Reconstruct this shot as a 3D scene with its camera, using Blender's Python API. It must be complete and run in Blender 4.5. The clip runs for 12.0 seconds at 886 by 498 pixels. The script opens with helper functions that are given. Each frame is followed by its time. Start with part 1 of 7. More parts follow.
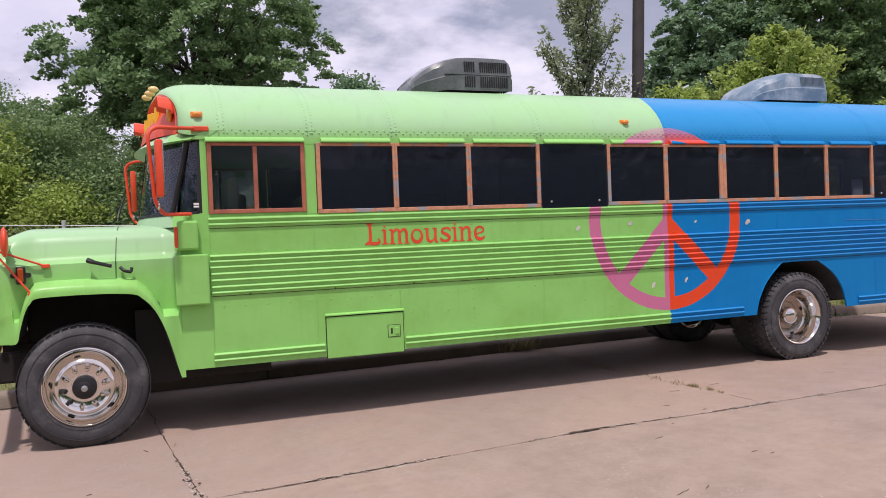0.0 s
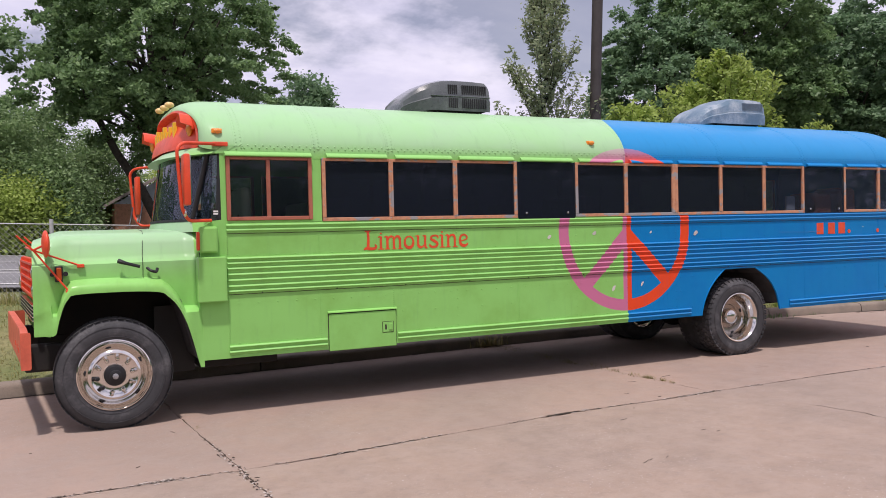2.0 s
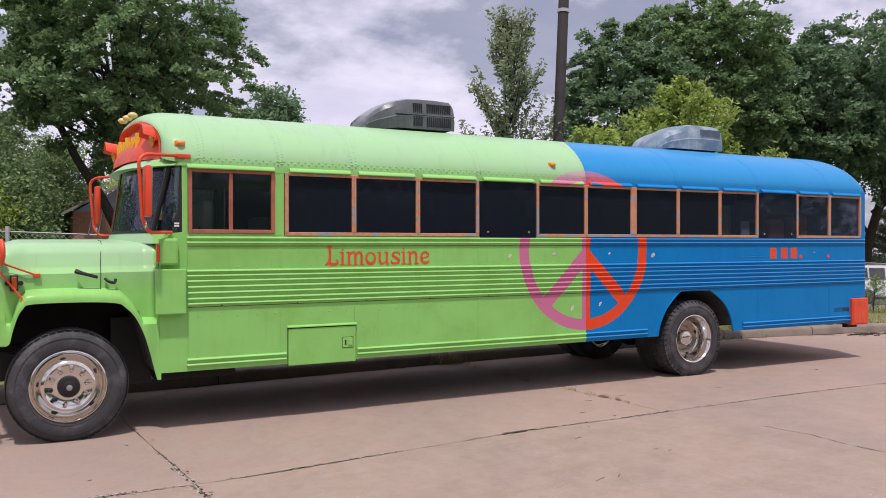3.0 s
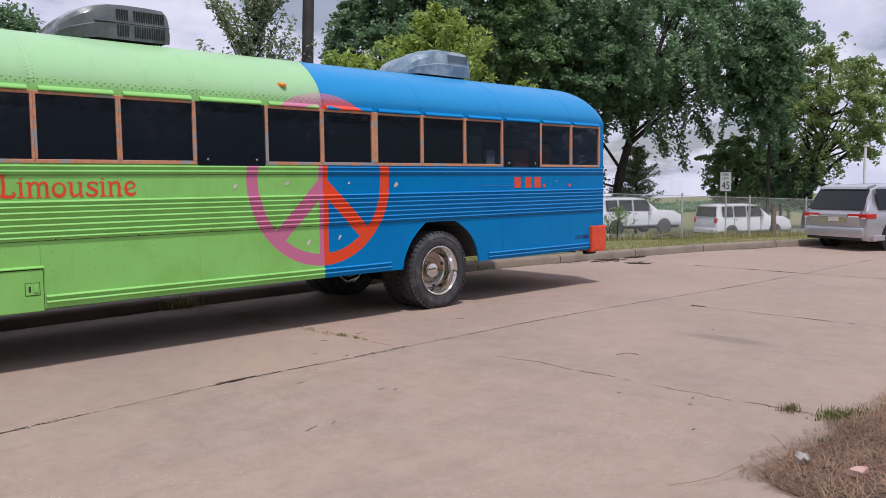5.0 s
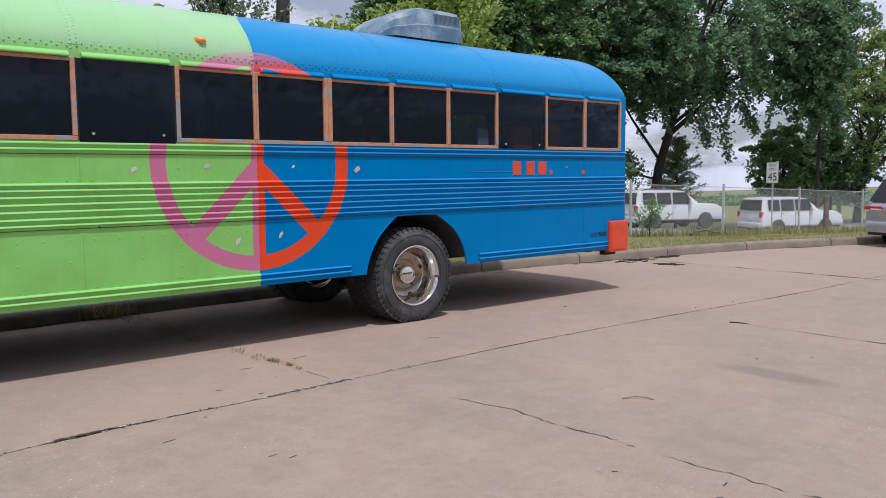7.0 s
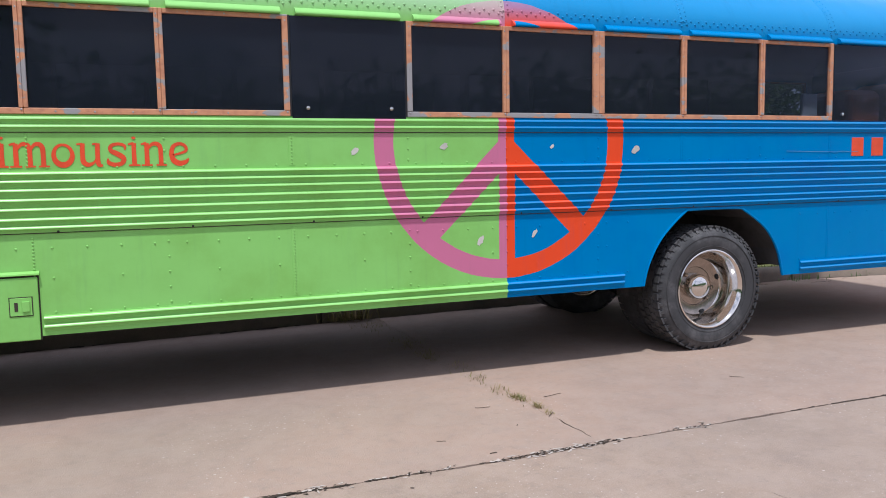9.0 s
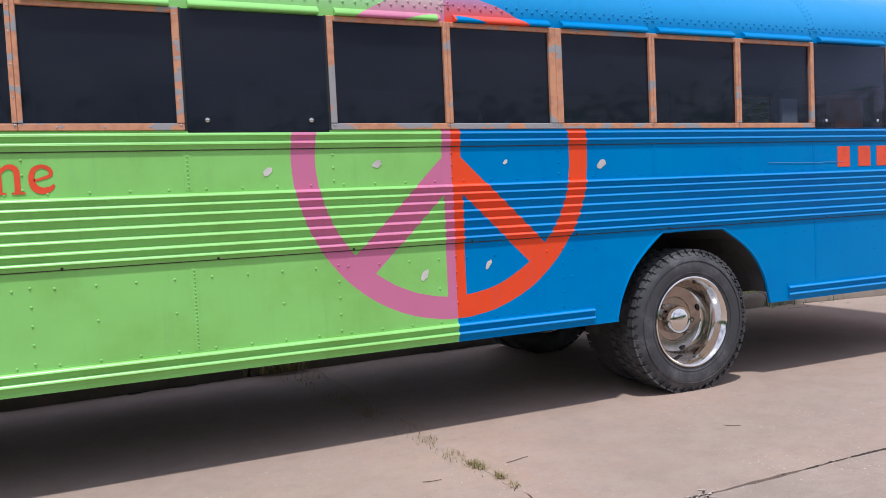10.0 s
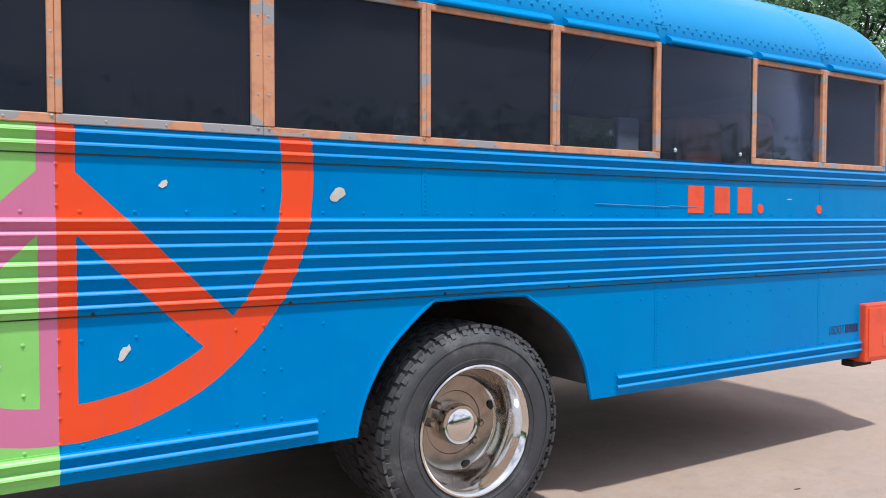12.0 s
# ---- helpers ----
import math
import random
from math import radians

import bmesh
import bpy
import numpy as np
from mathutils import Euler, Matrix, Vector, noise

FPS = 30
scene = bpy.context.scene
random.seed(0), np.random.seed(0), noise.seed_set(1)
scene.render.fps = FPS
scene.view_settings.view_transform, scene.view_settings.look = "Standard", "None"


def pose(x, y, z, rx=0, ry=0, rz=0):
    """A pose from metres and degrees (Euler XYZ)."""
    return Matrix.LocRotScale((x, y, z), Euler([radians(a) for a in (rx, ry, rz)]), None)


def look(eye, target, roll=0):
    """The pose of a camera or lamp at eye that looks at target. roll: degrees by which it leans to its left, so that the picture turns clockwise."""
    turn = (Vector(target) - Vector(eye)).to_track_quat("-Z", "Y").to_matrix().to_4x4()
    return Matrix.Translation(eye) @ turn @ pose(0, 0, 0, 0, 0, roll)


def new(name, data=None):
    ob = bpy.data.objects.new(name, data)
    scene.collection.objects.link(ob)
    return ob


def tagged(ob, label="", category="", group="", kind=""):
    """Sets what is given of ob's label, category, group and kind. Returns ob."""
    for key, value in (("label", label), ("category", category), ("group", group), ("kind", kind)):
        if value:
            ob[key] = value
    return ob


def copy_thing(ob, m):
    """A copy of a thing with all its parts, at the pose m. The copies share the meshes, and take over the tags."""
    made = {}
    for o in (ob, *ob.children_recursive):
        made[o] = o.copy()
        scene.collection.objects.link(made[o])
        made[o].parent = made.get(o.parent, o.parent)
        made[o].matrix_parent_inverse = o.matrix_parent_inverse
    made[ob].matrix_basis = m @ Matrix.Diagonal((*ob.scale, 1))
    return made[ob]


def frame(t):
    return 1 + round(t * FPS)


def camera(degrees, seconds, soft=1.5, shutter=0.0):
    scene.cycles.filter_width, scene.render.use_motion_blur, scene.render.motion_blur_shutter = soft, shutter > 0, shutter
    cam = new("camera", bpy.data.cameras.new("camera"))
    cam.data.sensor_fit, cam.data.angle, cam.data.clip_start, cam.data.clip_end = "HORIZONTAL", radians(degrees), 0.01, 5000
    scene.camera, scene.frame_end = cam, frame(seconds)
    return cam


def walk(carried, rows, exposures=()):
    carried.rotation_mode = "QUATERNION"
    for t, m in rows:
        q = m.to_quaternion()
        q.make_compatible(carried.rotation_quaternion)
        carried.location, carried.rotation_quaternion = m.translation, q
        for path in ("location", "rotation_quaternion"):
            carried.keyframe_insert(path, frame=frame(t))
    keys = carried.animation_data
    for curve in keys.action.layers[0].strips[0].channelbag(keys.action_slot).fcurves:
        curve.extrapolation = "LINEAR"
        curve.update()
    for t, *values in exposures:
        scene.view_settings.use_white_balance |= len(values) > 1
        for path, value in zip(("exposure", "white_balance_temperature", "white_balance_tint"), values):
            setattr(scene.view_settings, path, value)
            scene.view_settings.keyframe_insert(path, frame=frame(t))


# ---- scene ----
cam = camera(57.1, 12.0, 0.92)
PATH = [
    (0, (0.269, -6.925, 1.559), (1.015, -5.069, 1.521), -2.3),
    (0.5, (0.023, -7.254, 1.605), (0.865, -5.442, 1.527), -3.8),
    (1, (-0.113, -7.491, 1.604), (0.735, -5.682, 1.525), -2.4),
    (1.5, (-0.334, -7.576, 1.633), (0.541, -5.778, 1.571), -1.8),
    (2, (-0.486, -7.573, 1.656), (0.386, -5.774, 1.611), -1.4),
    (2.5, (-0.52, -7.58, 1.68), (0.341, -5.775, 1.658), -0.5),
    (3, (-0.493, -7.649, 1.675), (0.458, -5.89, 1.667), -0.1),
    (3.5, (-0.453, -7.683, 1.67), (0.76, -6.093, 1.667), 0.2),
    (3.7, (-0.43, -7.7, 1.663), (0.845, -6.159, 1.659), 0.2),
    (5.3, (0.604, -7.276, 1.53), (1.985, -5.84, 1.353), -0.9),
    (5.5, (0.769, -7.204, 1.506), (2.149, -5.768, 1.326), -1.3),
    (6, (1.235, -6.896, 1.498), (2.555, -5.405, 1.308), -0.3),
    (6.5, (1.687, -6.619, 1.511), (3.005, -5.126, 1.328), -0.6),
    (6.7, (1.872, -6.537, 1.487), (3.189, -5.043, 1.307), -0.8),
    (8.3, (2.963, -5.624, 1.478), (3.934, -3.886, 1.281), 1.0),
    (8.5, (2.981, -5.439, 1.509), (3.874, -3.661, 1.309), -0.0),
    (9, (3.102, -5.054, 1.426), (3.828, -3.2, 1.234), -1.0),
    (9.5, (3.282, -4.609, 1.309), (3.991, -2.742, 1.201), -1.1),
    (10, (3.533, -4.272, 1.337), (4.361, -2.454, 1.231), -2.7),
    (10.5, (3.951, -3.943, 1.371), (4.945, -2.214, 1.217), -1.1),
    (11, (4.274, -3.622, 1.404), (5.237, -1.874, 1.261), -1.0),
    (11.5, (4.726, -3.359, 1.402), (5.682, -1.608, 1.276), -0.5),
    (12, (5.165, -3.031, 1.46), (6.247, -1.35, 1.383), 0.1),
]
EXPOSURES = [(0, -0.29, 6520, 20), (3.7, -0.38, 6450, 18), (5.3, -0.46, 6170, 13), (6.7, -0.44, 6100, 11), (8.3, -0.18, 5980, 9), (9.5, -0.11, 5940, 10), (10.5, -0.03, 5930, 10), (12, 0.18, 5990, 5)]
walk(cam, [(t, look(eye, target, roll)) for t, eye, target, roll in PATH], EXPOSURES)

# ---- world and sun ----
SUN = Vector((-0.17, -0.32, 1.0)).normalized()


def node(nt, kind, **values):
    n = nt.nodes.new(kind)
    for key, value in values.items():
        n.inputs[key.replace("_", " ")].default_value = value
    return n


def plug(nt, target, value):
    if isinstance(value, bpy.types.NodeSocket):
        nt.links.new(value, target)
    else:
        target.default_value = value


def calc(nt, op, a, b=0.0, clamp=False):
    n = nt.nodes.new("ShaderNodeMath")
    n.operation, n.use_clamp = op, clamp
    plug(nt, n.inputs[0], a)
    plug(nt, n.inputs[1], b)
    return n.outputs[0]


def blend(nt, factor, a, b, kind="MIX"):
    n = nt.nodes.new("ShaderNodeMix")
    n.data_type, n.blend_type = "RGBA", kind
    plug(nt, n.inputs[0], factor)
    for slot, c in ((6, a), (7, b)):
        plug(nt, n.inputs[slot], c if isinstance(c, bpy.types.NodeSocket) else (*c, 1.0))
    return n.outputs[2]


def ramp(nt, value, lo, hi):
    n = nt.nodes.new("ShaderNodeMapRange")
    n.interpolation_type = "SMOOTHSTEP"
    plug(nt, n.inputs[0], value)
    n.inputs[1].default_value, n.inputs[2].default_value = lo, hi
    return n.outputs[0]


def grain(nt, where, scale, detail=4.0, rough=0.6, stretch=(1, 1, 1)):
    m = nt.nodes.new("ShaderNodeMapping")
    m.inputs["Scale"].default_value = stretch
    nt.links.new(where, m.inputs["Vector"])
    n = node(nt, "ShaderNodeTexNoise", Scale=scale, Detail=detail, Roughness=rough)
    nt.links.new(m.outputs[0], n.inputs["Vector"])
    return n.outputs["Fac"]


def make_world():
    w = bpy.data.worlds.new("world")
    scene.world = w
    w.use_nodes = True
    nt = w.node_tree
    nt.nodes.clear()
    out, bg = nt.nodes.new("ShaderNodeOutputWorld"), nt.nodes.new("ShaderNodeBackground")
    sky = nt.nodes.new("ShaderNodeTexSky")
    sky.sky_type, sky.sun_disc = "NISHITA", False
    sky.sun_elevation = math.asin(SUN.z)
    sky.sun_rotation = math.atan2(SUN.x, SUN.y)
    sky.dust_density, sky.altitude = 2.0, 250
    co = nt.nodes.new("ShaderNodeTexCoord").outputs["Generated"]
    sep = nt.nodes.new("ShaderNodeSeparateXYZ")
    nt.links.new(co, sep.inputs[0])
    up = calc(nt, "ADD", calc(nt, "MAXIMUM", sep.outputs[2], 0.0), 0.30)
    flat = nt.nodes.new("ShaderNodeCombineXYZ")
    nt.links.new(calc(nt, "DIVIDE", sep.outputs[0], up), flat.inputs[0])
    nt.links.new(calc(nt, "DIVIDE", sep.outputs[1], up), flat.inputs[1])
    big = grain(nt, flat.outputs[0], 1.1, 7.0, 0.58)
    shade = grain(nt, flat.outputs[0], 2.2, 6.0, 0.6, (1, 1.4, 1))
    cover = calc(nt, "MAXIMUM", ramp(nt, big, 0.335, 0.51), 0.36)
    cloud = blend(nt, ramp(nt, shade, 0.36, 0.66), (10.3, 10.4, 12.7), (13.0, 12.9, 14.6))
    col = blend(nt, cover, sky.outputs[0], cloud)
    nt.links.new(col, bg.inputs["Color"])
    bg.inputs["Strength"].default_value = 0.085
    nt.links.new(bg.outputs[0], out.inputs[0])


make_world()
lamp = bpy.data.lights.new("sun", "SUN")
lamp.energy, lamp.angle, lamp.color = 4.1, radians(2.6), (1.0, 0.95, 0.88)
new("sun", lamp).matrix_world = look(SUN * 60, (0, 0, 0))


# ---- materials ----
def material(name):
    m = bpy.data.materials.new(name)
    m.use_nodes = True
    nt = m.node_tree
    return m, nt, nt.nodes["Principled BSDF"]


def place(nt):
    return nt.nodes.new("ShaderNodeNewGeometry").outputs["Position"]


def bump(nt, bsdf, height, strength=0.3, distance=0.01):
    b = node(nt, "ShaderNodeBump", Strength=strength, Distance=distance)
    nt.links.new(height, b.inputs["Height"])
    nt.links.new(b.outputs[0], bsdf.inputs["Normal"])


def surface(name, base, rough=0.5, metal=0.0, vary=0.25, scale=6.0, fine=80.0, relief=0.1, coat=0.0, grime=None, grime_amount=0.4):
    """A plain surface with stains at a large scale and grain at a small one."""
    m, nt, b = material(name)
    p = place(nt)
    g1, g2 = grain(nt, p, scale, 5.0), grain(nt, p, fine, 3.0)
    dark = grime or tuple(c * (1 - vary) for c in base)
    col = blend(nt, calc(nt, "MULTIPLY", ramp(nt, g1, 0.42, 0.72), grime_amount if grime else 1.0), base, dark)
    col = blend(nt, calc(nt, "MULTIPLY", ramp(nt, g2, 0.4, 0.7), 0.5), col, tuple(c * (1 - vary * 0.6) for c in base))
    nt.links.new(col, b.inputs["Base Color"])
    r = calc(nt, "ADD", calc(nt, "MULTIPLY", g1, 0.16), rough - 0.08)
    nt.links.new(r, b.inputs["Roughness"])
    b.inputs["Metallic"].default_value = metal
    b.inputs["Coat Weight"].default_value = coat
    if relief:
        bump(nt, b, g2, relief, 0.004)
    return m


GREEN, BLUE = (0.26, 0.595, 0.155), (0.0, 0.200, 0.50)
PINK, ORANGE = (0.56, 0.17, 0.30), (0.77, 0.075, 0.022)


def bus_paint(name="bus_paint", gloss=0.10, rough=0.27, coat=0.08):
    """Half green, half blue, with the hand-painted peace sign over the seam between the two."""
    m, nt, b = material(name)
    p = place(nt)
    s = nt.nodes.new("ShaderNodeSeparateXYZ")
    nt.links.new(p, s.inputs[0])
    x, y, z = s.outputs
    wob = calc(nt, "MULTIPLY", calc(nt, "SUBTRACT", grain(nt, p, 9.0, 3.0), 0.5), 0.012)
    yc = calc(nt, "MINIMUM", calc(nt, "MAXIMUM", y, 0.0), 1.1)
    seam = calc(nt, "ADD", calc(nt, "MULTIPLY", calc(nt, "MULTIPLY", yc, yc), 0.43), 5.555)
    blue = calc(nt, "GREATER_THAN", x, calc(nt, "ADD", seam, calc(nt, "MULTIPLY", wob, 0.4)))
    dx = calc(nt, "ABSOLUTE", calc(nt, "SUBTRACT", x, 5.557))
    dz = calc(nt, "SUBTRACT", z, 1.617)
    r = calc(nt, "SQRT", calc(nt, "ADD", calc(nt, "MULTIPLY", dx, dx), calc(nt, "MULTIPLY", dz, dz)))
    r = calc(nt, "ADD", r, wob)
    ring = calc(nt, "MULTIPLY", calc(nt, "GREATER_THAN", r, 0.808), calc(nt, "LESS_THAN", r, 0.94))
    inside = calc(nt, "LESS_THAN", r, 0.9)
    bar = calc(nt, "LESS_THAN", dx, 0.06)
    slant = calc(nt, "ABSOLUTE", calc(nt, "DIVIDE", calc(nt, "ADD", calc(nt, "SUBTRACT", z, 1.565), calc(nt, "MULTIPLY", dx, 0.97)), 1.39))
    diag = calc(nt, "MULTIPLY", calc(nt, "LESS_THAN", slant, 0.078), calc(nt, "LESS_THAN", z, 1.63))
    strokes = calc(nt, "MULTIPLY", calc(nt, "MAXIMUM", bar, diag), inside)
    near = calc(nt, "LESS_THAN", y, 0.6)
    mark = calc(nt, "MULTIPLY", calc(nt, "MAXIMUM", ring, strokes), near)
    g1, g2 = grain(nt, p, 1.7, 6.0, 0.65), grain(nt, p, 60.0, 3.0)
    streak = grain(nt, p, 5.0, 4.0, 0.6, (3.0, 1.0, 0.35))
    green = blend(nt, ramp(nt, g1, 0.4, 0.75), GREEN, (0.225, 0.50, 0.115))
    bl = blend(nt, ramp(nt, g1, 0.4, 0.75), BLUE, (0.0, 0.172, 0.485))
    col = blend(nt, blue, green, bl)
    col = blend(nt, mark, col, blend(nt, blue, PINK, ORANGE))
    # The sky's reflection put into the colour: bonnet and roof turn paler with height.
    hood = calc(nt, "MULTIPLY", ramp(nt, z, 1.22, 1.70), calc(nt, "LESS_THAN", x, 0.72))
    sky_sheen = calc(nt, "MULTIPLY", calc(nt, "MAXIMUM", calc(nt, "MULTIPLY", hood, 1.1), ramp(nt, z, 2.36, 2.56)), calc(nt, "ADD", calc(nt, "MULTIPLY", g1, 0.45), 0.36))
    col = blend(nt, sky_sheen, col, blend(nt, blue, (0.40, 0.565, 0.43), (0.035, 0.29, 0.58)))
    col = blend(nt, calc(nt, "MULTIPLY", ramp(nt, streak, 0.52, 0.80), 0.13), col, blend(nt, blue, (0.09, 0.14, 0.12), (0.0, 0.10, 0.24)))
    nt.links.new(col, b.inputs["Base Color"])
    nt.links.new(calc(nt, "ADD", calc(nt, "MULTIPLY", g1, 0.16), rough), b.inputs["Roughness"])
    b.inputs["Coat Weight"].default_value = coat
    b.inputs["Specular IOR Level"].default_value = gloss
    b.inputs["Coat Roughness"].default_value = 0.20
    h = calc(nt, "ADD", calc(nt, "MULTIPLY", grain(nt, p, 2.2, 2.0), 1.0), calc(nt, "MULTIPLY", g2, 0.03))
    bump(nt, b, h, 0.4, 0.02)
    return m


def window_trim(name="window_trim", bare=0.548):
    """Orange paint worn down to grey metal in patches."""
    m, nt, b = material(name)
    p = place(nt)
    worn = ramp(nt, grain(nt, p, 4.5, 3.0, 0.6, (0.8, 1, 1.5)), bare, bare + 0.022)
    col = blend(nt, ramp(nt, grain(nt, p, 22.0), 0.4, 0.7), (0.58, 0.275, 0.15), (0.46, 0.205, 0.12))
    col = blend(nt, worn, col, (0.31, 0.30, 0.305))
    nt.links.new(col, b.inputs["Base Color"])
    b.inputs["Roughness"].default_value = 0.5
    bump(nt, b, worn, 0.2, 0.002)
    return m


def glass(name, tint, gloss=0.02, dust=0.0, ior=1.5):
    """A dark tinted pane: what is behind shows faintly, and the surroundings mirror in it."""
    m, nt, b = material(name)
    nt.nodes.remove(b)
    out = nt.nodes["Material Output"]
    t = node(nt, "ShaderNodeBsdfTransparent", Color=(*tint, 1))
    g = node(nt, "ShaderNodeBsdfGlossy", Color=(0.9, 0.92, 1.0, 1), Roughness=gloss)
    f = node(nt, "ShaderNodeFresnel", IOR=ior)
    mix = nt.nodes.new("ShaderNodeMixShader")
    nt.links.new(f.outputs[0], mix.inputs[0])
    nt.links.new(t.outputs[0], mix.inputs[1])
    nt.links.new(g.outputs[0], mix.inputs[2])
    film = node(nt, "ShaderNodeMixShader", Fac=dust)
    nt.links.new(mix.outputs[0], film.inputs[1])
    nt.links.new(node(nt, "ShaderNodeBsdfDiffuse", Color=(0.20, 0.26, 0.40, 1)).outputs[0], film.inputs[2])
    nt.links.new(film.outputs[0], out.inputs[0])
    return m


def concrete(name, warm, deep):
    m, nt, b = material(name)
    p = place(nt)
    info = nt.nodes.new("ShaderNodeObjectInfo")
    g1, g2, g3 = grain(nt, p, 0.45, 6.0, 0.62), grain(nt, p, 7.0, 5.0, 0.7), grain(nt, p, 130.0, 3.0, 0.7)
    col = blend(nt, ramp(nt, g1, 0.3, 0.7), warm, deep)
    col = blend(nt, calc(nt, "MULTIPLY", ramp(nt, g2, 0.45, 0.75), 0.55), col, (0.22, 0.172, 0.148))
    col = blend(nt, calc(nt, "MULTIPLY", ramp(nt, g3, 0.45, 0.7), 0.4), col, (0.425, 0.352, 0.295))
    specks = ramp(nt, grain(nt, p, 34.0, 2.0, 0.5), 0.70, 0.76)
    col = blend(nt, calc(nt, "MULTIPLY", specks, 0.5), col, (0.15, 0.12, 0.10))
    stain = ramp(nt, grain(nt, p, 0.9, 4.0, 0.55, (0.5, 1.6, 1)), 0.62, 0.78)
    col = blend(nt, calc(nt, "MULTIPLY", stain, 0.4), col, (0.23, 0.19, 0.165))
    blotch = ramp(nt, grain(nt, p, 3.4, 9.0, 0.85), 0.38, 0.62)
    col = blend(nt, calc(nt, "MULTIPLY", blotch, 0.40), col, (0.405, 0.322, 0.268))
    pit = ramp(nt, grain(nt, p, 18.0, 6.0, 0.85), 0.54, 0.62)
    col = blend(nt, calc(nt, "MULTIPLY", pit, 0.30), col, (0.19, 0.155, 0.135))
    fleck = ramp(nt, grain(nt, p, 55.0, 2.0, 0.5), 0.665, 0.70)
    worn = ramp(nt, grain(nt, p, 0.8, 4.0, 0.7), 0.46, 0.62)
    col = blend(nt, calc(nt, "MULTIPLY", calc(nt, "MULTIPLY", fleck, worn), 0.85), col, (0.62, 0.55, 0.50))
    scuff = ramp(nt, grain(nt, p, 6.0, 5.0, 0.8, (0.35, 2.2, 1)), 0.60, 0.72)
    col = blend(nt, calc(nt, "MULTIPLY", scuff, 0.35), col, (0.47, 0.39, 0.34))
    col = blend(nt, calc(nt, "MULTIPLY", info.outputs["Random"], 0.35), col, (0.285, 0.23, 0.198))
    sep = nt.nodes.new("ShaderNodeSeparateXYZ")
    nt.links.new(p, sep.inputs[0])
    ex = calc(nt, "MULTIPLY", calc(nt, "SUBTRACT", sep.outputs[0], 7.84), 5.5)
    ey = calc(nt, "MULTIPLY", calc(nt, "ADD", sep.outputs[1], 3.55), 1.75)
    far = calc(nt, "ADD", calc(nt, "ADD", calc(nt, "MULTIPLY", ex, ex), calc(nt, "MULTIPLY", ey, ey)), calc(nt, "MULTIPLY", g2, 1.2))
    oil = calc(nt, "SUBTRACT", 1.0, ramp(nt, far, 0.7, 1.6))
    col = blend(nt, calc(nt, "MULTIPLY", oil, 0.55), col, (0.16, 0.128, 0.108))
    nt.links.new(col, b.inputs["Base Color"])
    b.inputs["Roughness"].default_value = 0.85
    bump(nt, b, calc(nt, "ADD", g3, calc(nt, "MULTIPLY", g2, 0.8)), 0.55, 0.008)
    return m


def leafy(name, a, c, through_light=0.42):
    m, nt, b = material(name)
    geo = nt.nodes.new("ShaderNodeNewGeometry")
    n = grain(nt, geo.outputs["Position"], 0.7, 3.0)
    col = blend(nt, geo.outputs["Random Per Island"], a, c)
    col = blend(nt, calc(nt, "MULTIPLY", ramp(nt, n, 0.35, 0.7), 0.5), col, tuple(v * 0.7 for v in a))
    nt.links.new(col, b.inputs["Base Color"])
    b.inputs["Roughness"].default_value = 0.55
    t = nt.nodes.new("ShaderNodeBsdfTranslucent")
    nt.links.new(col, t.inputs[0])
    mix = node(nt, "ShaderNodeMixShader", Fac=through_light)
    nt.links.new(b.outputs[0], mix.inputs[1])
    nt.links.new(t.outputs[0], mix.inputs[2])
    nt.links.new(mix.outputs[0], nt.nodes["Material Output"].inputs[0])
    return m


def earth():
    """Grass-grown ground, greener and drier in patches."""
    m, nt, b = material("earth")
    p = place(nt)
    g1, g2 = grain(nt, p, 0.35, 5.0), grain(nt, p, 14.0, 4.0, 0.7)
    col = blend(nt, ramp(nt, g1, 0.35, 0.65), (0.125, 0.155, 0.045), (0.25, 0.22, 0.10))
    col = blend(nt, calc(nt, "MULTIPLY", ramp(nt, g2, 0.4, 0.7), 0.6), col, (0.05, 0.06, 0.018))
    nt.links.new(col, b.inputs["Base Color"])
    b.inputs["Roughness"].default_value = 0.95
    bump(nt, b, g2, 0.6, 0.05)
    return m


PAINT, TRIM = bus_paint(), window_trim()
SILL_TRIM = window_trim("worn_sill_trim", 0.492)
RIB_PAINT = bus_paint("rubbed_rib_paint", 0.12, 0.25, 0.0)
RIB_EDGE = bus_paint("polished_rib_edge", 0.9, 0.30, 0.0)
TINT, CLEAR = glass("tinted_glass", (0.15, 0.16, 0.19), 0.035, 0.05, 1.28), glass("windscreen_glass", (0.50, 0.56, 0.53), 0.01, 0.03, 1.45)
TINT2 = glass("smoked_glass", (0.55, 0.57, 0.62), 0.035, 0.04, 1.20)
CONCRETE = concrete("concrete", (0.345, 0.247, 0.185), (0.250, 0.190, 0.150))
PINKISH = concrete("pinkish_concrete", (0.398, 0.264, 0.196), (0.285, 0.203, 0.160))
EARTH = earth()
RED = surface("orange_red_paint", ORANGE, 0.42, vary=0.2, coat=0.1)
BRICKRED = surface("faded_orange_paint", (0.66, 0.13, 0.07), 0.5, vary=0.25)
RUBBER = surface("tyre_rubber", (0.042, 0.043, 0.047), 0.75, vary=0.35, scale=5, fine=50, relief=0.25, grime=(0.125, 0.123, 0.128), grime_amount=0.85)
BLACK = surface("black_plastic", (0.012, 0.012, 0.014), 0.5, vary=0.3)
UNDER = surface("underbody_steel", (0.016, 0.015, 0.014), 0.85, vary=0.4, grime=(0.035, 0.028, 0.022), grime_amount=0.5)
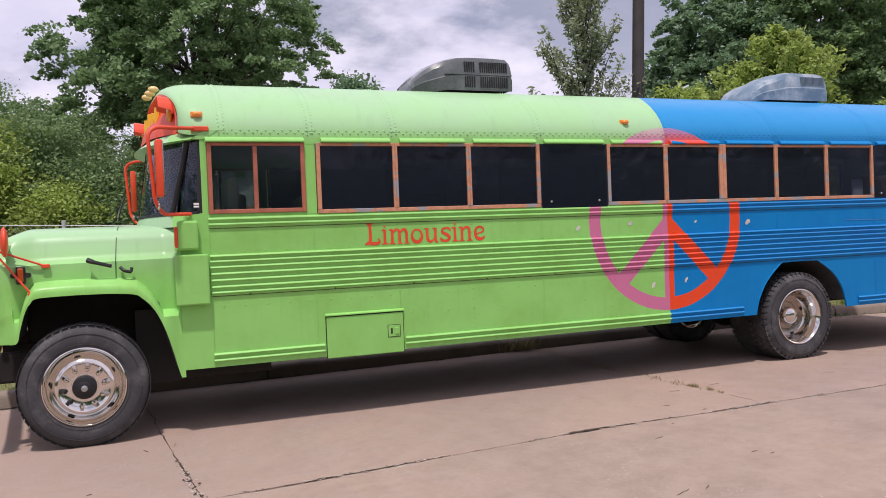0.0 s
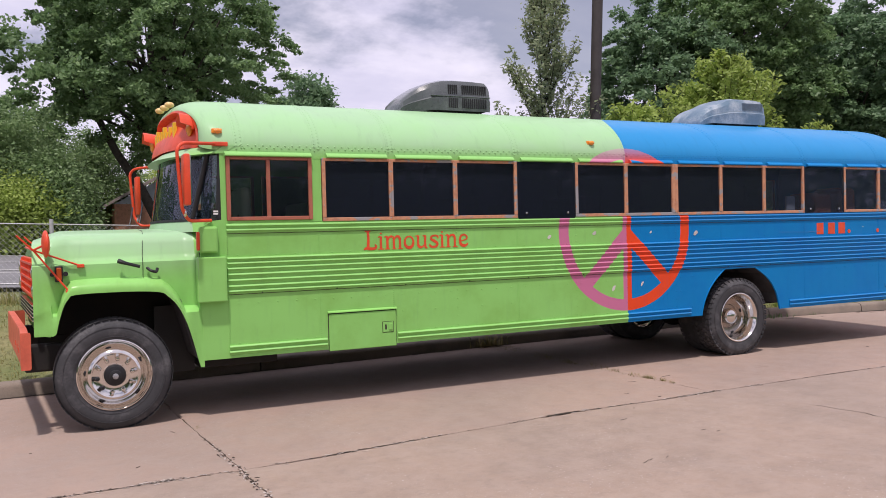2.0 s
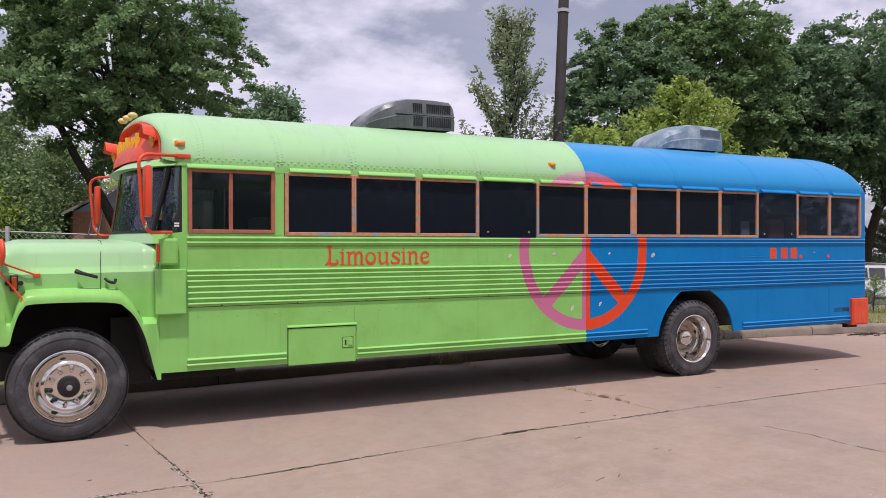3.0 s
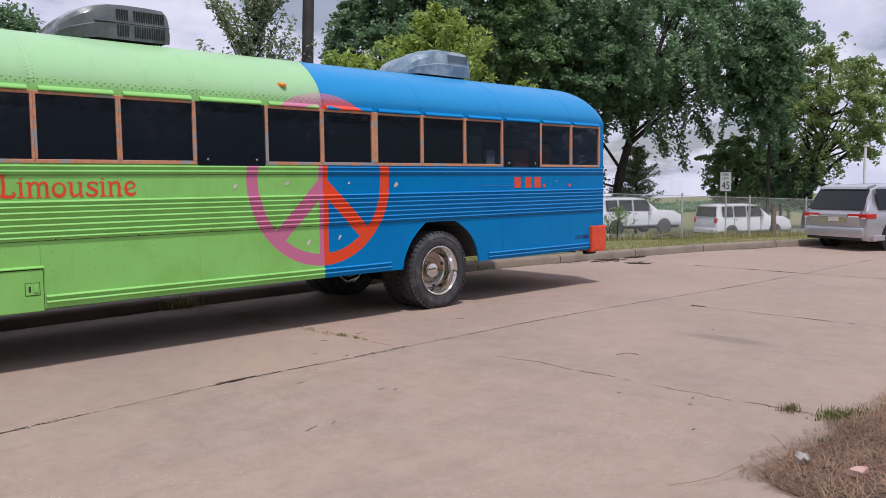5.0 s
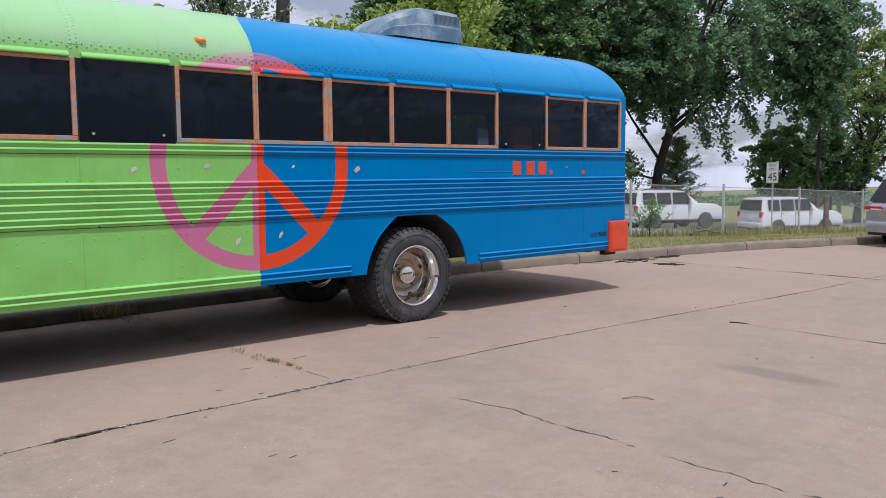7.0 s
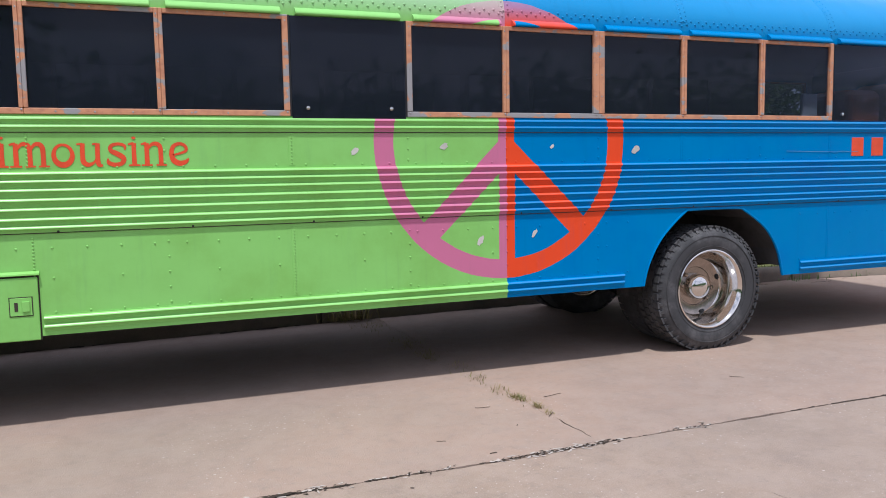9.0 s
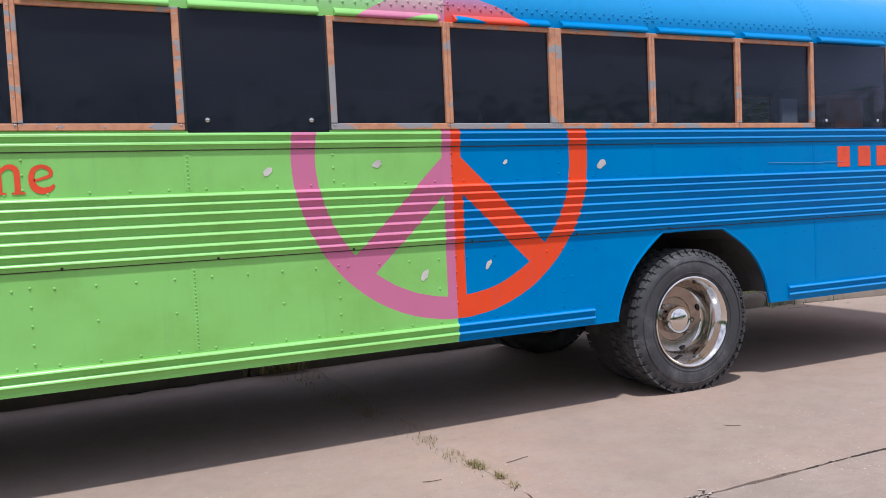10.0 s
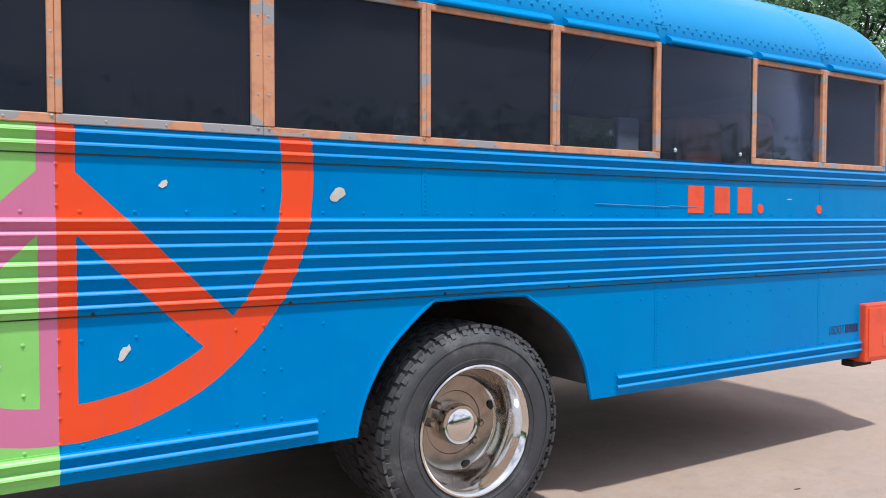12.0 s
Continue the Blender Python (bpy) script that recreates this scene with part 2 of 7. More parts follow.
CHROME = surface("chrome", (0.73, 0.70, 0.66), 0.10, metal=1.0, vary=0.12, relief=0.01, grime=(0.40, 0.35, 0.30), grime_amount=0.22)
STEEL = surface("bare_steel", (0.42, 0.42, 0.43), 0.45, metal=0.8, vary=0.3)
DEEP_AMBER = surface("deep_amber_lens", (0.42, 0.065, 0.012), 0.18, vary=0.15, coat=0.6)
AMBER = surface("amber_lens", (0.85, 0.28, 0.03), 0.18, vary=0.15, coat=0.6)
CREAM = surface("yellowed_lens", (0.72, 0.52, 0.20), 0.3, vary=0.2, coat=0.3)
YELLOW = surface("yellow_paint", (0.85, 0.55, 0.04), 0.45, vary=0.2)
SEAT = surface("grey_vinyl", (0.40, 0.42, 0.38), 0.55, vary=0.2)
WELLGREY = surface("dusty_wheel_well", (0.075, 0.072, 0.072), 0.85, vary=0.4, grime=(0.03, 0.028, 0.027), grime_amount=0.6)
CABTRIM = surface("faded_red_brown_paint", (0.42, 0.135, 0.08), 0.5, vary=0.3)
INSIDE = surface("inner_lining", (0.06, 0.06, 0.065), 0.7, vary=0.3)
RUSTLINE = surface("dirty_seam", (0.045, 0.035, 0.025), 0.85, vary=0.5, scale=20)
CHIP = surface("bare_primer", (0.62, 0.60, 0.55), 0.7, vary=0.3, fine=40)
NAVY = surface("dark_lettering", (0.01, 0.02, 0.07), 0.5)
SHROUD = surface("weathered_shroud_plastic", (0.075, 0.088, 0.088), 0.28, vary=0.4, scale=3.0, coat=0.7, grime=(0.20, 0.22, 0.22), grime_amount=0.6)
VENTBLUE = surface("dark_blue_vent", (0.15, 0.20, 0.245), 0.5, vary=0.3)
SHROUD2 = surface("bleached_shroud_plastic", (0.12, 0.20, 0.27), 0.4, vary=0.4, scale=4.0, coat=0.1, grime=(0.45, 0.50, 0.54), grime_amount=0.8)
SOFA = surface("faded_rust_cloth", (0.40, 0.12, 0.055), 0.9, vary=0.3, scale=20)
CARGLASS = surface("dark_car_glass", (0.012, 0.013, 0.015), 0.1, vary=0.1, relief=0)
DISH = surface("dull_brown_chrome", (0.36, 0.31, 0.27), 0.22, metal=1.0, vary=0.3, scale=14, relief=0.05)
WHITE = surface("white_car_paint", (0.74, 0.75, 0.77), 0.25, vary=0.06, relief=0, coat=0.6)
SILVER = surface("silver_car_paint", (0.50, 0.50, 0.54), 0.3, metal=0.5, vary=0.1, relief=0, coat=0.7)
REDLENS = surface("red_lens", (0.55, 0.01, 0.015), 0.15, vary=0.1, relief=0, coat=0.6)
GALV = surface("galvanised_steel", (0.50, 0.51, 0.51), 0.55, metal=0.15, vary=0.25)
WOODGREY = surface("weathered_timber", (0.20, 0.165, 0.13), 0.85, vary=0.4, scale=8, relief=0.4)
POLE = surface("dark_timber_pole", (0.055, 0.045, 0.042), 0.8, vary=0.4, scale=3, relief=0.4)
BARK = surface("bark", (0.055, 0.045, 0.036), 0.95, vary=0.5, scale=5, fine=25, relief=0.8)
ASPHALT = surface("asphalt", (0.19, 0.19, 0.195), 0.9, vary=0.2, scale=0.6, fine=90, relief=0.3)
ROADMARK = surface("road_marking_paint", (0.75, 0.75, 0.72), 0.7, vary=0.3)
SOIL = surface("dark_joint_soil", (0.040, 0.027, 0.018), 0.95, vary=0.5, scale=12)
BRUISE = surface("bruised_concrete", (0.47, 0.41, 0.365), 0.9, vary=0.3, scale=20)
KERB = surface("kerb_concrete", (0.245, 0.20, 0.16), 0.9, vary=0.45, scale=2.5, fine=70, relief=0.5, grime=(0.13, 0.11, 0.09), grime_amount=0.7)
LEAF_DARK = leafy("leaves_dark", (0.135, 0.24, 0.125), (0.235, 0.365, 0.185), 0.42)
LEAF_MID = leafy("leaves_mid", (0.14, 0.25, 0.10), (0.25, 0.378, 0.155), 0.42)
LEAF_LIGHT = leafy("leaves_yellow_green", (0.29, 0.40, 0.08), (0.45, 0.56, 0.14), 0.45)
LEAF_PALE = leafy("leaves_pale_green", (0.21, 0.31, 0.10), (0.38, 0.47, 0.19), 0.5)
LEAF_GREY = leafy("leaves_grey_green", (0.23, 0.29, 0.15), (0.40, 0.45, 0.28), 0.5)
BLADE = leafy("grass_blades", (0.27, 0.29, 0.085), (0.52, 0.45, 0.22), 0.5)
STRAW = leafy("dry_straw", (0.17, 0.09, 0.055), (0.54, 0.37, 0.25), 0.25)
WEED = leafy("olive_weed_leaves", (0.10, 0.12, 0.03), (0.23, 0.25, 0.07), 0.35)
SHRUB = leafy("shrub_leaves", (0.155, 0.26, 0.10), (0.28, 0.395, 0.17), 0.42)
DRYWEED = leafy("dry_weed_leaves", (0.20, 0.20, 0.07), (0.46, 0.34, 0.18))
BRICK = surface("red_brick", (0.58, 0.29, 0.19), 0.85, vary=0.3)
SIDING = surface("pale_blue_siding", (0.45, 0.50, 0.56), 0.7, vary=0.1)
SHINGLE = surface("roof_shingle", (0.36, 0.30, 0.28), 0.9, vary=0.3)
PANEL = surface("sign_sheet", (0.80, 0.80, 0.78), 0.5, vary=0.1, relief=0)
LITTER = surface("weathered_litter", (0.50, 0.33, 0.28), 0.7, vary=0.4, grime=(0.45, 0.12, 0.10), grime_amount=0.8)


# ---- mesh helpers ----
def finish(name, me, mat, parent=None, label="", smooth=None):
    if mat:
        me.materials.append(mat)
    ob = new(name, me)
    if parent:
        ob.parent = parent
    if label:
        ob["label"] = label
    if smooth is not None:
        me.shade_smooth()
        if smooth < 180:
            me.set_sharp_from_angle(angle=radians(smooth))
    return ob


def part(name, bm, mat, parent=None, label="", smooth=None):
    bmesh.ops.recalc_face_normals(bm, faces=bm.faces)
    me = bpy.data.meshes.new(name)
    bm.to_mesh(me)
    bm.free()
    return finish(name, me, mat, parent, label, smooth)


def raw(name, verts, faces, mat, parent=None, label="", smooth=None):
    me = bpy.data.meshes.new(name)
    me.from_pydata(verts, [], faces)
    me.update()
    return finish(name, me, mat, parent, label, smooth)


def thing(name, label, category, at=(0, 0, 0), group="", kind=""):
    ob = new(name)
    ob.location = at
    ob.empty_display_size = 0.1
    return tagged(ob, label, category, group, kind)


def box(bm, x0, x1, y0, y1, z0, z1, bevel=0.0, seg=2):
    m = Matrix.Translation(((x0 + x1) / 2, (y0 + y1) / 2, (z0 + z1) / 2)) @ Matrix.Diagonal((x1 - x0, y1 - y0, z1 - z0, 1))
    r = bmesh.ops.create_cube(bm, size=1.0, matrix=m)
    if bevel:
        edges = list({e for v in r["verts"] for e in v.link_edges})
        bmesh.ops.bevel(bm, geom=edges, offset=bevel, segments=seg, affect="EDGES", profile=0.5)
    return bm


def boxed(*a, **k):
    return box(bmesh.new(), *a, **k)


def prism(bm, pts, y0, y1):
    """A shape drawn in x and z, drawn out along y."""
    a = [bm.verts.new((x, y0, z)) for x, z in pts]
    b = [bm.verts.new((x, y1, z)) for x, z in pts]
    bm.faces.new(a)
    bm.faces.new(b[::-1])
    for i in range(len(pts)):
        j = (i + 1) % len(pts)
        bm.faces.new((a[i], a[j], b[j], b[i]))
    return bm


def strip(bm, pts, x0, x1):
    """A shape drawn in y and z, drawn out along x."""
    a = [bm.verts.new((x0, y, z)) for y, z in pts]
    b = [bm.verts.new((x1, y, z)) for y, z in pts]
    bm.faces.new(a)
    bm.faces.new(b[::-1])
    for i in range(len(pts)):
        j = (i + 1) % len(pts)
        bm.faces.new((a[i], a[j], b[j], b[i]))
    return bm


def tube(bm, pts, radius, seg=8, taper=None):
    pts = [Vector(p) for p in pts]
    rings = []
    for i, p in enumerate(pts):
        d = (pts[min(i + 1, len(pts) - 1)] - pts[max(i - 1, 0)]).normalized()
        u = d.orthogonal().normalized() if i == 0 else (u - d * u.dot(d)).normalized()
        v = d.cross(u)
        r = radius if taper is None else radius + (taper - radius) * i / (len(pts) - 1)
        rings.append([bm.verts.new(p + (u * math.cos(k * math.tau / seg) + v * math.sin(k * math.tau / seg)) * r) for k in range(seg)])
    for a, b in zip(rings, rings[1:]):
        for k in range(seg):
            bm.faces.new((a[k], a[(k + 1) % seg], b[(k + 1) % seg], b[k]))
    bm.faces.new(rings[0][::-1])
    bm.faces.new(rings[-1])
    return bm


def rounded(pts, r=0.05, n=4):
    """A path with its corners rounded."""
    pts = [Vector(p) for p in pts]
    out = [pts[0]]
    for a, b, c in zip(pts, pts[1:], pts[2:]):
        p, q = b + (a - b).normalized() * r, b + (c - b).normalized() * r
        for i in range(n + 1):
            t = i / n
            out.append(p * (1 - t) ** 2 + b * 2 * t * (1 - t) + q * t * t)
    return out + [pts[-1]]


def lathe(bm, prof, seg=40, centre=(0, 0, 0), ends=True):
    """A profile of (radius, y) turned round the y axis."""
    c = Vector(centre)
    rings = []
    for r, y in prof:
        rings.append([bm.verts.new(c + Vector((r * math.cos(k * math.tau / seg), y, r * math.sin(k * math.tau / seg)))) for k in range(seg)])
    for a, b in zip(rings, rings[1:]):
        for k in range(seg):
            bm.faces.new((a[k], a[(k + 1) % seg], b[(k + 1) % seg], b[k]))
    if ends:
        bm.faces.new(rings[0])
        bm.faces.new(rings[-1][::-1])
    return bm


def dome(bm, c, r, h, axis="y", seg=6):
    """A low rivet head on a wall that faces -y."""
    c = Vector(c)
    top = bm.verts.new(c + Vector((0, -h, 0)))
    ring = [bm.verts.new(c + Vector((r * math.cos(k * math.tau / seg), 0, r * math.sin(k * math.tau / seg)))) for k in range(seg)]
    for k in range(seg):
        bm.faces.new((ring[k], ring[(k + 1) % seg], top))


def grid(bm, f, nu, nv):
    v = [[bm.verts.new(f(i / nu, j / nv)) for j in range(nv + 1)] for i in range(nu + 1)]
    for i in range(nu):
        for j in range(nv):
            bm.faces.new((v[i][j], v[i + 1][j], v[i + 1][j + 1], v[i][j + 1]))
    return bm


def smoothstep(a, b, x):
    t = min(max((x - a) / (b - a), 0.0), 1.0)
    return t * t * (3 - 2 * t)


# ---- the ground ----
KERB_LINE = [(-60, 2.0), (-1, 2.15), (5, 2.5), (10.8, 2.72), (13.6, 2.3), (16.7, 1.65), (19.2, 0.75), (22, -0.8), (26, -3.6), (34, -10), (60, -30)]


def kerb_y(x):
    for (a, p), (b, q) in zip(KERB_LINE, KERB_LINE[1:]):
        if x <= b:
            t = max((x - a) / (b - a), 0)
            return p + (q - p) * t
    return KERB_LINE[-1][1]


def fence_y(x):
    return 6.45 - 0.083 * x


def land(x, y):
    """Height of the grass and the road behind the kerb: a bank that falls away along x."""
    top = 0.68 - 0.036 * min(max(x, -14), 50)
    k = kerb_y(x)
    t = smoothstep(k + 0.2, max(fence_y(x), k + 2.5), y)
    z = 0.13 + (top - 0.13) * t
    over = y - fence_y(x)
    east = smoothstep(8, 26, x)
    return z + 0.022 * min(max(over, 0), 60) * (1 - east) - ((0.55 + 0.40 * smoothstep(34, 43, x)) * smoothstep(0.8, 5.0, over) + 0.03 * max(over - 12, 0)) * east


def make_ground():
    xs = [-900, -300, -120, -60, -40, -30] + [-25 + i for i in range(76)] + [55, 62, 70, 90, 140, 300, 900]
    offs = [-900, -200, -60, -30, -18, -10, -5, -1.0, 0.06, 0.12, 0.3, 0.8, 1.4, 2, 2.8, 3.6, 4.4, 5.2, 6.5, 8, 10, 13, 16, 20, 26, 34, 50, 90, 200, 900]
    verts, faces = [], []
    for x in xs:
        for o in offs:
            y = kerb_y(x) + o
            z = -0.14 if o < 0.1 else land(x, y) - 0.02 + (noise.noise((x * 0.8, y * 0.8, 0)) * 0.05 * smoothstep(0.3, 1.6, o) if 0.2 < o < 30 else 0)
            verts.append((x, y, z))
    n = len(offs)
    for i in range(len(xs) - 1):
        for j in range(n - 1):
            faces.append((i * n + j, (i + 1) * n + j, (i + 1) * n + j + 1, i * n + j + 1))
    tagged(raw("ground", verts, faces, EARTH, smooth=180), "grassy ground around the concrete yard", "ground", kind="structure")


make_ground()

# road behind the fence, with its painted lines
ROAD_IN, ROAD_OUT = 2.2, 17.0


def ribbon(name, o0, o1, xs, lift, mat, parent=None):
    verts, faces = [], []
    for x in xs:
        for k in range(7):
            o = o0 + (o1 - o0) * k / 6
            y = fence_y(x) + o + 6.5 * (1 - o / 21.0) * smoothstep(4, 20, x)
            verts.append((x, y, land(x, y) + lift))
    for i in range(len(xs) - 1):
        for j in range(6):
            faces.append((i * 7 + j, (i + 1) * 7 + j, (i + 1) * 7 + j + 1, i * 7 + j + 1))
    return raw(name, verts, faces, mat, parent)


road = tagged(ribbon("road", ROAD_IN, ROAD_OUT, [-80 + 2 * i for i in range(100)], 0.07, ASPHALT), "grey asphalt road with white lines", "road", kind="structure")
for o in (2.9, 6.6, 7.6, 11.6, 16.2):
    ribbon("road_line", o, o + 0.14, [-80 + 2 * i for i in range(100)], 0.085, ROADMARK, road)

# the yard: concrete slabs with ragged joints between them
CROSS = [-13.9, -9.1, -4.2, 0.6, 5.35, 9.55, 13.97, 18.3, 22.7, 27.0, 31.5]
ROWS = [-19.0, -10.4, -1.57, None]


def wob(a, b, amp=0.02):
    return noise.noise((a * 1.3, b, 3.1)) * amp + noise.noise((a * 7.0, b, 8.4)) * amp * 0.5 + noise.noise((a * 23.0, b, 1.4)) * amp * 0.3


def cross_x(i, y):
    x = CROSS[i] + wob(y, i * 7.7, 0.03)
    if i == 3:
        x -= 0.068 * (min(max(y, -4.0), 1.5) + 0.5)
    if i == 4:
        x += 0.43 * smoothstep(-1.3, -2.95, y) + smoothstep(-1.8, -2.6, y) * (0.06 * noise.noise((y * 2.2, 4.4, 0)) + 0.026 * noise.noise((y * 9.0, 4.4, 0)) + 0.016 * noise.noise((y * 31.0, 8.4, 0)))
    return x


def row_y(j, x):
    if ROWS[j] is None:
        return kerb_y(x) - 0.01
    if j == 2:
        return long_joint(x) + wob(x, j * 5.3, 0.014)
    return ROWS[j] + wob(x, j * 5.3, 0.025)


def long_joint(x):
    """The long joint beside the bus: nearly straight, with a slight bow."""
    return -1.80 + 0.27 * smoothstep(0.4, 4.2, x) + 0.05 * smoothstep(4.5, 7.0, x) - 0.27 * smoothstep(7.5, 13.0, x)


def gap(a, b):
    if b == 24 and a > -2.35 and a < -1.4:
        return 0.0001
    if b == 24:
        return (0.0004 + 0.009 * max(0.0, noise.noise((a * 1.7, 3.3, 5.5)) + 0.6 * noise.noise((a * 6, 1.3, 5.5)) + 0.3 * noise.noise((a * 21, 1.3, 5.5)) + 0.16)) * (0.3 + 0.7 * smoothstep(0.4, 0.9, abs(a + 1.9)) * (0.45 if a > -0.2 else 1.0))
    if b == 25 and a > -2.2:
        return 0.0006
    if b == 26:
        return 0.003 + 0.014 * max(0.0, noise.noise((a * 1.1, 7.3, 5.5)) + 0.4)
    if b > 19:
        return 0.002 + 0.007 * max(0.0, noise.noise((a * 2.1, b * 1.7, 5.5)) + 0.25)
    return 0.0032 + 0.015 * max(0.0, noise.noise((a * 2.1, b * 1.7, 5.5)) + 0.7 * noise.noise((a * 13, b * 1.7, 2.5)) + 0.2)


yard = thing("pavement", "pinkish concrete yard of large cracked slabs", "pavement", kind="structure")


def make_slab(i, j):
    n = 170
    pts = []
    y0, y1 = (lambda x: row_y(j, x) + gap(x, j)), (lambda x: row_y(j + 1, x) - gap(x, j + 1))
    xl, xr = (lambda y: cross_x(i, y) + gap(y, i + 20)), (lambda y: cross_x(i + 1, y) - gap(y, i + 21))

    def corner(edge, side):
        x = side(edge(CROSS[i]))
        for _ in range(4):
            x = side(edge(x))
        return x, edge(x)

    a, b, c, d = corner(y0, xl), corner(y0, xr), corner(y1, xr), corner(y1, xl)
    for k in range(n):
        x = a[0] + (b[0] - a[0]) * k / n
        pts.append((x, y0(x)))
    for k in range(n):
        y = b[1] + (c[1] - b[1]) * k / n
        pts.append((xr(y), y))
    for k in range(n):
        x = c[0] + (d[0] - c[0]) * k / n
        pts.append((x, y1(x)))
    for k in range(n):
        y = d[1] + (a[1] - d[1]) * k / n
        pts.append((xl(y), y))
    bm = bmesh.new()
    top = [bm.verts.new((x, y, 0)) for x, y in pts]
    low = [bm.verts.new((x, y, -0.13)) for x, y in pts]
    bm.faces.new(top)
    m = len(pts)
    for k in range(m):
        bm.faces.new((top[k], low[k], low[(k + 1) % m], top[(k + 1) % m]))
    return part("slab", bm, PINKISH if j == 2 else CONCRETE, yard)


# dirt and tar smeared along the long joint
def tar_smear():
    bm = bmesh.new()
    x = -2.0
    prev = None
    while x < 13.5:
        y = row_y(2, x)
        w = 0.017 * max(0.0, 0.9 * noise.noise((x * 0.9, 4.0, 1.0)) + 0.7 * noise.noise((x * 11.0, 2.0, 9.0)) + 0.5 * noise.noise((x * 31.0, 2.0, 9.0)) + 0.35 * noise.noise((x * 75.0, 2.0, 3.0)) + 0.16)
        lo, hi = y - w * (1.0 + 0.8 * noise.noise((x * 16, 1, 1))), y + w * (0.6 + 0.8 * noise.noise((x * 16, 7, 1)))
        cur = (bm.verts.new((x, lo, 0.003)), bm.verts.new((x, hi, 0.003))) if w > 0.002 else None
        if prev and cur:
            bm.faces.new((prev[0], cur[0], cur[1], prev[1]))
        prev = cur
        x += 0.008
    part("joint_dirt", bm, SOIL, yard)


tar_smear()


def joint_crumbs():
    """Broken edges of the slabs along two joints: crumbs of dark filler, and pale bruised concrete beside them."""
    rng = np.random.default_rng(61)
    dark, pale = bmesh.new(), bmesh.new()

    def flake(bm, x, y, L, W, turn, z):
        n = 9
        ring = []
        for k in range(n):
            q = k * math.tau / n
            r = rng.uniform(0.55, 1.1)
            a, b = L * r * math.cos(q), W * r * math.sin(q)
            ring.append(bm.verts.new((x + a * math.cos(turn) - b * math.sin(turn), y + a * math.sin(turn) + b * math.cos(turn), z)))
        bm.faces.new(ring)

    for k in range(3200):
        x = rng.uniform(-2.2, 9.5)
        heavy = noise.noise((x * 0.8, 21.0, 0)) + 0.55 * noise.noise((x * 3.1, 5.0, 0)) + 0.35 * (1 if -2.2 < x < 0.2 or 3.4 < x < 5.3 else 0)
        if heavy < rng.uniform(0.0, 0.75):
            continue
        y = row_y(2, x) + rng.normal() * 0.012
        flake(dark, x, y, rng.uniform(0.004, 0.02), rng.uniform(0.002, 0.007), rng.normal() * 0.6, 0.0035 + 0.000001 * k)
        if rng.uniform() < 0.55:
            flake(pale, x + rng.normal() * 0.05, y + rng.normal() * 0.016, rng.uniform(0.01, 0.035), rng.uniform(0.004, 0.011), rng.normal() * 0.6, 0.0015 + 0.0000008 * k)
    for k in range(420):
        y = rng.uniform(-3.4, 0.4)
        heavy = 1.0 - abs(y + 1.95) * 0.75 + 0.3 * noise.noise((y * 3.0, 2.0, 0))
        if heavy < rng.uniform(0.0, 1.0):
            continue
        x = cross_x(3, y) + rng.normal() * 0.018
        flake(dark if rng.uniform() < 0.5 else pale, x - 0.012, y, rng.uniform(0.005, 0.022), rng.uniform(0.004, 0.012), 1.5 + rng.normal() * 0.5, 0.0025 + 0.000002 * k)
    # the wide lump of filler beside the bus
    for k in range(46):
        q = rng.uniform(0, 1)
        x = 3.41 + 0.34 * q
        flake(dark, x, row_y(2, x) + rng.normal() * 0.012 * (1.2 - q), rng.uniform(0.012, 0.04), rng.uniform(0.004, 0.012), rng.normal() * 0.2, 0.0068 + 0.00001 * k)
    part("joint_crumbs", dark, SOIL, yard)["kind"] = "stuff"
    part("bruised_concrete", pale, BRUISE, yard)["kind"] = "stuff"


joint_crumbs()


def crack_dirt():
    """Dark earth in stretches of the crack that crosses the yard."""
    bm = bmesh.new()
    y, prev = -2.45, None
    while y > -5.2:
        w = 0.010 * max(0.0, noise.noise((y * 1.9, 6.0, 1.0)) + 0.6 * noise.noise((y * 12.0, 2.0, 4.0)) + 0.22)
        x = cross_x(4, y)
        cur = (bm.verts.new((x - w, y, 0.003)), bm.verts.new((x + w * 0.7, y, 0.003))) if w > 0.001 else None
        if prev and cur:
            bm.faces.new((prev[0], cur[0], cur[1], prev[1]))
        prev = cur
        y -= 0.016
    part("joint_dirt", bm, SOIL, yard)


crack_dirt()


def joint_stretch(i, ya, yb, wide):
    """Dark earth that fills one stretch of a cross joint, thinning out towards its ends."""
    bm = bmesh.new()
    n = max(6, int(abs(yb - ya) / 0.03))
    prev = None
    for k in range(n + 1):
        y = ya + (yb - ya) * k / n
        w = wide * (0.25 + 0.75 * math.sin(math.pi * k / n) ** 0.6) * (1 + 0.7 * noise.noise((y * 9.0, i, 3.0)))
        x = cross_x(i, y)
        cur = (bm.verts.new((x - w, y, 0.0036)), bm.verts.new((x + w * 0.8, y, 0.0036)))
        if prev:
            bm.faces.new((prev[0], cur[0], cur[1], prev[1]))
        prev = cur
    part("joint_dirt", bm, SOIL, yard)


for ya, yb, wide in ((0.28, 0.02, 0.022), (-0.62, -1.00, 0.024), (-1.08, -1.68, 0.024), (-2.48, -2.62, 0.02), (-2.92, -3.15, 0.026), (1.5, 1.2, 0.02)):
    joint_stretch(6, ya, yb, wide)
for ya, yb, wide in ((-2.86, -3.36, 0.006), (-3.46, -3.90, 0.011), (-4.06, -4.13, 0.012), (-4.45, -4.7, 0.008)):
    joint_stretch(5, ya, yb, wide)

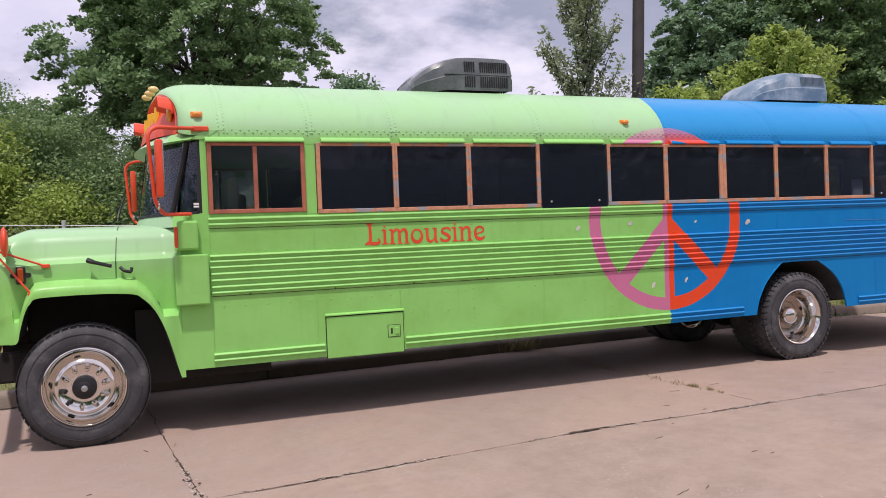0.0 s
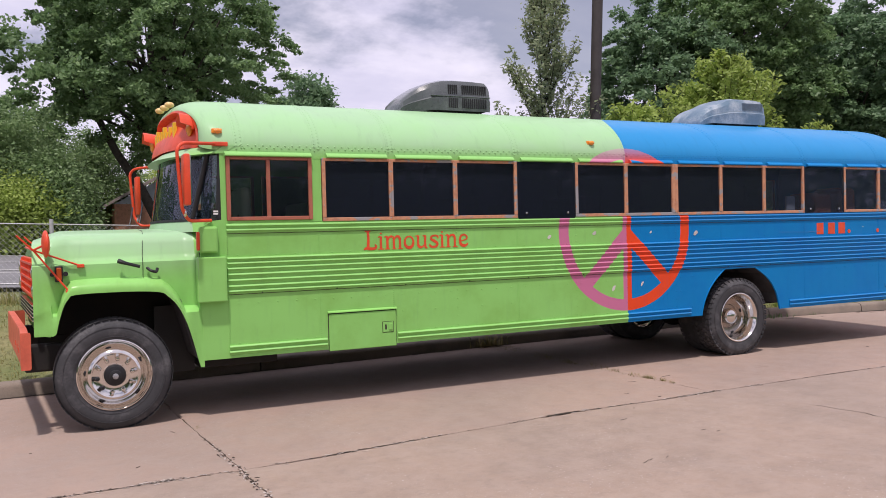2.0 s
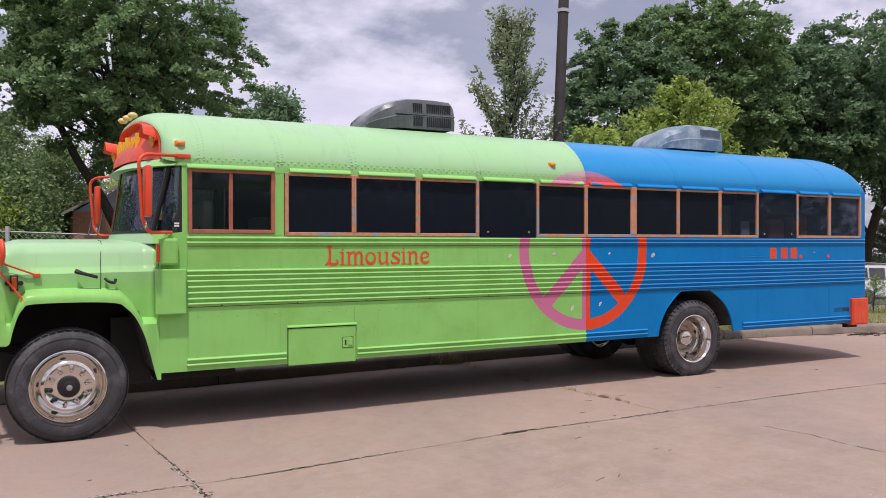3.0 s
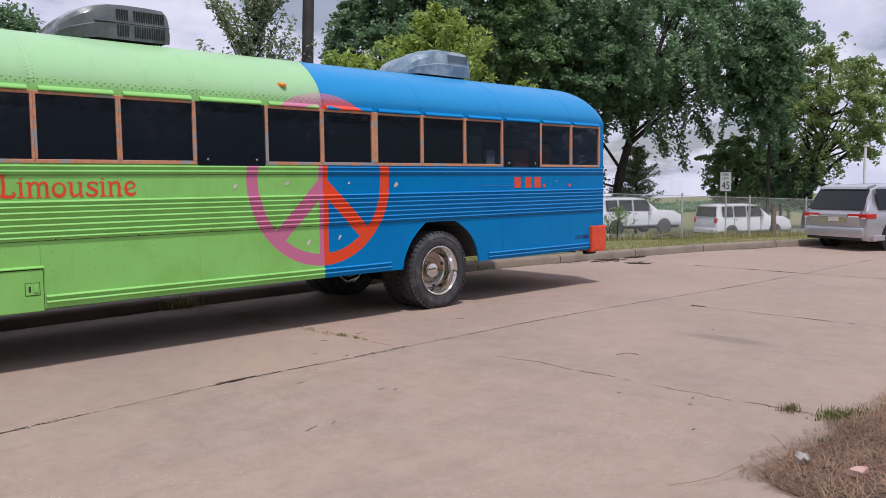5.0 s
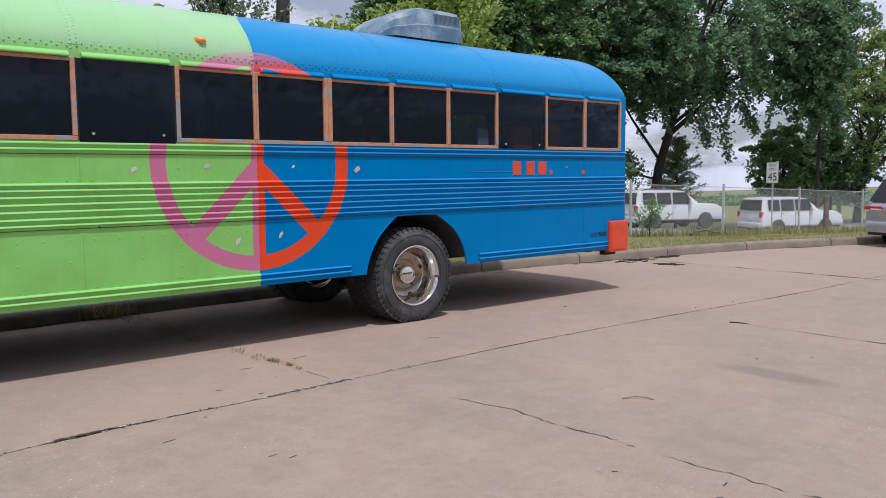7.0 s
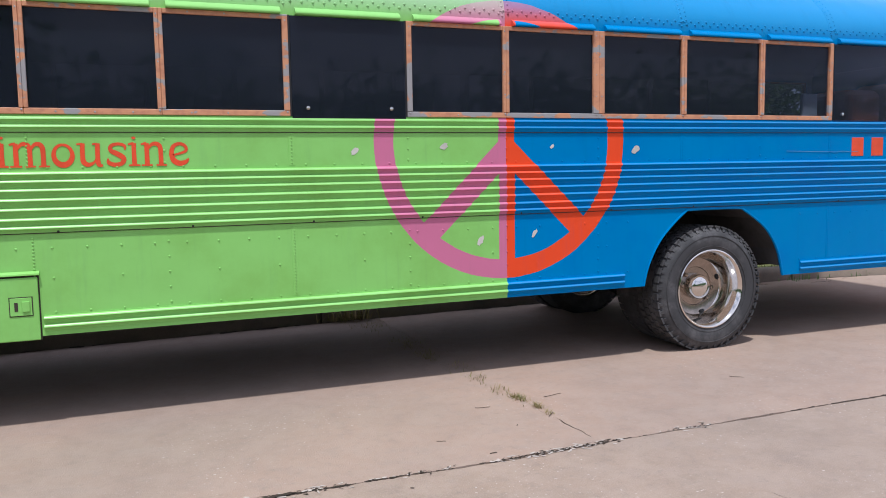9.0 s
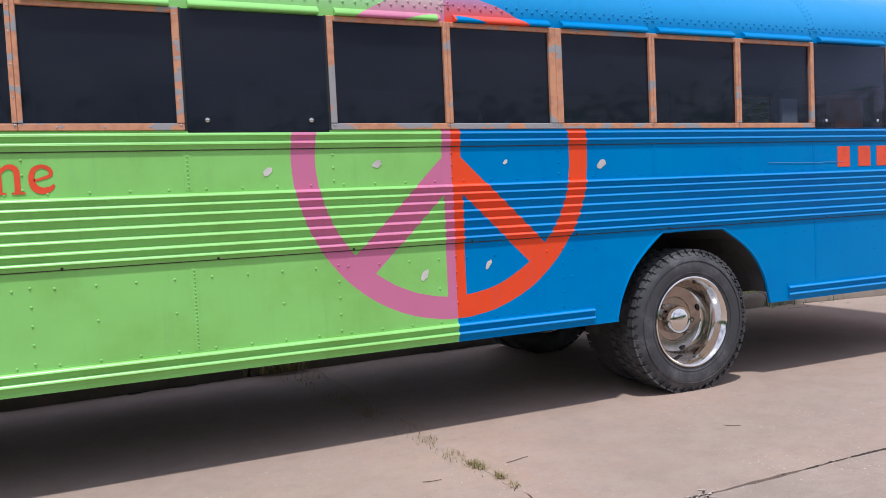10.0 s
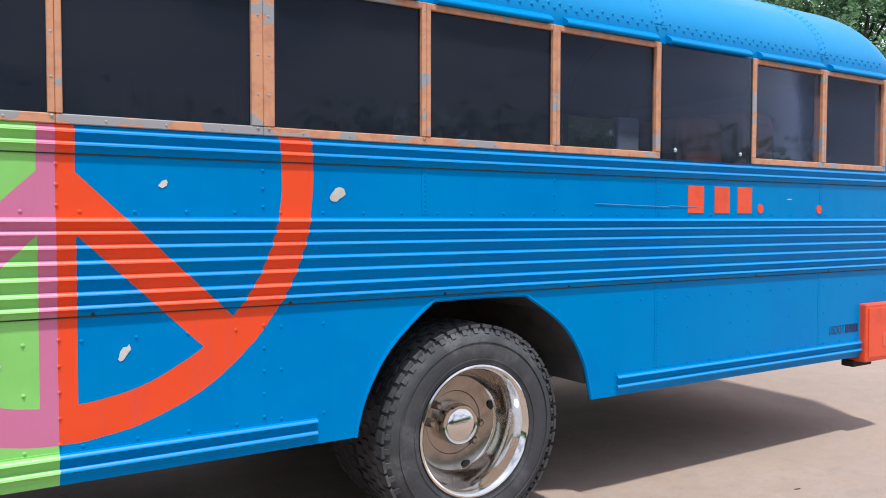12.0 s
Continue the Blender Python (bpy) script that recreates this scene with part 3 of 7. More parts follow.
# kerb stones
def make_kerb():
    kerb = thing("kerb", "weathered concrete kerb along the yard", "kerb", kind="structure")
    x = -16.2
    while x < 33:
        step = 3.0 if x < 10 else 2.0
        a, b = Vector((x + 0.008, kerb_y(x + 0.008), 0)), Vector((x + step - 0.008, kerb_y(x + step - 0.008), 0))
        d = (b - a).normalized()
        nrm = Vector((-d.y, d.x, 0))
        prof = [(0.0, -0.13), (0.012, 0.10), (0.035, 0.135), (0.075, 0.15), (0.17, 0.152), (0.17, -0.13)]
        bm = bmesh.new()
        rings = []
        for k in range(9):
            p = a.lerp(b, k / 8)
            rings.append([bm.verts.new(p + nrm * (o + noise.noise((p.x * 2, z * 3, 1)) * 0.012) + Vector((0, 0, z + noise.noise((p.x * 3, o, 7)) * 0.008))) for o, z in prof])
        for r, s in zip(rings, rings[1:]):
            for k in range(len(prof) - 1):
                bm.faces.new((r[k], r[k + 1], s[k + 1], s[k]))
        bm.faces.new(rings[0])
        bm.faces.new(rings[-1][::-1])
        part("kerb_stone", bm, KERB, kerb, smooth=40)
        x += step


make_kerb()


def gutter_dirt():
    """Earth and leaf litter gathered in patches along the foot of the kerb."""
    bm = bmesh.new()
    x, prev = -8.0, None
    while x < 20:
        w = 0.11 * max(0.0, noise.noise((x * 0.8, 9.0, 1.0)) + 0.5 * noise.noise((x * 5.0, 2.0, 9.0)) + 0.3 * noise.noise((x * 19.0, 2.0, 9.0)) + 0.05)
        y = kerb_y(x)
        cur = (bm.verts.new((x, y - 0.012 - w, 0.003)), bm.verts.new((x, y - 0.012 + min(w * 0.3, 0.012), 0.004))) if w > 0.004 else None
        if prev and cur:
            bm.faces.new((prev[0], cur[0], cur[1], prev[1]))
        prev = cur
        x += 0.03
    part("gutter_dirt", bm, SOIL, yard)


gutter_dirt()

# ---- the bus ----
LEN0, LEN1, WID = 0.955, 10.76, 2.44
DIV = [1.905, 2.622, 3.342, 4.088, 4.848, 5.558, 6.287, 7.022, 7.757, 8.478, 9.242, 9.950, 10.655]
SILL, HEAD = 1.775, 2.385
bus = thing("school_bus", "converted school bus painted half green and half blue", "bus")


def eased(pts, n=4):
    """A smooth line through points."""
    out = []
    for i in range(len(pts) - 1):
        p0, p1, p2, p3 = [Vector(pts[min(max(i + k, 0), len(pts) - 1)]) for k in (-1, 0, 1, 2)]
        for k in range(n):
            t = k / n
            q = 0.5 * (2 * p1 + (p2 - p0) * t + (2 * p0 - 5 * p1 + 4 * p2 - p3) * t * t + (3 * p1 - 3 * p2 + p3 - p0) * t ** 3)
            out.append(tuple(q))
    return out + [tuple(pts[-1])]


def side_outline():
    low = 0.541
    arch = [(6.685, low), (6.69, 0.58), (6.735, 0.72), (6.845, 0.90), (7.04, 1.075), (7.13, 1.098), (7.53, 1.098), (7.62, 1.075), (7.83, 0.93), (7.955, 0.75), (8.01, 0.56), (8.015, low)]
    return [(0.745, low - 0.01), (6.685, low)] + eased(arch[1:-1]) + [(8.015, low), (LEN1 - 0.03, low), (LEN1, low + 0.03), (LEN1, SILL), (LEN0, SILL), (LEN0 - 0.01, SILL + 0.03), (0.86, SILL + 0.02), (0.75, 1.73)]


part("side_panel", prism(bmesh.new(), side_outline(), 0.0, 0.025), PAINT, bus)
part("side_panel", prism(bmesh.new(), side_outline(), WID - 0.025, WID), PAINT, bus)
part("wheel_arch_lip", tube(bmesh.new(), [(x, 0.004, z) for x, z in side_outline() if 6.68 < x < 8.02 and z < 1.2], 0.011, 6), PAINT, bus)


def rail_profile(zs, z0, z1, out=0.021):
    """Pressed ridges: a narrow rounded lip that faces up, and a hollow below it that faces down and runs out to the next lip."""
    pts = [(0.012, z1), (-0.003, z1)]
    for i, z in enumerate(zs):
        low = (zs[i + 1] + 0.014) if i + 1 < len(zs) else max(z0 + 0.004, z - 0.034)
        d = z - 0.004 - low
        pts += [(-0.003, z + 0.0125), (-0.008, z + 0.0105), (-0.0135, z + 0.006), (-out + 0.0025, z), (-out + 0.0005, z - 0.0028), (-out, z - 0.0038), (-out + 0.0015, z - 0.0045)]
        pts += [(-0.003 - (out - 0.005) * (1 - t) ** 1.7, z - 0.004 - d * t) for t in (0.12, 0.3, 0.5, 0.72)]
    return pts + [(-0.003, z0), (0.012, z0)]


BELT, RIBS, SKIRT = [1.752, 1.708], [1.447, 1.403, 1.354, 1.300, 1.247, 1.192, 1.146], [0.636, 0.588]
part("belt_rail", strip(bmesh.new(), rail_profile(BELT, 1.678, 1.772, 0.019), 0.985, LEN1 - 0.02), RIB_PAINT, bus, smooth=28)
part("ribbed_panel", strip(bmesh.new(), rail_profile(RIBS, 1.118, 1.468), 0.985, LEN1 - 0.02), RIB_PAINT, bus, smooth=28)
for a, b in ((0.985, 1.915), (2.655, 6.508), (8.18, 10.60)):
    part("skirt_rail", strip(bmesh.new(), rail_profile(SKIRT, 0.560, 0.655, 0.021), a, b), RIB_PAINT, bus, smooth=28)

# the crests of the ridges, rubbed shiny
for zs, out, ends in ((BELT, 0.019, ((0.985, LEN1 - 0.02),)), (RIBS, 0.021, ((0.985, LEN1 - 0.02),)), (SKIRT, 0.021, ((0.985, 1.915), (2.655, 6.508), (8.18, 10.60)))):
    for z in zs:
        for a, b in ends:
            crest = [(-0.0105, z + 0.0070), (-0.0122, z + 0.0080), (-0.0142, z + 0.0064), (-0.0166, z + 0.0036), (-out + 0.0022, z + 0.0006), (-out + 0.0016, z - 0.0022), (-out + 0.0034, z - 0.0030)]
            part("rib_crest", strip(bmesh.new(), crest, a + 0.001, b - 0.001), RIB_EDGE, bus, smooth=60)


# roof
def roof_point(x, s, drop=0.0, shrink=1.0):
    c, q = math.cos(s), math.sin(s)
    return (x, 1.22 - 1.222 * shrink * c, 2.44 + (0.60 - drop) * q)


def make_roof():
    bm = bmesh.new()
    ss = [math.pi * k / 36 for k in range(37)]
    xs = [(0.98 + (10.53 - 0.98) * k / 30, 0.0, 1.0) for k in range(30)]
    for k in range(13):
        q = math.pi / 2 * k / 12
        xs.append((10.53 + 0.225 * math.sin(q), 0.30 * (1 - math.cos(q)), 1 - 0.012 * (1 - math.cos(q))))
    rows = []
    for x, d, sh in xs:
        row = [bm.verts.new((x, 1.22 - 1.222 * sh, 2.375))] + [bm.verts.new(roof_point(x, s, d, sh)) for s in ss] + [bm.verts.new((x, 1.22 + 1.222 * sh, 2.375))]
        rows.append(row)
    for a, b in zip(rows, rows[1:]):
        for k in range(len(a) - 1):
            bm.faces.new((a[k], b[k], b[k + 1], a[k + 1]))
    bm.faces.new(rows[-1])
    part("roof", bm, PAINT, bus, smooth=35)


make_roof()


def rim_point(s, out=0.0, scale=1.0):
    """Edge of the sign recess on the front of the roof."""
    c, q = math.cos(s), math.sin(s)
    y = 1.22 - 1.05 * math.copysign(abs(c) ** 0.72, c) * scale
    return Vector((0.53 + 0.26 * abs(c) ** 2.4 + 0.18 * abs(q) ** 1.5 - 0.05 * (y - 0.17) + out, y, 2.49 + 0.42 * abs(q) ** 0.72 * scale))


def make_cap():
    ss = [math.pi * k / 36 for k in range(37)]
    bm = bmesh.new()
    rows = []
    for k in range(7):
        t = k / 6
        e = math.sin(t * math.pi / 2)
        f = 1 - math.cos(t * math.pi / 2)
        row = []
        for s in ss:
            a, b = Vector(roof_point(0.98, s)), rim_point(s)
            row.append(bm.verts.new((a.x + (b.x - a.x) * e, a.y + (b.y - a.y) * f, a.z + (b.z - a.z) * f)))
        rows.append(row)
    for a, b in zip(rows, rows[1:]):
        for k in range(36):
            bm.faces.new((a[k], a[k + 1], b[k + 1], b[k]))
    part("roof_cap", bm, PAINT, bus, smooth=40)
    bm = bmesh.new()
    a = [bm.verts.new(rim_point(s) + Vector((-0.004, 0, 0))) for s in ss]
    b = [bm.verts.new(rim_point(s, -0.012, 0.955)) for s in ss]
    c = [bm.verts.new(rim_point(s, 0.07, 0.90)) for s in ss]
    for k in range(36):
        bm.faces.new((a[k], a[k + 1], b[k + 1], b[k]))
        bm.faces.new((b[k], b[k + 1], c[k + 1], c[k]))
    for k in range(18):
        if k == 17:
            bm.faces.new((c[17], c[18], c[19]))
        else:
            bm.faces.new((c[k], c[k + 1], c[35 - k], c[36 - k]))
    low = [bm.verts.new(v.co - Vector((0, 0, 0.05))) for v in (a[0], b[0], c[0], c[36], b[36], a[36])]
    part("sign_recess", bm, RED, bus, "orange-red recess over the windscreen", smooth=40)


make_cap()


def sign_panel_point(u, v):
    """The bowed panel inside the recess, u from -1 to 1 across and v from 0 to 1 up."""
    c = abs(u) ** (1 / 0.72)
    q = math.sqrt(max(1 - c * c, 0.0))
    y = 1.22 + 1.05 * u * 0.95
    x = 0.60 + 0.26 * c ** 2.4 + 0.18 * (v * q) ** 1.5 - 0.05 * (y - 0.17)
    return Vector((x, y, 2.49 + 0.42 * q ** 0.72 * 0.93 * v))


part("sign_panel", grid(bmesh.new(), lambda a, b: sign_panel_point(2 * a - 1, b), 30, 8), RED, bus, smooth=180)


def front_x(u):
    """Plan of the bowed front, u from -1 at the near side to 1 at the far side."""
    return 0.545 + 0.41 * abs(u) ** 2.5


def bowed(bm, u0, u1, z0, z1, lean0=0.0, lean1=0.0, thick=0.02, n=24):
    rows = []
    for k in range(n + 1):
        u = u0 + (u1 - u0) * k / n
        x, y = front_x(u), 1.22 + 1.22 * u
        rows.append([bm.verts.new(p) for p in ((x + lean0, y, z0), (x + lean1, y, z1), (x + lean1 + thick, y, z1), (x + lean0 + thick, y, z0))])
    for a, b in zip(rows, rows[1:]):
        for k in range(4):
            bm.faces.new((a[k], a[(k + 1) % 4], b[(k + 1) % 4], b[k]))
    bm.faces.new(rows[0])
    bm.faces.new(rows[-1][::-1])
    return bm


WS0, WS1 = 1.80, 2.41
part("windscreen", bowed(bmesh.new(), -0.84, -0.02, WS0, WS1, -0.06, 0.03, 0.006), CLEAR, bus, "clear windscreen glass").visible_shadow = False
part("windscreen", bowed(bmesh.new(), 0.02, 0.84, WS0, WS1, -0.06, 0.03, 0.006), CLEAR, bus, "clear windscreen glass").visible_shadow = False
for u0, u1 in ((-0.02, 0.02),):
    part("windscreen_pillar", bowed(bmesh.new(), u0, u1, WS0, WS1, -0.065, 0.025, 0.04, 3), BLACK, bus)
part("quarter_glass", bowed(bmesh.new(), -0.985, -0.84, WS0 + 0.01, WS1, -0.02, 0.01, 0.006, 5), CLEAR, bus).visible_shadow = False
part("quarter_glass", bowed(bmesh.new(), 0.84, 0.985, WS0 + 0.01, WS1, -0.02, 0.01, 0.006, 5), CLEAR, bus).visible_shadow = False
for k in (-1, 1):
    foot, head = (front_x(0.80) - 0.055, 1.22 + 1.22 * 0.80 * k, WS0), (front_x(0.885) + 0.012, 1.22 + 1.22 * 0.885 * k, WS1)
    part("windscreen_pillar", tube(bmesh.new(), [foot, head], 0.024, 8), BLACK, bus, smooth=60)
    part("windscreen_pillar", bowed(bmesh.new(), *sorted((0.97 * k, 0.995 * k)), WS0, WS1, -0.024, 0.006, 0.03, 3), BLACK, bus)
part("windscreen_cowl", bowed(bmesh.new(), -0.99, 0.99, 1.70, WS0, -0.10, -0.062, 0.18), PAINT, bus, smooth=30)
part("windscreen_gasket", bowed(bmesh.new(), -0.99, 0.99, WS0 - 0.002, WS0 + 0.022, -0.068, -0.064, 0.03), BLACK, bus)
part("sun_visor", bowed(bmesh.new(), -1.004, 1.004, WS1, WS1 + 0.075, -0.075, 0.03, 0.10), PAINT, bus, smooth=30)
for y in (0.02, WID - 0.02):
    part("front_post", boxed(LEN0 - 0.012, 0.996, y - 0.018, y + 0.018, SILL - 0.03, 2.46, bevel=0.006), PAINT, bus)
for y in (0.012, WID - 0.012):
    part("window_sill", boxed(0.99, 1.82, y - 0.011, y + 0.011, SILL - 0.003, SILL + 0.019), PAINT, bus)
    part("window_post", boxed(1.806, 1.898, y - 0.012, y + 0.012, SILL - 0.003, 2.45), PAINT, bus)
    part("window_post", boxed(10.66, LEN1 - 0.002, y - 0.011, y + 0.011, SILL - 0.003, 2.45), PAINT, bus)
    part("header_panel", boxed(0.99, LEN1 - 0.004, y - 0.010, y + 0.010, HEAD - 0.01, 2.46), PAINT, bus)


# side windows
def window_unit(x0, x1, y, out, kind, label="", i=0):
    """One window: a flat metal frame with the glass set back in it. out: the sign of the way to the outside."""
    win = new("window")
    win.parent = bus
    if label:
        win["label"] = label
    d = lambda a, b: sorted((y + out * a, y + out * b))
    if kind == "bare":
        f = 0.012
        part("pane", boxed(x0 + f, x1 - f, *d(0.004, 0.010), SILL - 0.012, HEAD - 0.004, bevel=0.002), TINT2 if i > 7 else TINT, win).visible_shadow = i <= 7
        part("frame", boxed(x0, x0 + f, *d(-0.02, 0.006), SILL, HEAD), BLACK, win)
        part("frame", boxed(x1 - f, x1, *d(-0.02, 0.006), SILL, HEAD), BLACK, win)
        for x in (x0 + 0.11, x1 - 0.11):
            bm = bmesh.new()
            lathe(bm, [(0.001, -0.012), (0.012, -0.010), (0.014, -0.002), (0.014, 0.006)], 12, (x, y + out * 0.006, SILL + 0.05))
            part("bolt", bm, CHROME, win, smooth=60)
        return win
    sill = SILL + 0.02 if kind == "driver" else SILL
    fa = fb = 0.036 if kind == "driver" else 0.023
    TR = CABTRIM if kind == "driver" else TRIM
    if kind != "driver":
        fa = 0.046 if abs(x0 - DIV[6]) < 0.01 else 0.036 if i in (0, 4, 10) else fa
        fb = 0.046 if abs(x1 - DIV[6]) < 0.01 else 0.036 if i in (2, 8, 11) else fb
    ea, eb = (fa, fb) if kind == "driver" else (0.0006, 0.0006)
    part("frame_rail", boxed(x0 + ea, x1 - eb, *d(-0.02, 0.012), sill, sill + 0.034, bevel=0.003, seg=1), SILL_TRIM if i in (4, 5, 6) and kind == "plain" else TR, win)
    part("frame_rail", boxed(x0 + fa, x1 - fb, *d(-0.02, 0.012), HEAD - 0.028, HEAD, bevel=0.003, seg=1), TR, win)
    for a, b in ((x0 + 0.0005, x0 + fa), (x1 - fb, x1 - 0.0005)):
        part("frame_stile", boxed(a, b, *d(-0.02, 0.014), sill if kind == "driver" else sill + 0.035, HEAD, bevel=0.003, seg=1), TR, win)
    f = 0.036
    if kind == "driver":
        m = (x0 + x1) / 2 - 0.015
        part("frame_stile", boxed(m - 0.018, m + 0.018, *d(-0.02, 0.010), SILL + 0.034, HEAD - 0.03, bevel=0.004, seg=1), TR, win)
        part("pane", boxed(x0 + f - 0.005, m, *d(-0.014, -0.008), SILL + 0.02, HEAD - 0.02), CLEAR_DARK, win).visible_shadow = False
        part("pane", boxed(m, x1 - f + 0.005, *d(-0.008, -0.002), SILL + 0.02, HEAD - 0.02), CLEAR_DARK, win).visible_shadow = False
    else:
        part("pane", boxed(x0 + fa - 0.005, x1 - fb + 0.005, *d(-0.014, -0.006), SILL + 0.02, HEAD - 0.02), TINT2 if i > 7 else TINT, win).visible_shadow = i <= 7
    return win


CLEAR_DARK = glass("grey_glass", (0.66, 0.70, 0.67), 0.03, 0.015, 1.33)
for y, out in ((0.0, -1), (WID, 1)):
    window_unit(0.996, 1.806, y, out, "driver", "two-pane sliding cab window in a faded orange frame")
    for i in range(12):
        bare = i in (3, 9)
        window_unit(DIV[i], DIV[i + 1], y, out, "bare" if bare else "plain", "frameless dark emergency window" if bare else "dark tinted window in a worn orange frame", i)

# drip caps over the windows
for x0, x1 in [(0.985, 1.80)] + [(DIV[i] + 0.045, DIV[i + 1] - 0.045) for i in range(12)]:
    bm = bmesh.new()
    prof = [(0.002, 2.388), (-0.036, 2.384), (-0.041, 2.388), (-0.042, 2.394), (-0.039, 2.402), (-0.031, 2.412), (-0.018, 2.421), (-0.006, 2.428), (0.004, 2.434)]
    strip(bm, prof, x0, x1)
    part("drip_cap", bm, RIB_PAINT, bus, smooth=50)

# rear wall, rear bumper
part("rear_wall", boxed(LEN1 - 0.035, LEN1 - 0.005, 0.026, WID - 0.026, 0.53, 2.45, bevel=0.01), PAINT, bus)
for z0, z1, a, b in ((1.75, 2.4, 0.12, 0.75), (1.75, 2.4, 1.69, 2.32), (1.0, 2.4, 0.85, 1.59)):
    part("rear_window", boxed(LEN1 - 0.008, LEN1 + 0.008, a, b, z0, z1, bevel=0.004), TINT, bus)
part("rear_bumper", boxed(10.41, LEN1 + 0.015, -0.045, WID + 0.045, 0.505, 0.895, bevel=0.012), RED, bus, "orange-red wrap-around rear bumper")
part("bumper_end_panel", boxed(10.435, 10.685, -0.052, -0.044, 0.535, 0.865, bevel=0.003), RED, bus)
part("bumper_bracket", boxed(10.40, 10.62, 0.03, 0.12, 0.465, 0.51, bevel=0.008), UNDER, bus)
part("reflector_sticker", boxed(10.60, 10.65, -0.056, -0.051, 0.60, 0.69, bevel=0.002), BRICKRED, bus)


# rivets
def rivets():
    bm = bmesh.new()
    for i, xd in enumerate([0.99, 1.86] + DIV[1:12] + [10.7]):
        seam = (i % 2 == 0 or i == 1) and i != 6
        for k in range(9 if seam else 3):
            z = 1.49 + 0.022 * k if seam else 1.50 + 0.07 * k
            dome(bm, (xd, 0.0, z), 0.0085, 0.007)
        for k in range(22 if seam else 5):
            z = 0.68 + (0.0195 if seam else 0.09) * k
            if xd < 6.7 or xd > 8.1:
                dome(bm, (xd, 0.0, z), 0.0085, 0.007)
    x = 1.08
    while x < 10.7:
        for z in (1.478, 1.03, 0.665):
            if (z > 1.1) or x < 6.6 or (x > 8.12 and z > 0.6) and x < 10.4:
                if not (1.88 < x < 2.68 and z < 0.95):
                    dome(bm, (x, 0.0, z), 0.0085, 0.007)
        if (x < 6.5 or x > 8.2) and int(x * 10) % 3 == 0 and x > 2.7 and x < 10.4:
            dome(bm, (x, 0, 0.86), 0.0085, 0.007)
        x += 0.182
    part("rivet_row", bm, PAINT, bus, smooth=180)["kind"] = "stuff"
    bm = bmesh.new()
    for k, xd in enumerate(DIV):
        for z in (1.80, 1.93, 2.08, 2.23, 2.35):
            for o in ((-0.022, 0.022) if k == 6 else (-0.018,) if k in (3, 9, 12) else (0.018,) if k in (0, 4, 10) else (-0.011,)):
                dome(bm, (xd + o, -0.0135, z), 0.0065, 0.004)
        if k < 12 and k not in (3, 9):
            for q in (0.22, 0.5, 0.78):
                for z in (SILL + 0.015, HEAD - 0.014):
                    dome(bm, (xd + (DIV[k + 1] - xd) * q, -0.0115, z), 0.0065, 0.004)
    part("frame_screw_row", bm, STEEL, bus, smooth=180)["kind"] = "stuff"
    # on the roof
    bm = bmesh.new()

    def on_roof(x, s):
        p = Vector(roof_point(x, s))
        nrm = Vector((0, -math.cos(s) / 1.222, math.sin(s) / 0.60)).normalized()
        u, v = Vector((1, 0, 0)), nrm.cross(Vector((1, 0, 0)))
        top = bm.verts.new(p + nrm * 0.009)
        ring = [bm.verts.new(p + (u * math.cos(k * math.tau / 6) + v * math.sin(k * math.tau / 6)) * 0.0095) for k in range(6)]
        for k in range(6):
            bm.faces.new((ring[k], ring[(k + 1) % 6], top))
    for xd in [1.12, 1.86] + DIV[1:13:2]:
        for k in range(22):
            on_roof(xd - 0.022, 0.02 + k * 0.055)
            on_roof(xd + 0.022, 0.045 + k * 0.055)
    x = 1.1
    while x < 10.6:
        on_roof(x, 0.045)
        on_roof(x + 0.035, 0.085)
        x += 0.07
    part("roof_rivet_row", bm, PAINT, bus, smooth=180)["kind"] = "stuff"


rivets()
# lapped edges of the roof sheets
for xd in [1.12, 1.86] + DIV[1:13:2]:
    bm = bmesh.new()
    rows = []
    for k in range(33):
        q = 0.07 + (math.pi - 0.14) * k / 32
        row = []
        for dx, lift in ((-0.045, -0.002), (-0.042, 0.0014), (0.042, 0.0014), (0.045, -0.002)):
            p = Vector(roof_point(xd + dx, q))
            row.append(bm.verts.new(p + Vector((0, -math.cos(q) / 1.222, math.sin(q) / 0.60)).normalized() * lift))
        rows.append(row)
    for a, b in zip(rows, rows[1:]):
        for k in range(3):
            bm.faces.new((a[k], a[k + 1], b[k + 1], b[k]))
    part("roof_seam", bm, PAINT, bus, smooth=35)
bm = bmesh.new()
x = 1.3
while x < 10.6:
    dome(bm, (x, -0.003, 1.124), 0.009, 0.006)
    dome(bm, (x + 0.3, -0.003, 1.33), 0.007, 0.005)
    x += 0.728
part("dark_bolt_row", bm, BLACK, bus)["kind"] = "stuff"

# lapped panel joints and the dark lines under the pressed rails
for xd in (1.86, DIV[3], DIV[7], DIV[9], DIV[11]):
    part("lap_joint", boxed(xd - 0.018, xd + 0.018, -0.0016, 0.001, 1.473, 1.676), PAINT, bus)
    if not 6.6 < xd < 8.1:
        part("lap_joint", boxed(xd - 0.018, xd + 0.018, -0.0016, 0.001, 0.66, 1.113), PAINT, bus)
for z, y in ((1.1135, 0.0045), (1.6735, 0.0045)):
    part("shadow_gap", boxed(0.99, LEN1 - 0.03, -y, 0.001, z, z + 0.004), RUSTLINE, bus)
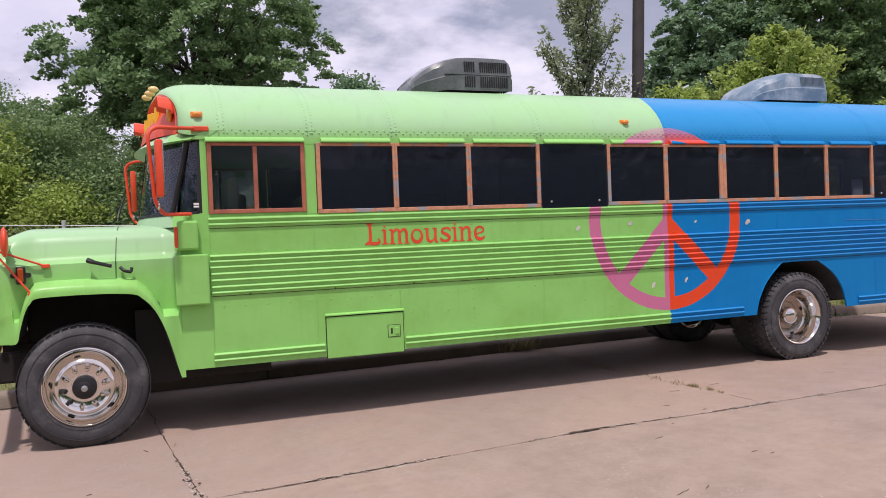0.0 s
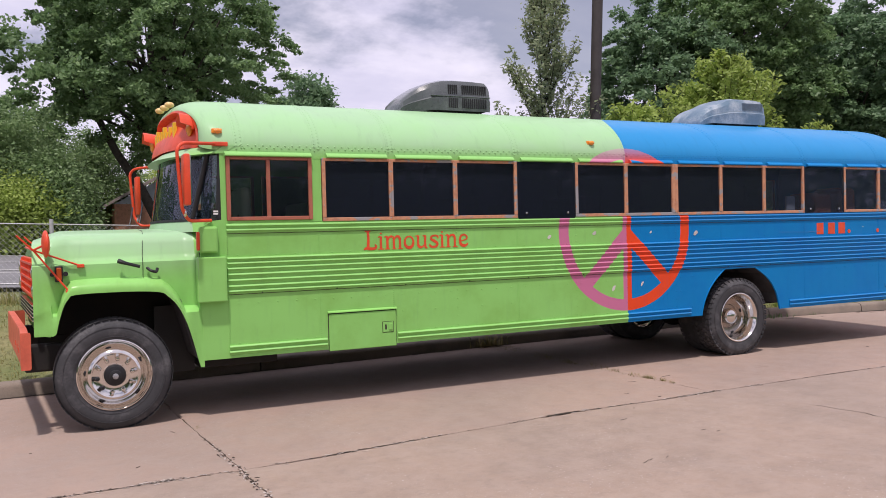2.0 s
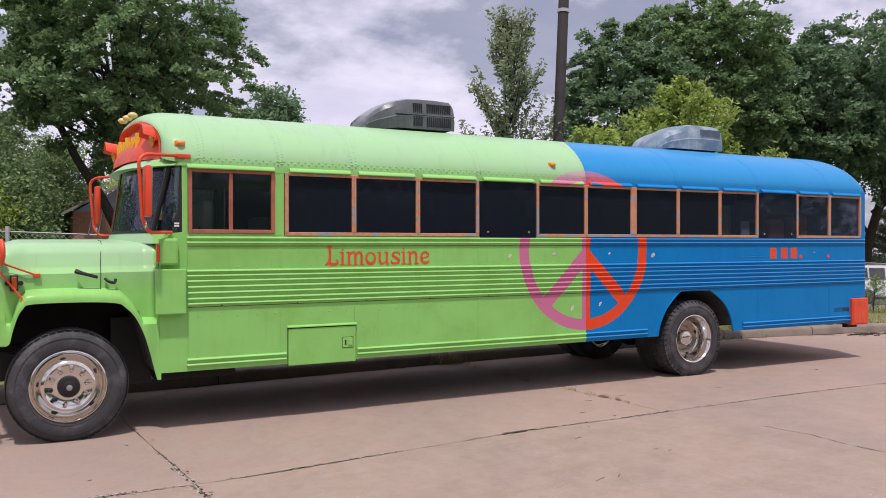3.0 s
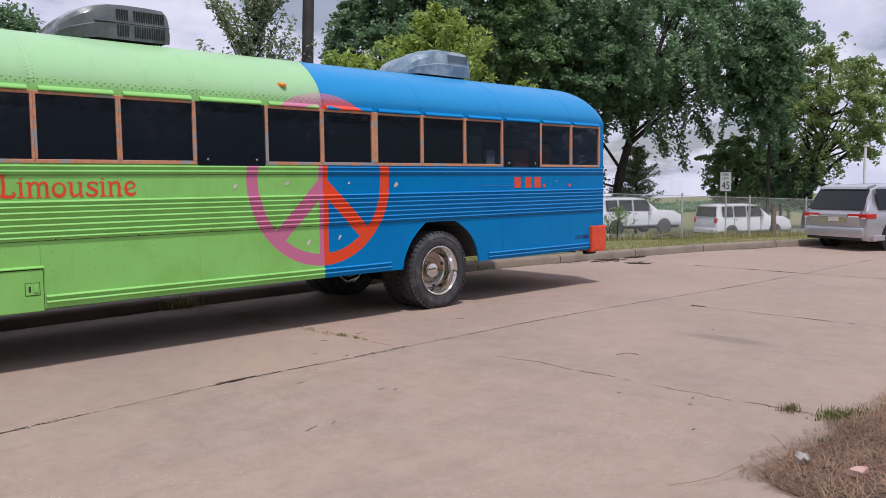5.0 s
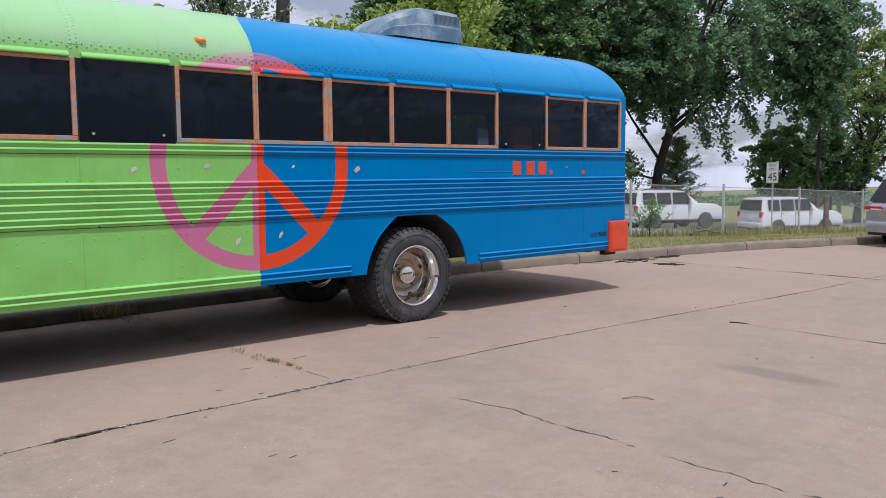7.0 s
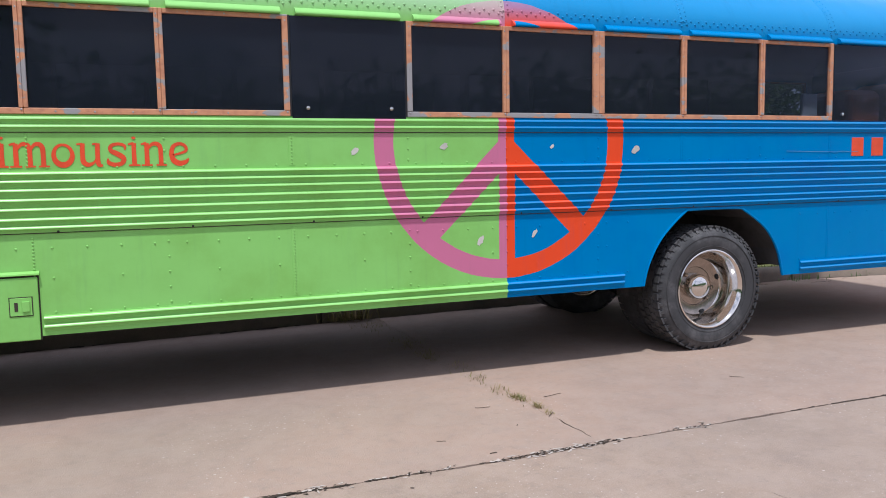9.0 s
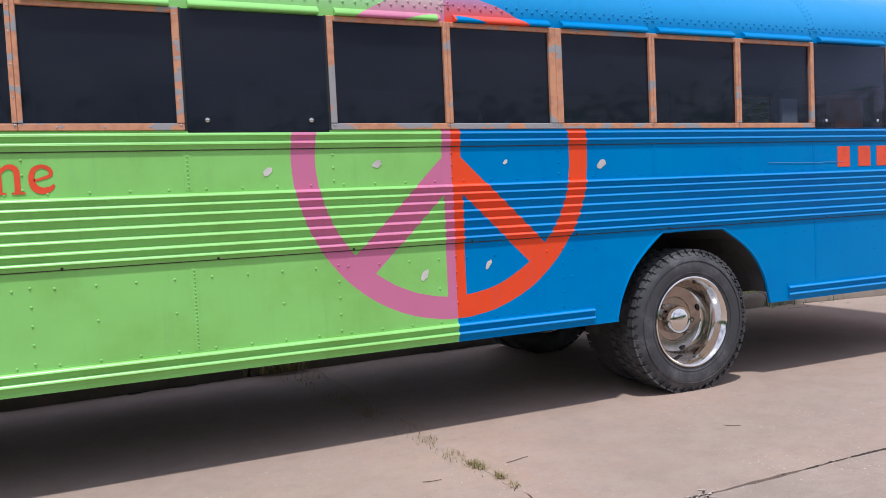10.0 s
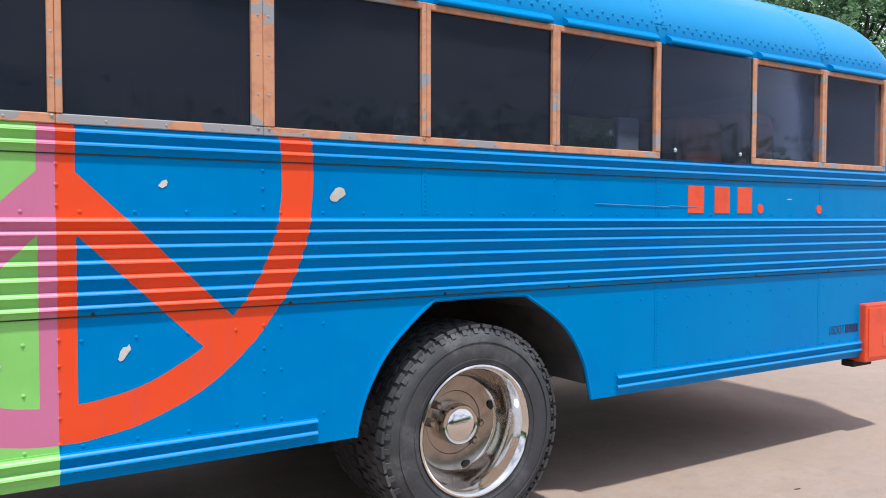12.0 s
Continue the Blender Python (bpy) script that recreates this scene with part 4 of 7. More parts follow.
# luggage hatch
part("hatch_gap", boxed(1.928, 2.642, -0.0035, 0.0, 0.512, 0.879), RUSTLINE, bus)
hatch = part("luggage_hatch", boxed(1.935, 2.635, -0.016, 0.0, 0.515, 0.872, bevel=0.006), PAINT, bus)
part("hatch_hinge", strip(bmesh.new(), [(0.0, 0.905), (-0.022, 0.893), (-0.024, 0.885), (-0.006, 0.88), (0.0, 0.88)], 1.925, 2.645), PAINT, hatch)
part("latch_gap", boxed(2.485, 2.605, -0.0185, -0.015, 0.655, 0.765), RUSTLINE, hatch)
part("latch_plate", boxed(2.49, 2.60, -0.021, -0.015, 0.66, 0.76, bevel=0.002), PAINT, hatch)
part("latch_recess", boxed(2.512, 2.530, -0.0225, -0.020, 0.685, 0.735), RUSTLINE, hatch)
part("latch_lever", boxed(2.55, 2.59, -0.028, -0.020, 0.68, 0.74, bevel=0.004), PAINT, hatch)

# cab side boxes, marker lamps
part("battery_box", boxed(0.705, 0.968, -0.075, 0.0, 1.06, 1.47, bevel=0.012), PAINT, bus)
small = part("mirror_base_box", boxed(0.735, 0.90, -0.06, 0.004, 1.505, 1.745, bevel=0.02), PAINT, bus)
bm = bmesh.new()
box(bm, 0.712, 0.742, -0.055, 0.0, 1.53, 1.70, bevel=0.012)
part("side_reflector", bm, RED, small, "orange reflector")


def marker_lamp(x, s):
    p = Vector(roof_point(x, s))
    bm = bmesh.new()
    box(bm, p.x - 0.048, p.x + 0.048, p.y - 0.014, p.y + 0.02, p.z - 0.022, p.z + 0.026, bevel=0.010)
    base = part("marker_lamp", bm, AMBER, bus, "small amber marker lamp")
    bm = bmesh.new()
    bmesh.ops.create_uvsphere(bm, u_segments=12, v_segments=8, radius=0.03, matrix=Matrix.Translation((p.x + 0.005, p.y - 0.022, p.z)) @ Matrix.Diagonal((1.25, 0.9, 0.85, 1)))
    part("lens", bm, AMBER, base, smooth=180)


marker_lamp(0.935, 0.30)
marker_lamp(5.10, 0.29)


# lettering
def lettering(text, height, x0, x1, z, mat, parent, name="lettering", label="", bold=0.0, rot=(90, 0, 0), at=None):
    cu = bpy.data.curves.new(name, "FONT")
    cu.body, cu.size, cu.extrude, cu.offset = text, 1.0, 0.0, bold
    tmp = bpy.data.objects.new(name, cu)
    scene.collection.objects.link(tmp)
    me = bpy.data.meshes.new_from_object(tmp.evaluated_get(bpy.context.evaluated_depsgraph_get()))
    bpy.data.objects.remove(tmp)
    co = np.array([v.co[:] for v in me.vertices])
    lo, hi = co.min(0), co.max(0)
    sx, sz = (x1 - x0) / (hi[0] - lo[0]), height / (hi[1] - lo[1])
    for v in me.vertices:
        v.co = (x0 + (v.co.x - lo[0]) * sx, -0.0025, z + (v.co.y - lo[1]) * sz)
    return finish(name, me, mat, parent, label)


# the painted word, in swelling strokes with small serifs
GLYPHS = {
    "L": (0.60, [[(0.02, 0.99, 0.06), (0.14, 1.0, 0.07), (0.27, 0.99, 0.06)], [(0.15, 1.0, 0.15), (0.17, 0.6, 0.14), (0.15, 0.12, 0.16)], [(-0.04, 0.02, 0.05), (0.06, 0.09, 0.13), (0.20, 0.07, 0.16), (0.36, 0.06, 0.15), (0.48, 0.10, 0.14), (0.52, 0.20, 0.09), (0.45, 0.30, 0.04)]]),
    "i": (0.29, [[(0.0, 0.66, 0.05), (0.08, 0.69, 0.07), (0.13, 0.70, 0.06)], [(0.13, 0.70, 0.13), (0.125, 0.35, 0.13), (0.13, 0.04, 0.14)], [(0.0, 0.025, 0.05), (0.13, 0.03, 0.06), (0.26, 0.025, 0.05)], [(0.13, 0.90, 0.06), (0.13, 0.86, 0.13), (0.13, 0.82, 0.06)]]),
    "m": (0.84, [[(0.0, 0.66, 0.05), (0.08, 0.69, 0.07), (0.13, 0.70, 0.06)], [(0.13, 0.70, 0.13), (0.13, 0.04, 0.14)], [(0.16, 0.52, 0.05), (0.24, 0.66, 0.10), (0.34, 0.68, 0.13), (0.41, 0.58, 0.14), (0.42, 0.3, 0.13), (0.42, 0.04, 0.14)], [(0.45, 0.52, 0.05), (0.52, 0.66, 0.10), (0.62, 0.68, 0.13), (0.69, 0.58, 0.14), (0.70, 0.3, 0.13), (0.70, 0.04, 0.14)], [(0.0, 0.025, 0.05), (0.25, 0.025, 0.05)], [(0.32, 0.025, 0.05), (0.53, 0.025, 0.05)], [(0.60, 0.025, 0.05), (0.83, 0.025, 0.05)]]),
    "o": (0.58, [[(0.28 + 0.20 * math.sin(a), 0.36 + 0.30 * math.cos(a), 0.125 - 0.045 * math.cos(a)) for a in [k * math.tau / 20 for k in range(21)]]]),
    "u": (0.62, [[(0.0, 0.67, 0.05), (0.13, 0.69, 0.06)], [(0.13, 0.70, 0.13), (0.12, 0.35, 0.13), (0.14, 0.14, 0.15), (0.24, 0.06, 0.13), (0.36, 0.12, 0.07), (0.42, 0.24, 0.05)], [(0.34, 0.67, 0.05), (0.45, 0.69, 0.06)], [(0.46, 0.70, 0.13), (0.45, 0.3, 0.13), (0.47, 0.06, 0.13), (0.56, 0.03, 0.06)]]),
    "s": (0.52, [[(0.44, 0.50, 0.04), (0.44, 0.62, 0.09), (0.30, 0.68, 0.09), (0.14, 0.62, 0.11), (0.13, 0.48, 0.13), (0.28, 0.37, 0.16), (0.41, 0.24, 0.15), (0.36, 0.09, 0.13), (0.20, 0.05, 0.13), (0.07, 0.12, 0.12), (0.06, 0.24, 0.04)]]),
    "n": (0.60, [[(0.0, 0.66, 0.05), (0.08, 0.69, 0.07), (0.13, 0.70, 0.06)], [(0.13, 0.70, 0.13), (0.13, 0.04, 0.14)], [(0.16, 0.52, 0.05), (0.25, 0.66, 0.10), (0.36, 0.68, 0.13), (0.44, 0.58, 0.14), (0.45, 0.3, 0.13), (0.45, 0.04, 0.14)], [(0.0, 0.025, 0.05), (0.25, 0.025, 0.05)], [(0.34, 0.025, 0.05), (0.58, 0.025, 0.05)]]),
    "e": (0.54, [[(0.14, 0.33, 0.06), (0.30, 0.38, 0.07), (0.44, 0.46, 0.09), (0.43, 0.60, 0.10), (0.30, 0.68, 0.10), (0.15, 0.60, 0.12), (0.10, 0.38, 0.14), (0.15, 0.16, 0.17), (0.29, 0.07, 0.17), (0.43, 0.12, 0.12), (0.50, 0.22, 0.05)]]),
}


def painted_word(word, x0, x1, z, height):
    total = sum(GLYPHS[c][0] for c in word) - 0.05
    sx, x = (x1 - x0) / total, x0
    for c in word:
        bm = bmesh.new()
        for n, stroke in enumerate(GLYPHS[c][1]):
            pts = eased(stroke, 4) if len(stroke) > 2 else stroke
            y = -0.0022 - 0.0003 * n
            row = []
            for k, (a, b, w) in enumerate(pts):
                q, r = pts[max(k - 1, 0)], pts[min(k + 1, len(pts) - 1)]
                d = Vector(((r[0] - q[0]) * sx, (r[1] - q[1]) * height)).normalized()
                o = Vector((-d.y, d.x)) * w * height * 0.5
                cx, cz = x + a * sx, z + b * height
                row.append((bm.verts.new((cx + o.x, y, cz + o.y)), bm.verts.new((cx - o.x, y, cz - o.y))))
            for e, f in zip(row, row[1:]):
                bm.faces.new((e[0], e[1], f[1], f[0]))
        part("painted_letter", bm, RED, bus, "hand-painted orange letter " + c)
        x += GLYPHS[c][0] * sx


painted_word("Limousine", 2.325, 3.475, 1.482, 0.188)
# worn remains of figures and a faint small line, as plain bars
for x in (8.71, 8.93, 9.13):
    part("painted_figure_bar", boxed(x, x + 0.13, -0.003, 0.0, 1.487, 1.637, bevel=0.001, seg=1), RED, bus)
for x in (9.34, 9.925):
    bm = bmesh.new()
    lathe(bm, [(0.028, -0.003), (0.028, 0.0)], 14, (x, 0, 1.515))
    part("painted_dot", bm, RED, bus)
bm = bmesh.new()
for k, (xa, xb, z) in enumerate(((8.02, 8.56, 1.532), (8.56, 8.78, 1.526))):
    prism(bm, [(xa, z - 0.001), (xb, z - 0.013 + 0.008 * k), (xb, z - 0.010 + 0.008 * k), (xa, z + 0.002)], -0.0045, -0.003)
part("paint_scratch", bm, surface("faded_scratch", (0.12, 0.27, 0.48), 0.7, vary=0.3), bus)
lettering("USDOT", 0.055, 10.06, 10.23, 0.712, NAVY, bus, "small_print")
for k in range(7):
    part("small_print_bar", boxed(10.243 + k * 0.021, 10.258 + k * 0.021, -0.002, 0.0, 0.712, 0.767), NAVY, bus)


# peeled spots of paint
def chip(x, z, w, h, seed):
    rnd = random.Random(seed)
    bm = bmesh.new()
    ring = [(x + w * math.cos(a) * rnd.uniform(0.6, 1.1) + h * 0.4 * math.sin(a), z + h * math.sin(a) * rnd.uniform(0.7, 1.1)) for a in [k * math.tau / 14 for k in range(14)]]
    bm.faces.new([bm.verts.new((a, -0.0022, b)) for a, b in ring])
    part("paint_chip", bm, CHIP, bus)


for k, (x, z, w, h) in enumerate([(6.605, 1.555, 0.034, 0.032), (5.77, 0.977, 0.02, 0.032), (5.10, 1.585, 0.028, 0.026), (5.358, 0.945, 0.024, 0.038), (5.912, 1.581, 0.018, 0.016), (4.488, 1.555, 0.026, 0.028), (6.53, 1.455, 0.03, 0.006), (9.62, 1.575, 0.03, 0.004)]):
    chip(x, z, w, h, k)


# front: fenders, bonnet, grille
ARCH = [(-0.47, 0.845), (-0.445, 0.87), (-0.425, 0.96), (-0.385, 1.09), (-0.345, 1.155), (-0.28, 1.19), (0.10, 1.195), (0.375, 1.178), (0.455, 1.135), (0.535, 1.045), (0.605, 0.90), (0.66, 0.72), (0.70, 0.56), (0.725, 0.475)]
ARCH = eased(ARCH, 3)


def arch_z(x):
    if x <= ARCH[0][0]:
        return ARCH[0][1]
    for (a, p), (b, q) in zip(ARCH, ARCH[1:]):
        if x <= b:
            return p + (q - p) * (x - a) / (b - a)
    return ARCH[-1][1]


def nose(y):
    """How far forward the nose reaches across the width."""
    u = abs(y - 1.22) / 1.22
    return -0.62 - 0.075 * y + 0.10 * u ** 6


def make_front(side):
    """One fender with the bonnet's flank above it; side 0 is the near one."""
    flip = lambda y: y if side == 0 else WID - y
    xs = sorted([-0.615 + 0.0333 * k for k in range(42)] + [a for a, _ in ARCH])
    xs = [x for x in xs if x <= 0.755] + [0.758]
    bm = bmesh.new()
    rows = []
    for x in xs:
        n = smoothstep(-0.60, -0.30, x)
        za = arch_z(x) if x > ARCH[0][0] else 0.845
        if x > 0.725:
            za = 0.475
        bulge = 0.0 + 0.055 * (1 - n) ** 2
        # wheel-arch flare, shelf, recessed flank, bonnet shoulder, bonnet top
        flare_top = min(max(za + 0.085, 1.0), 1.29) if -0.47 < x < 0.73 else 1.25 * n + 1.0 * (1 - n)
        flare_top = max(flare_top, za + 0.03)
        back = smoothstep(0.62, 0.75, x)
        lip = bulge - 0.035 * smoothstep(-0.5, -0.40, x) * (1 - back)
        flank = 0.10 * n + bulge * (1 - n)
        flank = flank * (1 - 0.35 * back)
        crest = 1.455 + 0.01 * x
        front_drop = 0.10 * (1 - smoothstep(-0.70, -0.35, x))
        top = 1.70 - front_drop + 0.004 * x
        pts = [(lip + 0.03, za + 0.004), (lip, za), (lip, za + 0.035), (lip + 0.012, flare_top - 0.02), (lip + 0.05 * n, flare_top + 0.012), (flank, flare_top + 0.035), (flank + 0.004, (flare_top + crest) / 2), (flank + 0.008, crest - 0.015), (flank + 0.045, crest + 0.008), (flank + 0.075, crest + 0.05), (flank + 0.105, top - 0.10), (flank + 0.135, top - 0.045), (flank + 0.19, top - 0.008), (flank + 0.30, top + 0.012), (0.75, top + 0.035), (1.221, top + 0.045)]
        rows.append([bm.verts.new((x, flip(y), z)) for y, z in pts])
    for a, b in zip(rows, rows[1:]):
        for k in range(len(a) - 1):
            bm.faces.new((a[k], a[k + 1], b[k + 1], b[k]))
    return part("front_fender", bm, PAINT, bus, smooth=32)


fender = make_front(0)
make_front(1)
# panel seam on the bonnet
part("bonnet_seam", tube(bmesh.new(), [(0.262, 0.055, 1.285), (0.264, 0.098, 1.32), (0.266, 0.100, 1.44), (0.270, 0.168, 1.50), (0.278, 0.21, 1.62), (0.29, 0.30, 1.70), (0.30, 0.45, 1.722), (0.30, 0.75, 1.736)], 0.0028, 6), BLACK, bus)
part("bonnet_latch", tube(bmesh.new(), rounded([(0.06, 0.055, 1.462), (0.10, 0.035, 1.445), (0.235, 0.045, 1.405)], 0.02), 0.021, 8, 0.014), BLACK, bus, "black rubber bonnet latch")
part("bonnet_latch_hook", tube(bmesh.new(), rounded([(0.30, 0.085, 1.39), (0.325, 0.045, 1.365), (0.375, 0.055, 1.35), (0.385, 0.07, 1.385)], 0.015), 0.013, 8), BLACK, bus)

sticker = part("window_sticker", boxed(0.872, 0.93, 0.020, 0.023, 1.845, 1.90), BLACK, bus)
for k in range(2):
    part("sticker_bar", boxed(0.878, 0.924, 0.017, 0.021, 1.853 + 0.022 * k, 1.868 + 0.022 * k), PANEL, sticker)

# front face
bm = bmesh.new()


def face_pt(u, v):
    y = 0.07 + (WID - 0.14) * u
    z = 0.83 + (1.60 - 0.83) * v
    return (nose(y) + 0.055 + 0.03 * (v - 0.6) ** 2 + (0.03 if v > 0.97 else 0), y, z)


grid(bm, face_pt, 24, 8)
bmesh.ops.solidify(bm, geom=bm.faces[:], thickness=0.02)
part("nose_panel", bm, PAINT, bus, smooth=40)


def skewed(x0, x1, *rest, **more):
    """A box that follows the slightly slanting line of the nose."""
    bm = boxed(x0, x1, *rest, **more)
    for v in bm.verts:
        v.co.x += -0.62 - 0.075 * v.co.y
    return bm


grille = part("grille", skewed(0.04, 0.10, 0.36, WID - 0.36, 1.13, 1.50, bevel=0.012), RED, bus, "orange-red slatted grille")
for z in (1.17, 1.24, 1.31, 1.38, 1.45):
    part("grille_slat", skewed(0.022, 0.042, 0.38, WID - 0.38, z - 0.012, z + 0.012, bevel=0.004), RED, grille)
for k in range(9):
    y = 0.44 + k * 0.195
    part("grille_post", skewed(0.026, 0.041, y - 0.01, y + 0.01, 1.14, 1.49), RED, grille)
for s in (0.13, WID - 0.13 - 0.22):
    bez = part("headlamp_bezel", boxed(nose(s + 0.11) + 0.0, nose(s + 0.11) + 0.08, s, s + 0.22, 1.14, 1.47, bevel=0.02), RED, bus, "orange headlamp surround")
    for z in (1.225, 1.385):
        bm = bmesh.new()
        bmesh.ops.create_uvsphere(bm, u_segments=16, v_segments=8, radius=0.07, matrix=Matrix.Translation((nose(s + 0.11) + 0.005, s + 0.11, z)) @ Matrix.Diagonal((0.35, 1, 1, 1)))
        part("headlamp_lens", bm, CHROME, bez, smooth=180)
for k in range(5):
    z = 0.95 + 0.032 * k
    part("intake_slot", skewed(0.02, 0.07, 0.20, WID - 0.20, z, z + 0.014), BLACK, bus)
    part("intake_bar", skewed(0.005, 0.05, 0.16, WID - 0.16, z + 0.017, z + 0.027, bevel=0.003), CHROME, bus)
lampbody = part("side_marker", boxed(-0.442, -0.380, 0.03, 0.11, 1.30, 1.435, bevel=0.008), BLACK, bus)
part("lens", boxed(-0.432, -0.390, 0.018, 0.04, 1.312, 1.423, bevel=0.01), DEEP_AMBER, lampbody, "deep amber lens")
for x in (-0.462, -0.360):
    bm = bmesh.new()
    lathe(bm, [(0.001, 0.03), (0.02, 0.03), (0.02, 0.09)], 12, (x, 0, 1.367))
    part("lamp_screw", bm, BLACK, lampbody)

# front bumper with swept ends
bm = bmesh.new()
plan = [(-0.70, -0.042), (-0.715, -0.04), (-0.735, 0.40), (-0.80, 1.22), (-0.865, WID - 0.40), (-0.90, WID + 0.04), (-0.80, WID + 0.045)]
rows = [[bm.verts.new(p) for p in ((x, y, 0.585), (x - 0.004, y, 0.60), (x - 0.004, y, 0.88), (x, y, 0.895), (x + 0.055, y + 0.01, 0.895), (x + 0.06, y + 0.01, 0.88), (x + 0.06, y + 0.01, 0.60), (x + 0.055, y + 0.01, 0.585))] for x, y in plan]
for a, b in zip(rows, rows[1:]):
    for k in range(8):
        bm.faces.new((a[k], a[(k + 1) % 8], b[(k + 1) % 8], b[k]))
bm.faces.new(rows[0])
bm.faces.new(rows[-1][::-1])
bumper = part("front_bumper", bm, BRICKRED, bus, "faded orange-red steel front bumper")
for k in range(3):
    t = 0.25 + 0.22 * k
    x, y = -0.712 - 0.065 * t * 1.3, 0.05 + 0.95 * t
    part("bumper_mark", boxed(x - 0.012, x - 0.004, y - 0.006, y + 0.006, 0.70 + 0.01 * k, 0.745 + 0.01 * k), BRICKRED, bumper)
part("bumper_bracket", boxed(-0.70, -0.35, 0.25, 0.36, 0.52, 0.76, bevel=0.02), UNDER, bus)
part("bumper_bracket", boxed(-0.80, -0.35, WID - 0.36, WID - 0.25, 0.52, 0.76, bevel=0.02), UNDER, bus)
part("splash_panel", boxed(0.40, 0.76, 0.60, 0.63, 0.36, 1.0), BLACK, bus)
part("step_well", boxed(0.76, 1.5, 0.30, 0.9, 0.42, 0.80, bevel=0.01), UNDER, bus)


# mirrors
def door_mirror(side):
    f = lambda p: (p[0] - (0.16 if side else 0.03), p[1] if side == 0 else WID - p[1], p[2])
    path = rounded([f(p) for p in ((0.985, 0.03, 2.50), (0.62, -0.22, 2.475), (0.565, -0.25, 2.42), (0.60, -0.22, 1.90), (0.66, -0.16, 1.795), (0.88, -0.005, 1.80))], 0.05)
    arm = part("mirror_arm", tube(bmesh.new(), path, 0.0155, 8), RED, bus, "orange-red tubular mirror bracket", smooth=60)
    a, b = sorted((f((0, -0.30, 0))[1], f((0, -0.12, 0))[1]))
    part("mirror_head", boxed(0.585 - 0.13 * side, 0.64 - 0.13 * side, a, b, 1.93, 2.375, bevel=0.015), RED, arm, smooth=30)
    part("mirror_glass", boxed(0.639 - 0.13 * side, 0.645 - 0.13 * side, a + 0.012, b - 0.012, 1.945, 2.36), CHROME, arm)
    part("bracket_foot", boxed(0.88, 1.02, *sorted((f((0, -0.02, 0))[1], f((0, 0.03, 0))[1])), 2.475, 2.515, bevel=0.008), RED, arm)
    bm = bmesh.new()
    cy = f((0, -0.20, 0))[1]
    bmesh.ops.create_uvsphere(bm, u_segments=14, v_segments=8, radius=0.035, matrix=Matrix.Translation((0.60 - 0.13 * side, cy, 1.865)) @ Matrix.Diagonal((0.35, 1, 1, 1)))
    part("round_mirror", bm, CHROME, arm, smooth=180)


door_mirror(0)
door_mirror(1)


def cross_mirror(side):
    f = lambda p: Vector((p[0], p[1] if side == 0 else WID - p[1], p[2]))
    hub = f((-0.60, 0.05, 1.575))
    bm = bmesh.new()
    for p in ((-0.24, 0.09, 1.43), (-0.335, 0.0, 1.215), (-0.66, 0.35, 1.60), (-0.72, 0.0, 1.70)):
        tube(bm, [hub, f(p)], 0.0085, 6)
    for p in ((-0.24, 0.09, 1.43), (-0.335, 0.0, 1.215)):
        q = f(p)
        box(bm, q.x - 0.03, q.x + 0.03, q.y - 0.015, q.y + 0.015, q.z - 0.015, q.z + 0.015, bevel=0.005)
    arm = part("crossview_mirror_arm", bm, RED, bus, "orange-red tripod of rods")
    bm = bmesh.new()
    q = f((-0.505, -0.02, 1.625))
    tube(bm, [hub, f((-0.52, -0.02, 1.615))], 0.009, 6)
    m = Matrix.Translation(q) @ Matrix.Rotation(radians(8), 4, "Z") @ Matrix.Diagonal((0.26, 1, 1, 1))
    bmesh.ops.create_uvsphere(bm, u_segments=20, v_segments=12, radius=0.115, matrix=m)
    part("crossview_mirror", bm, RED, arm, "orange-red bowl of a round mirror", smooth=60)


cross_mirror(0)
cross_mirror(1)

# sign lamps and letters in the recess
for y, x in ((0.42, 0.82), (WID - 0.40, 0.67)):
    bm = bmesh.new()
    n = 16
    ring = lambda px, r, k: Vector((px + (0.10 if math.sin(math.pi * k / n) < 0.3 else 0.0) * (px < x), y + r * math.cos(math.pi * 1.16 * k / n - 0.25), 2.69 + r * math.sin(math.pi * 1.16 * k / n - 0.25)))
    for k in range(n):
        q = [ring(x + 0.05, 0.095, k), ring(x + 0.05, 0.095, k + 1), ring(x - 0.17, 0.128, k + 1), ring(x - 0.17, 0.128, k)]
        bm.faces.new([bm.verts.new(p) for p in q])
    bmesh.ops.remove_doubles(bm, verts=bm.verts, dist=0.0005)
    bmesh.ops.solidify(bm, geom=bm.faces[:], thickness=0.008)
    hood = part("lamp_hood", bm, RED, bus, "orange-red hood of a warning lamp", smooth=40)
    bm = bmesh.new()
    bmesh.ops.create_uvsphere(bm, u_segments=16, v_segments=8, radius=0.09, matrix=Matrix.Translation((x - 0.07, y, 2.69)) @ Matrix.Diagonal((0.35, 1, 1, 1)))
    part("warning_lens", bm, AMBER, hood, smooth=180)
for k in range(8):
    y = 0.68 + k * 0.135
    p = sign_panel_point((y + 0.03 - 1.22) / 1.0, 0.45)
    part("sign_letter_bar", boxed(p.x - 0.008, p.x + 0.03, y, y + 0.06, 2.60, 2.77 - 0.03 * (k % 3), bevel=0.003), YELLOW, bus)
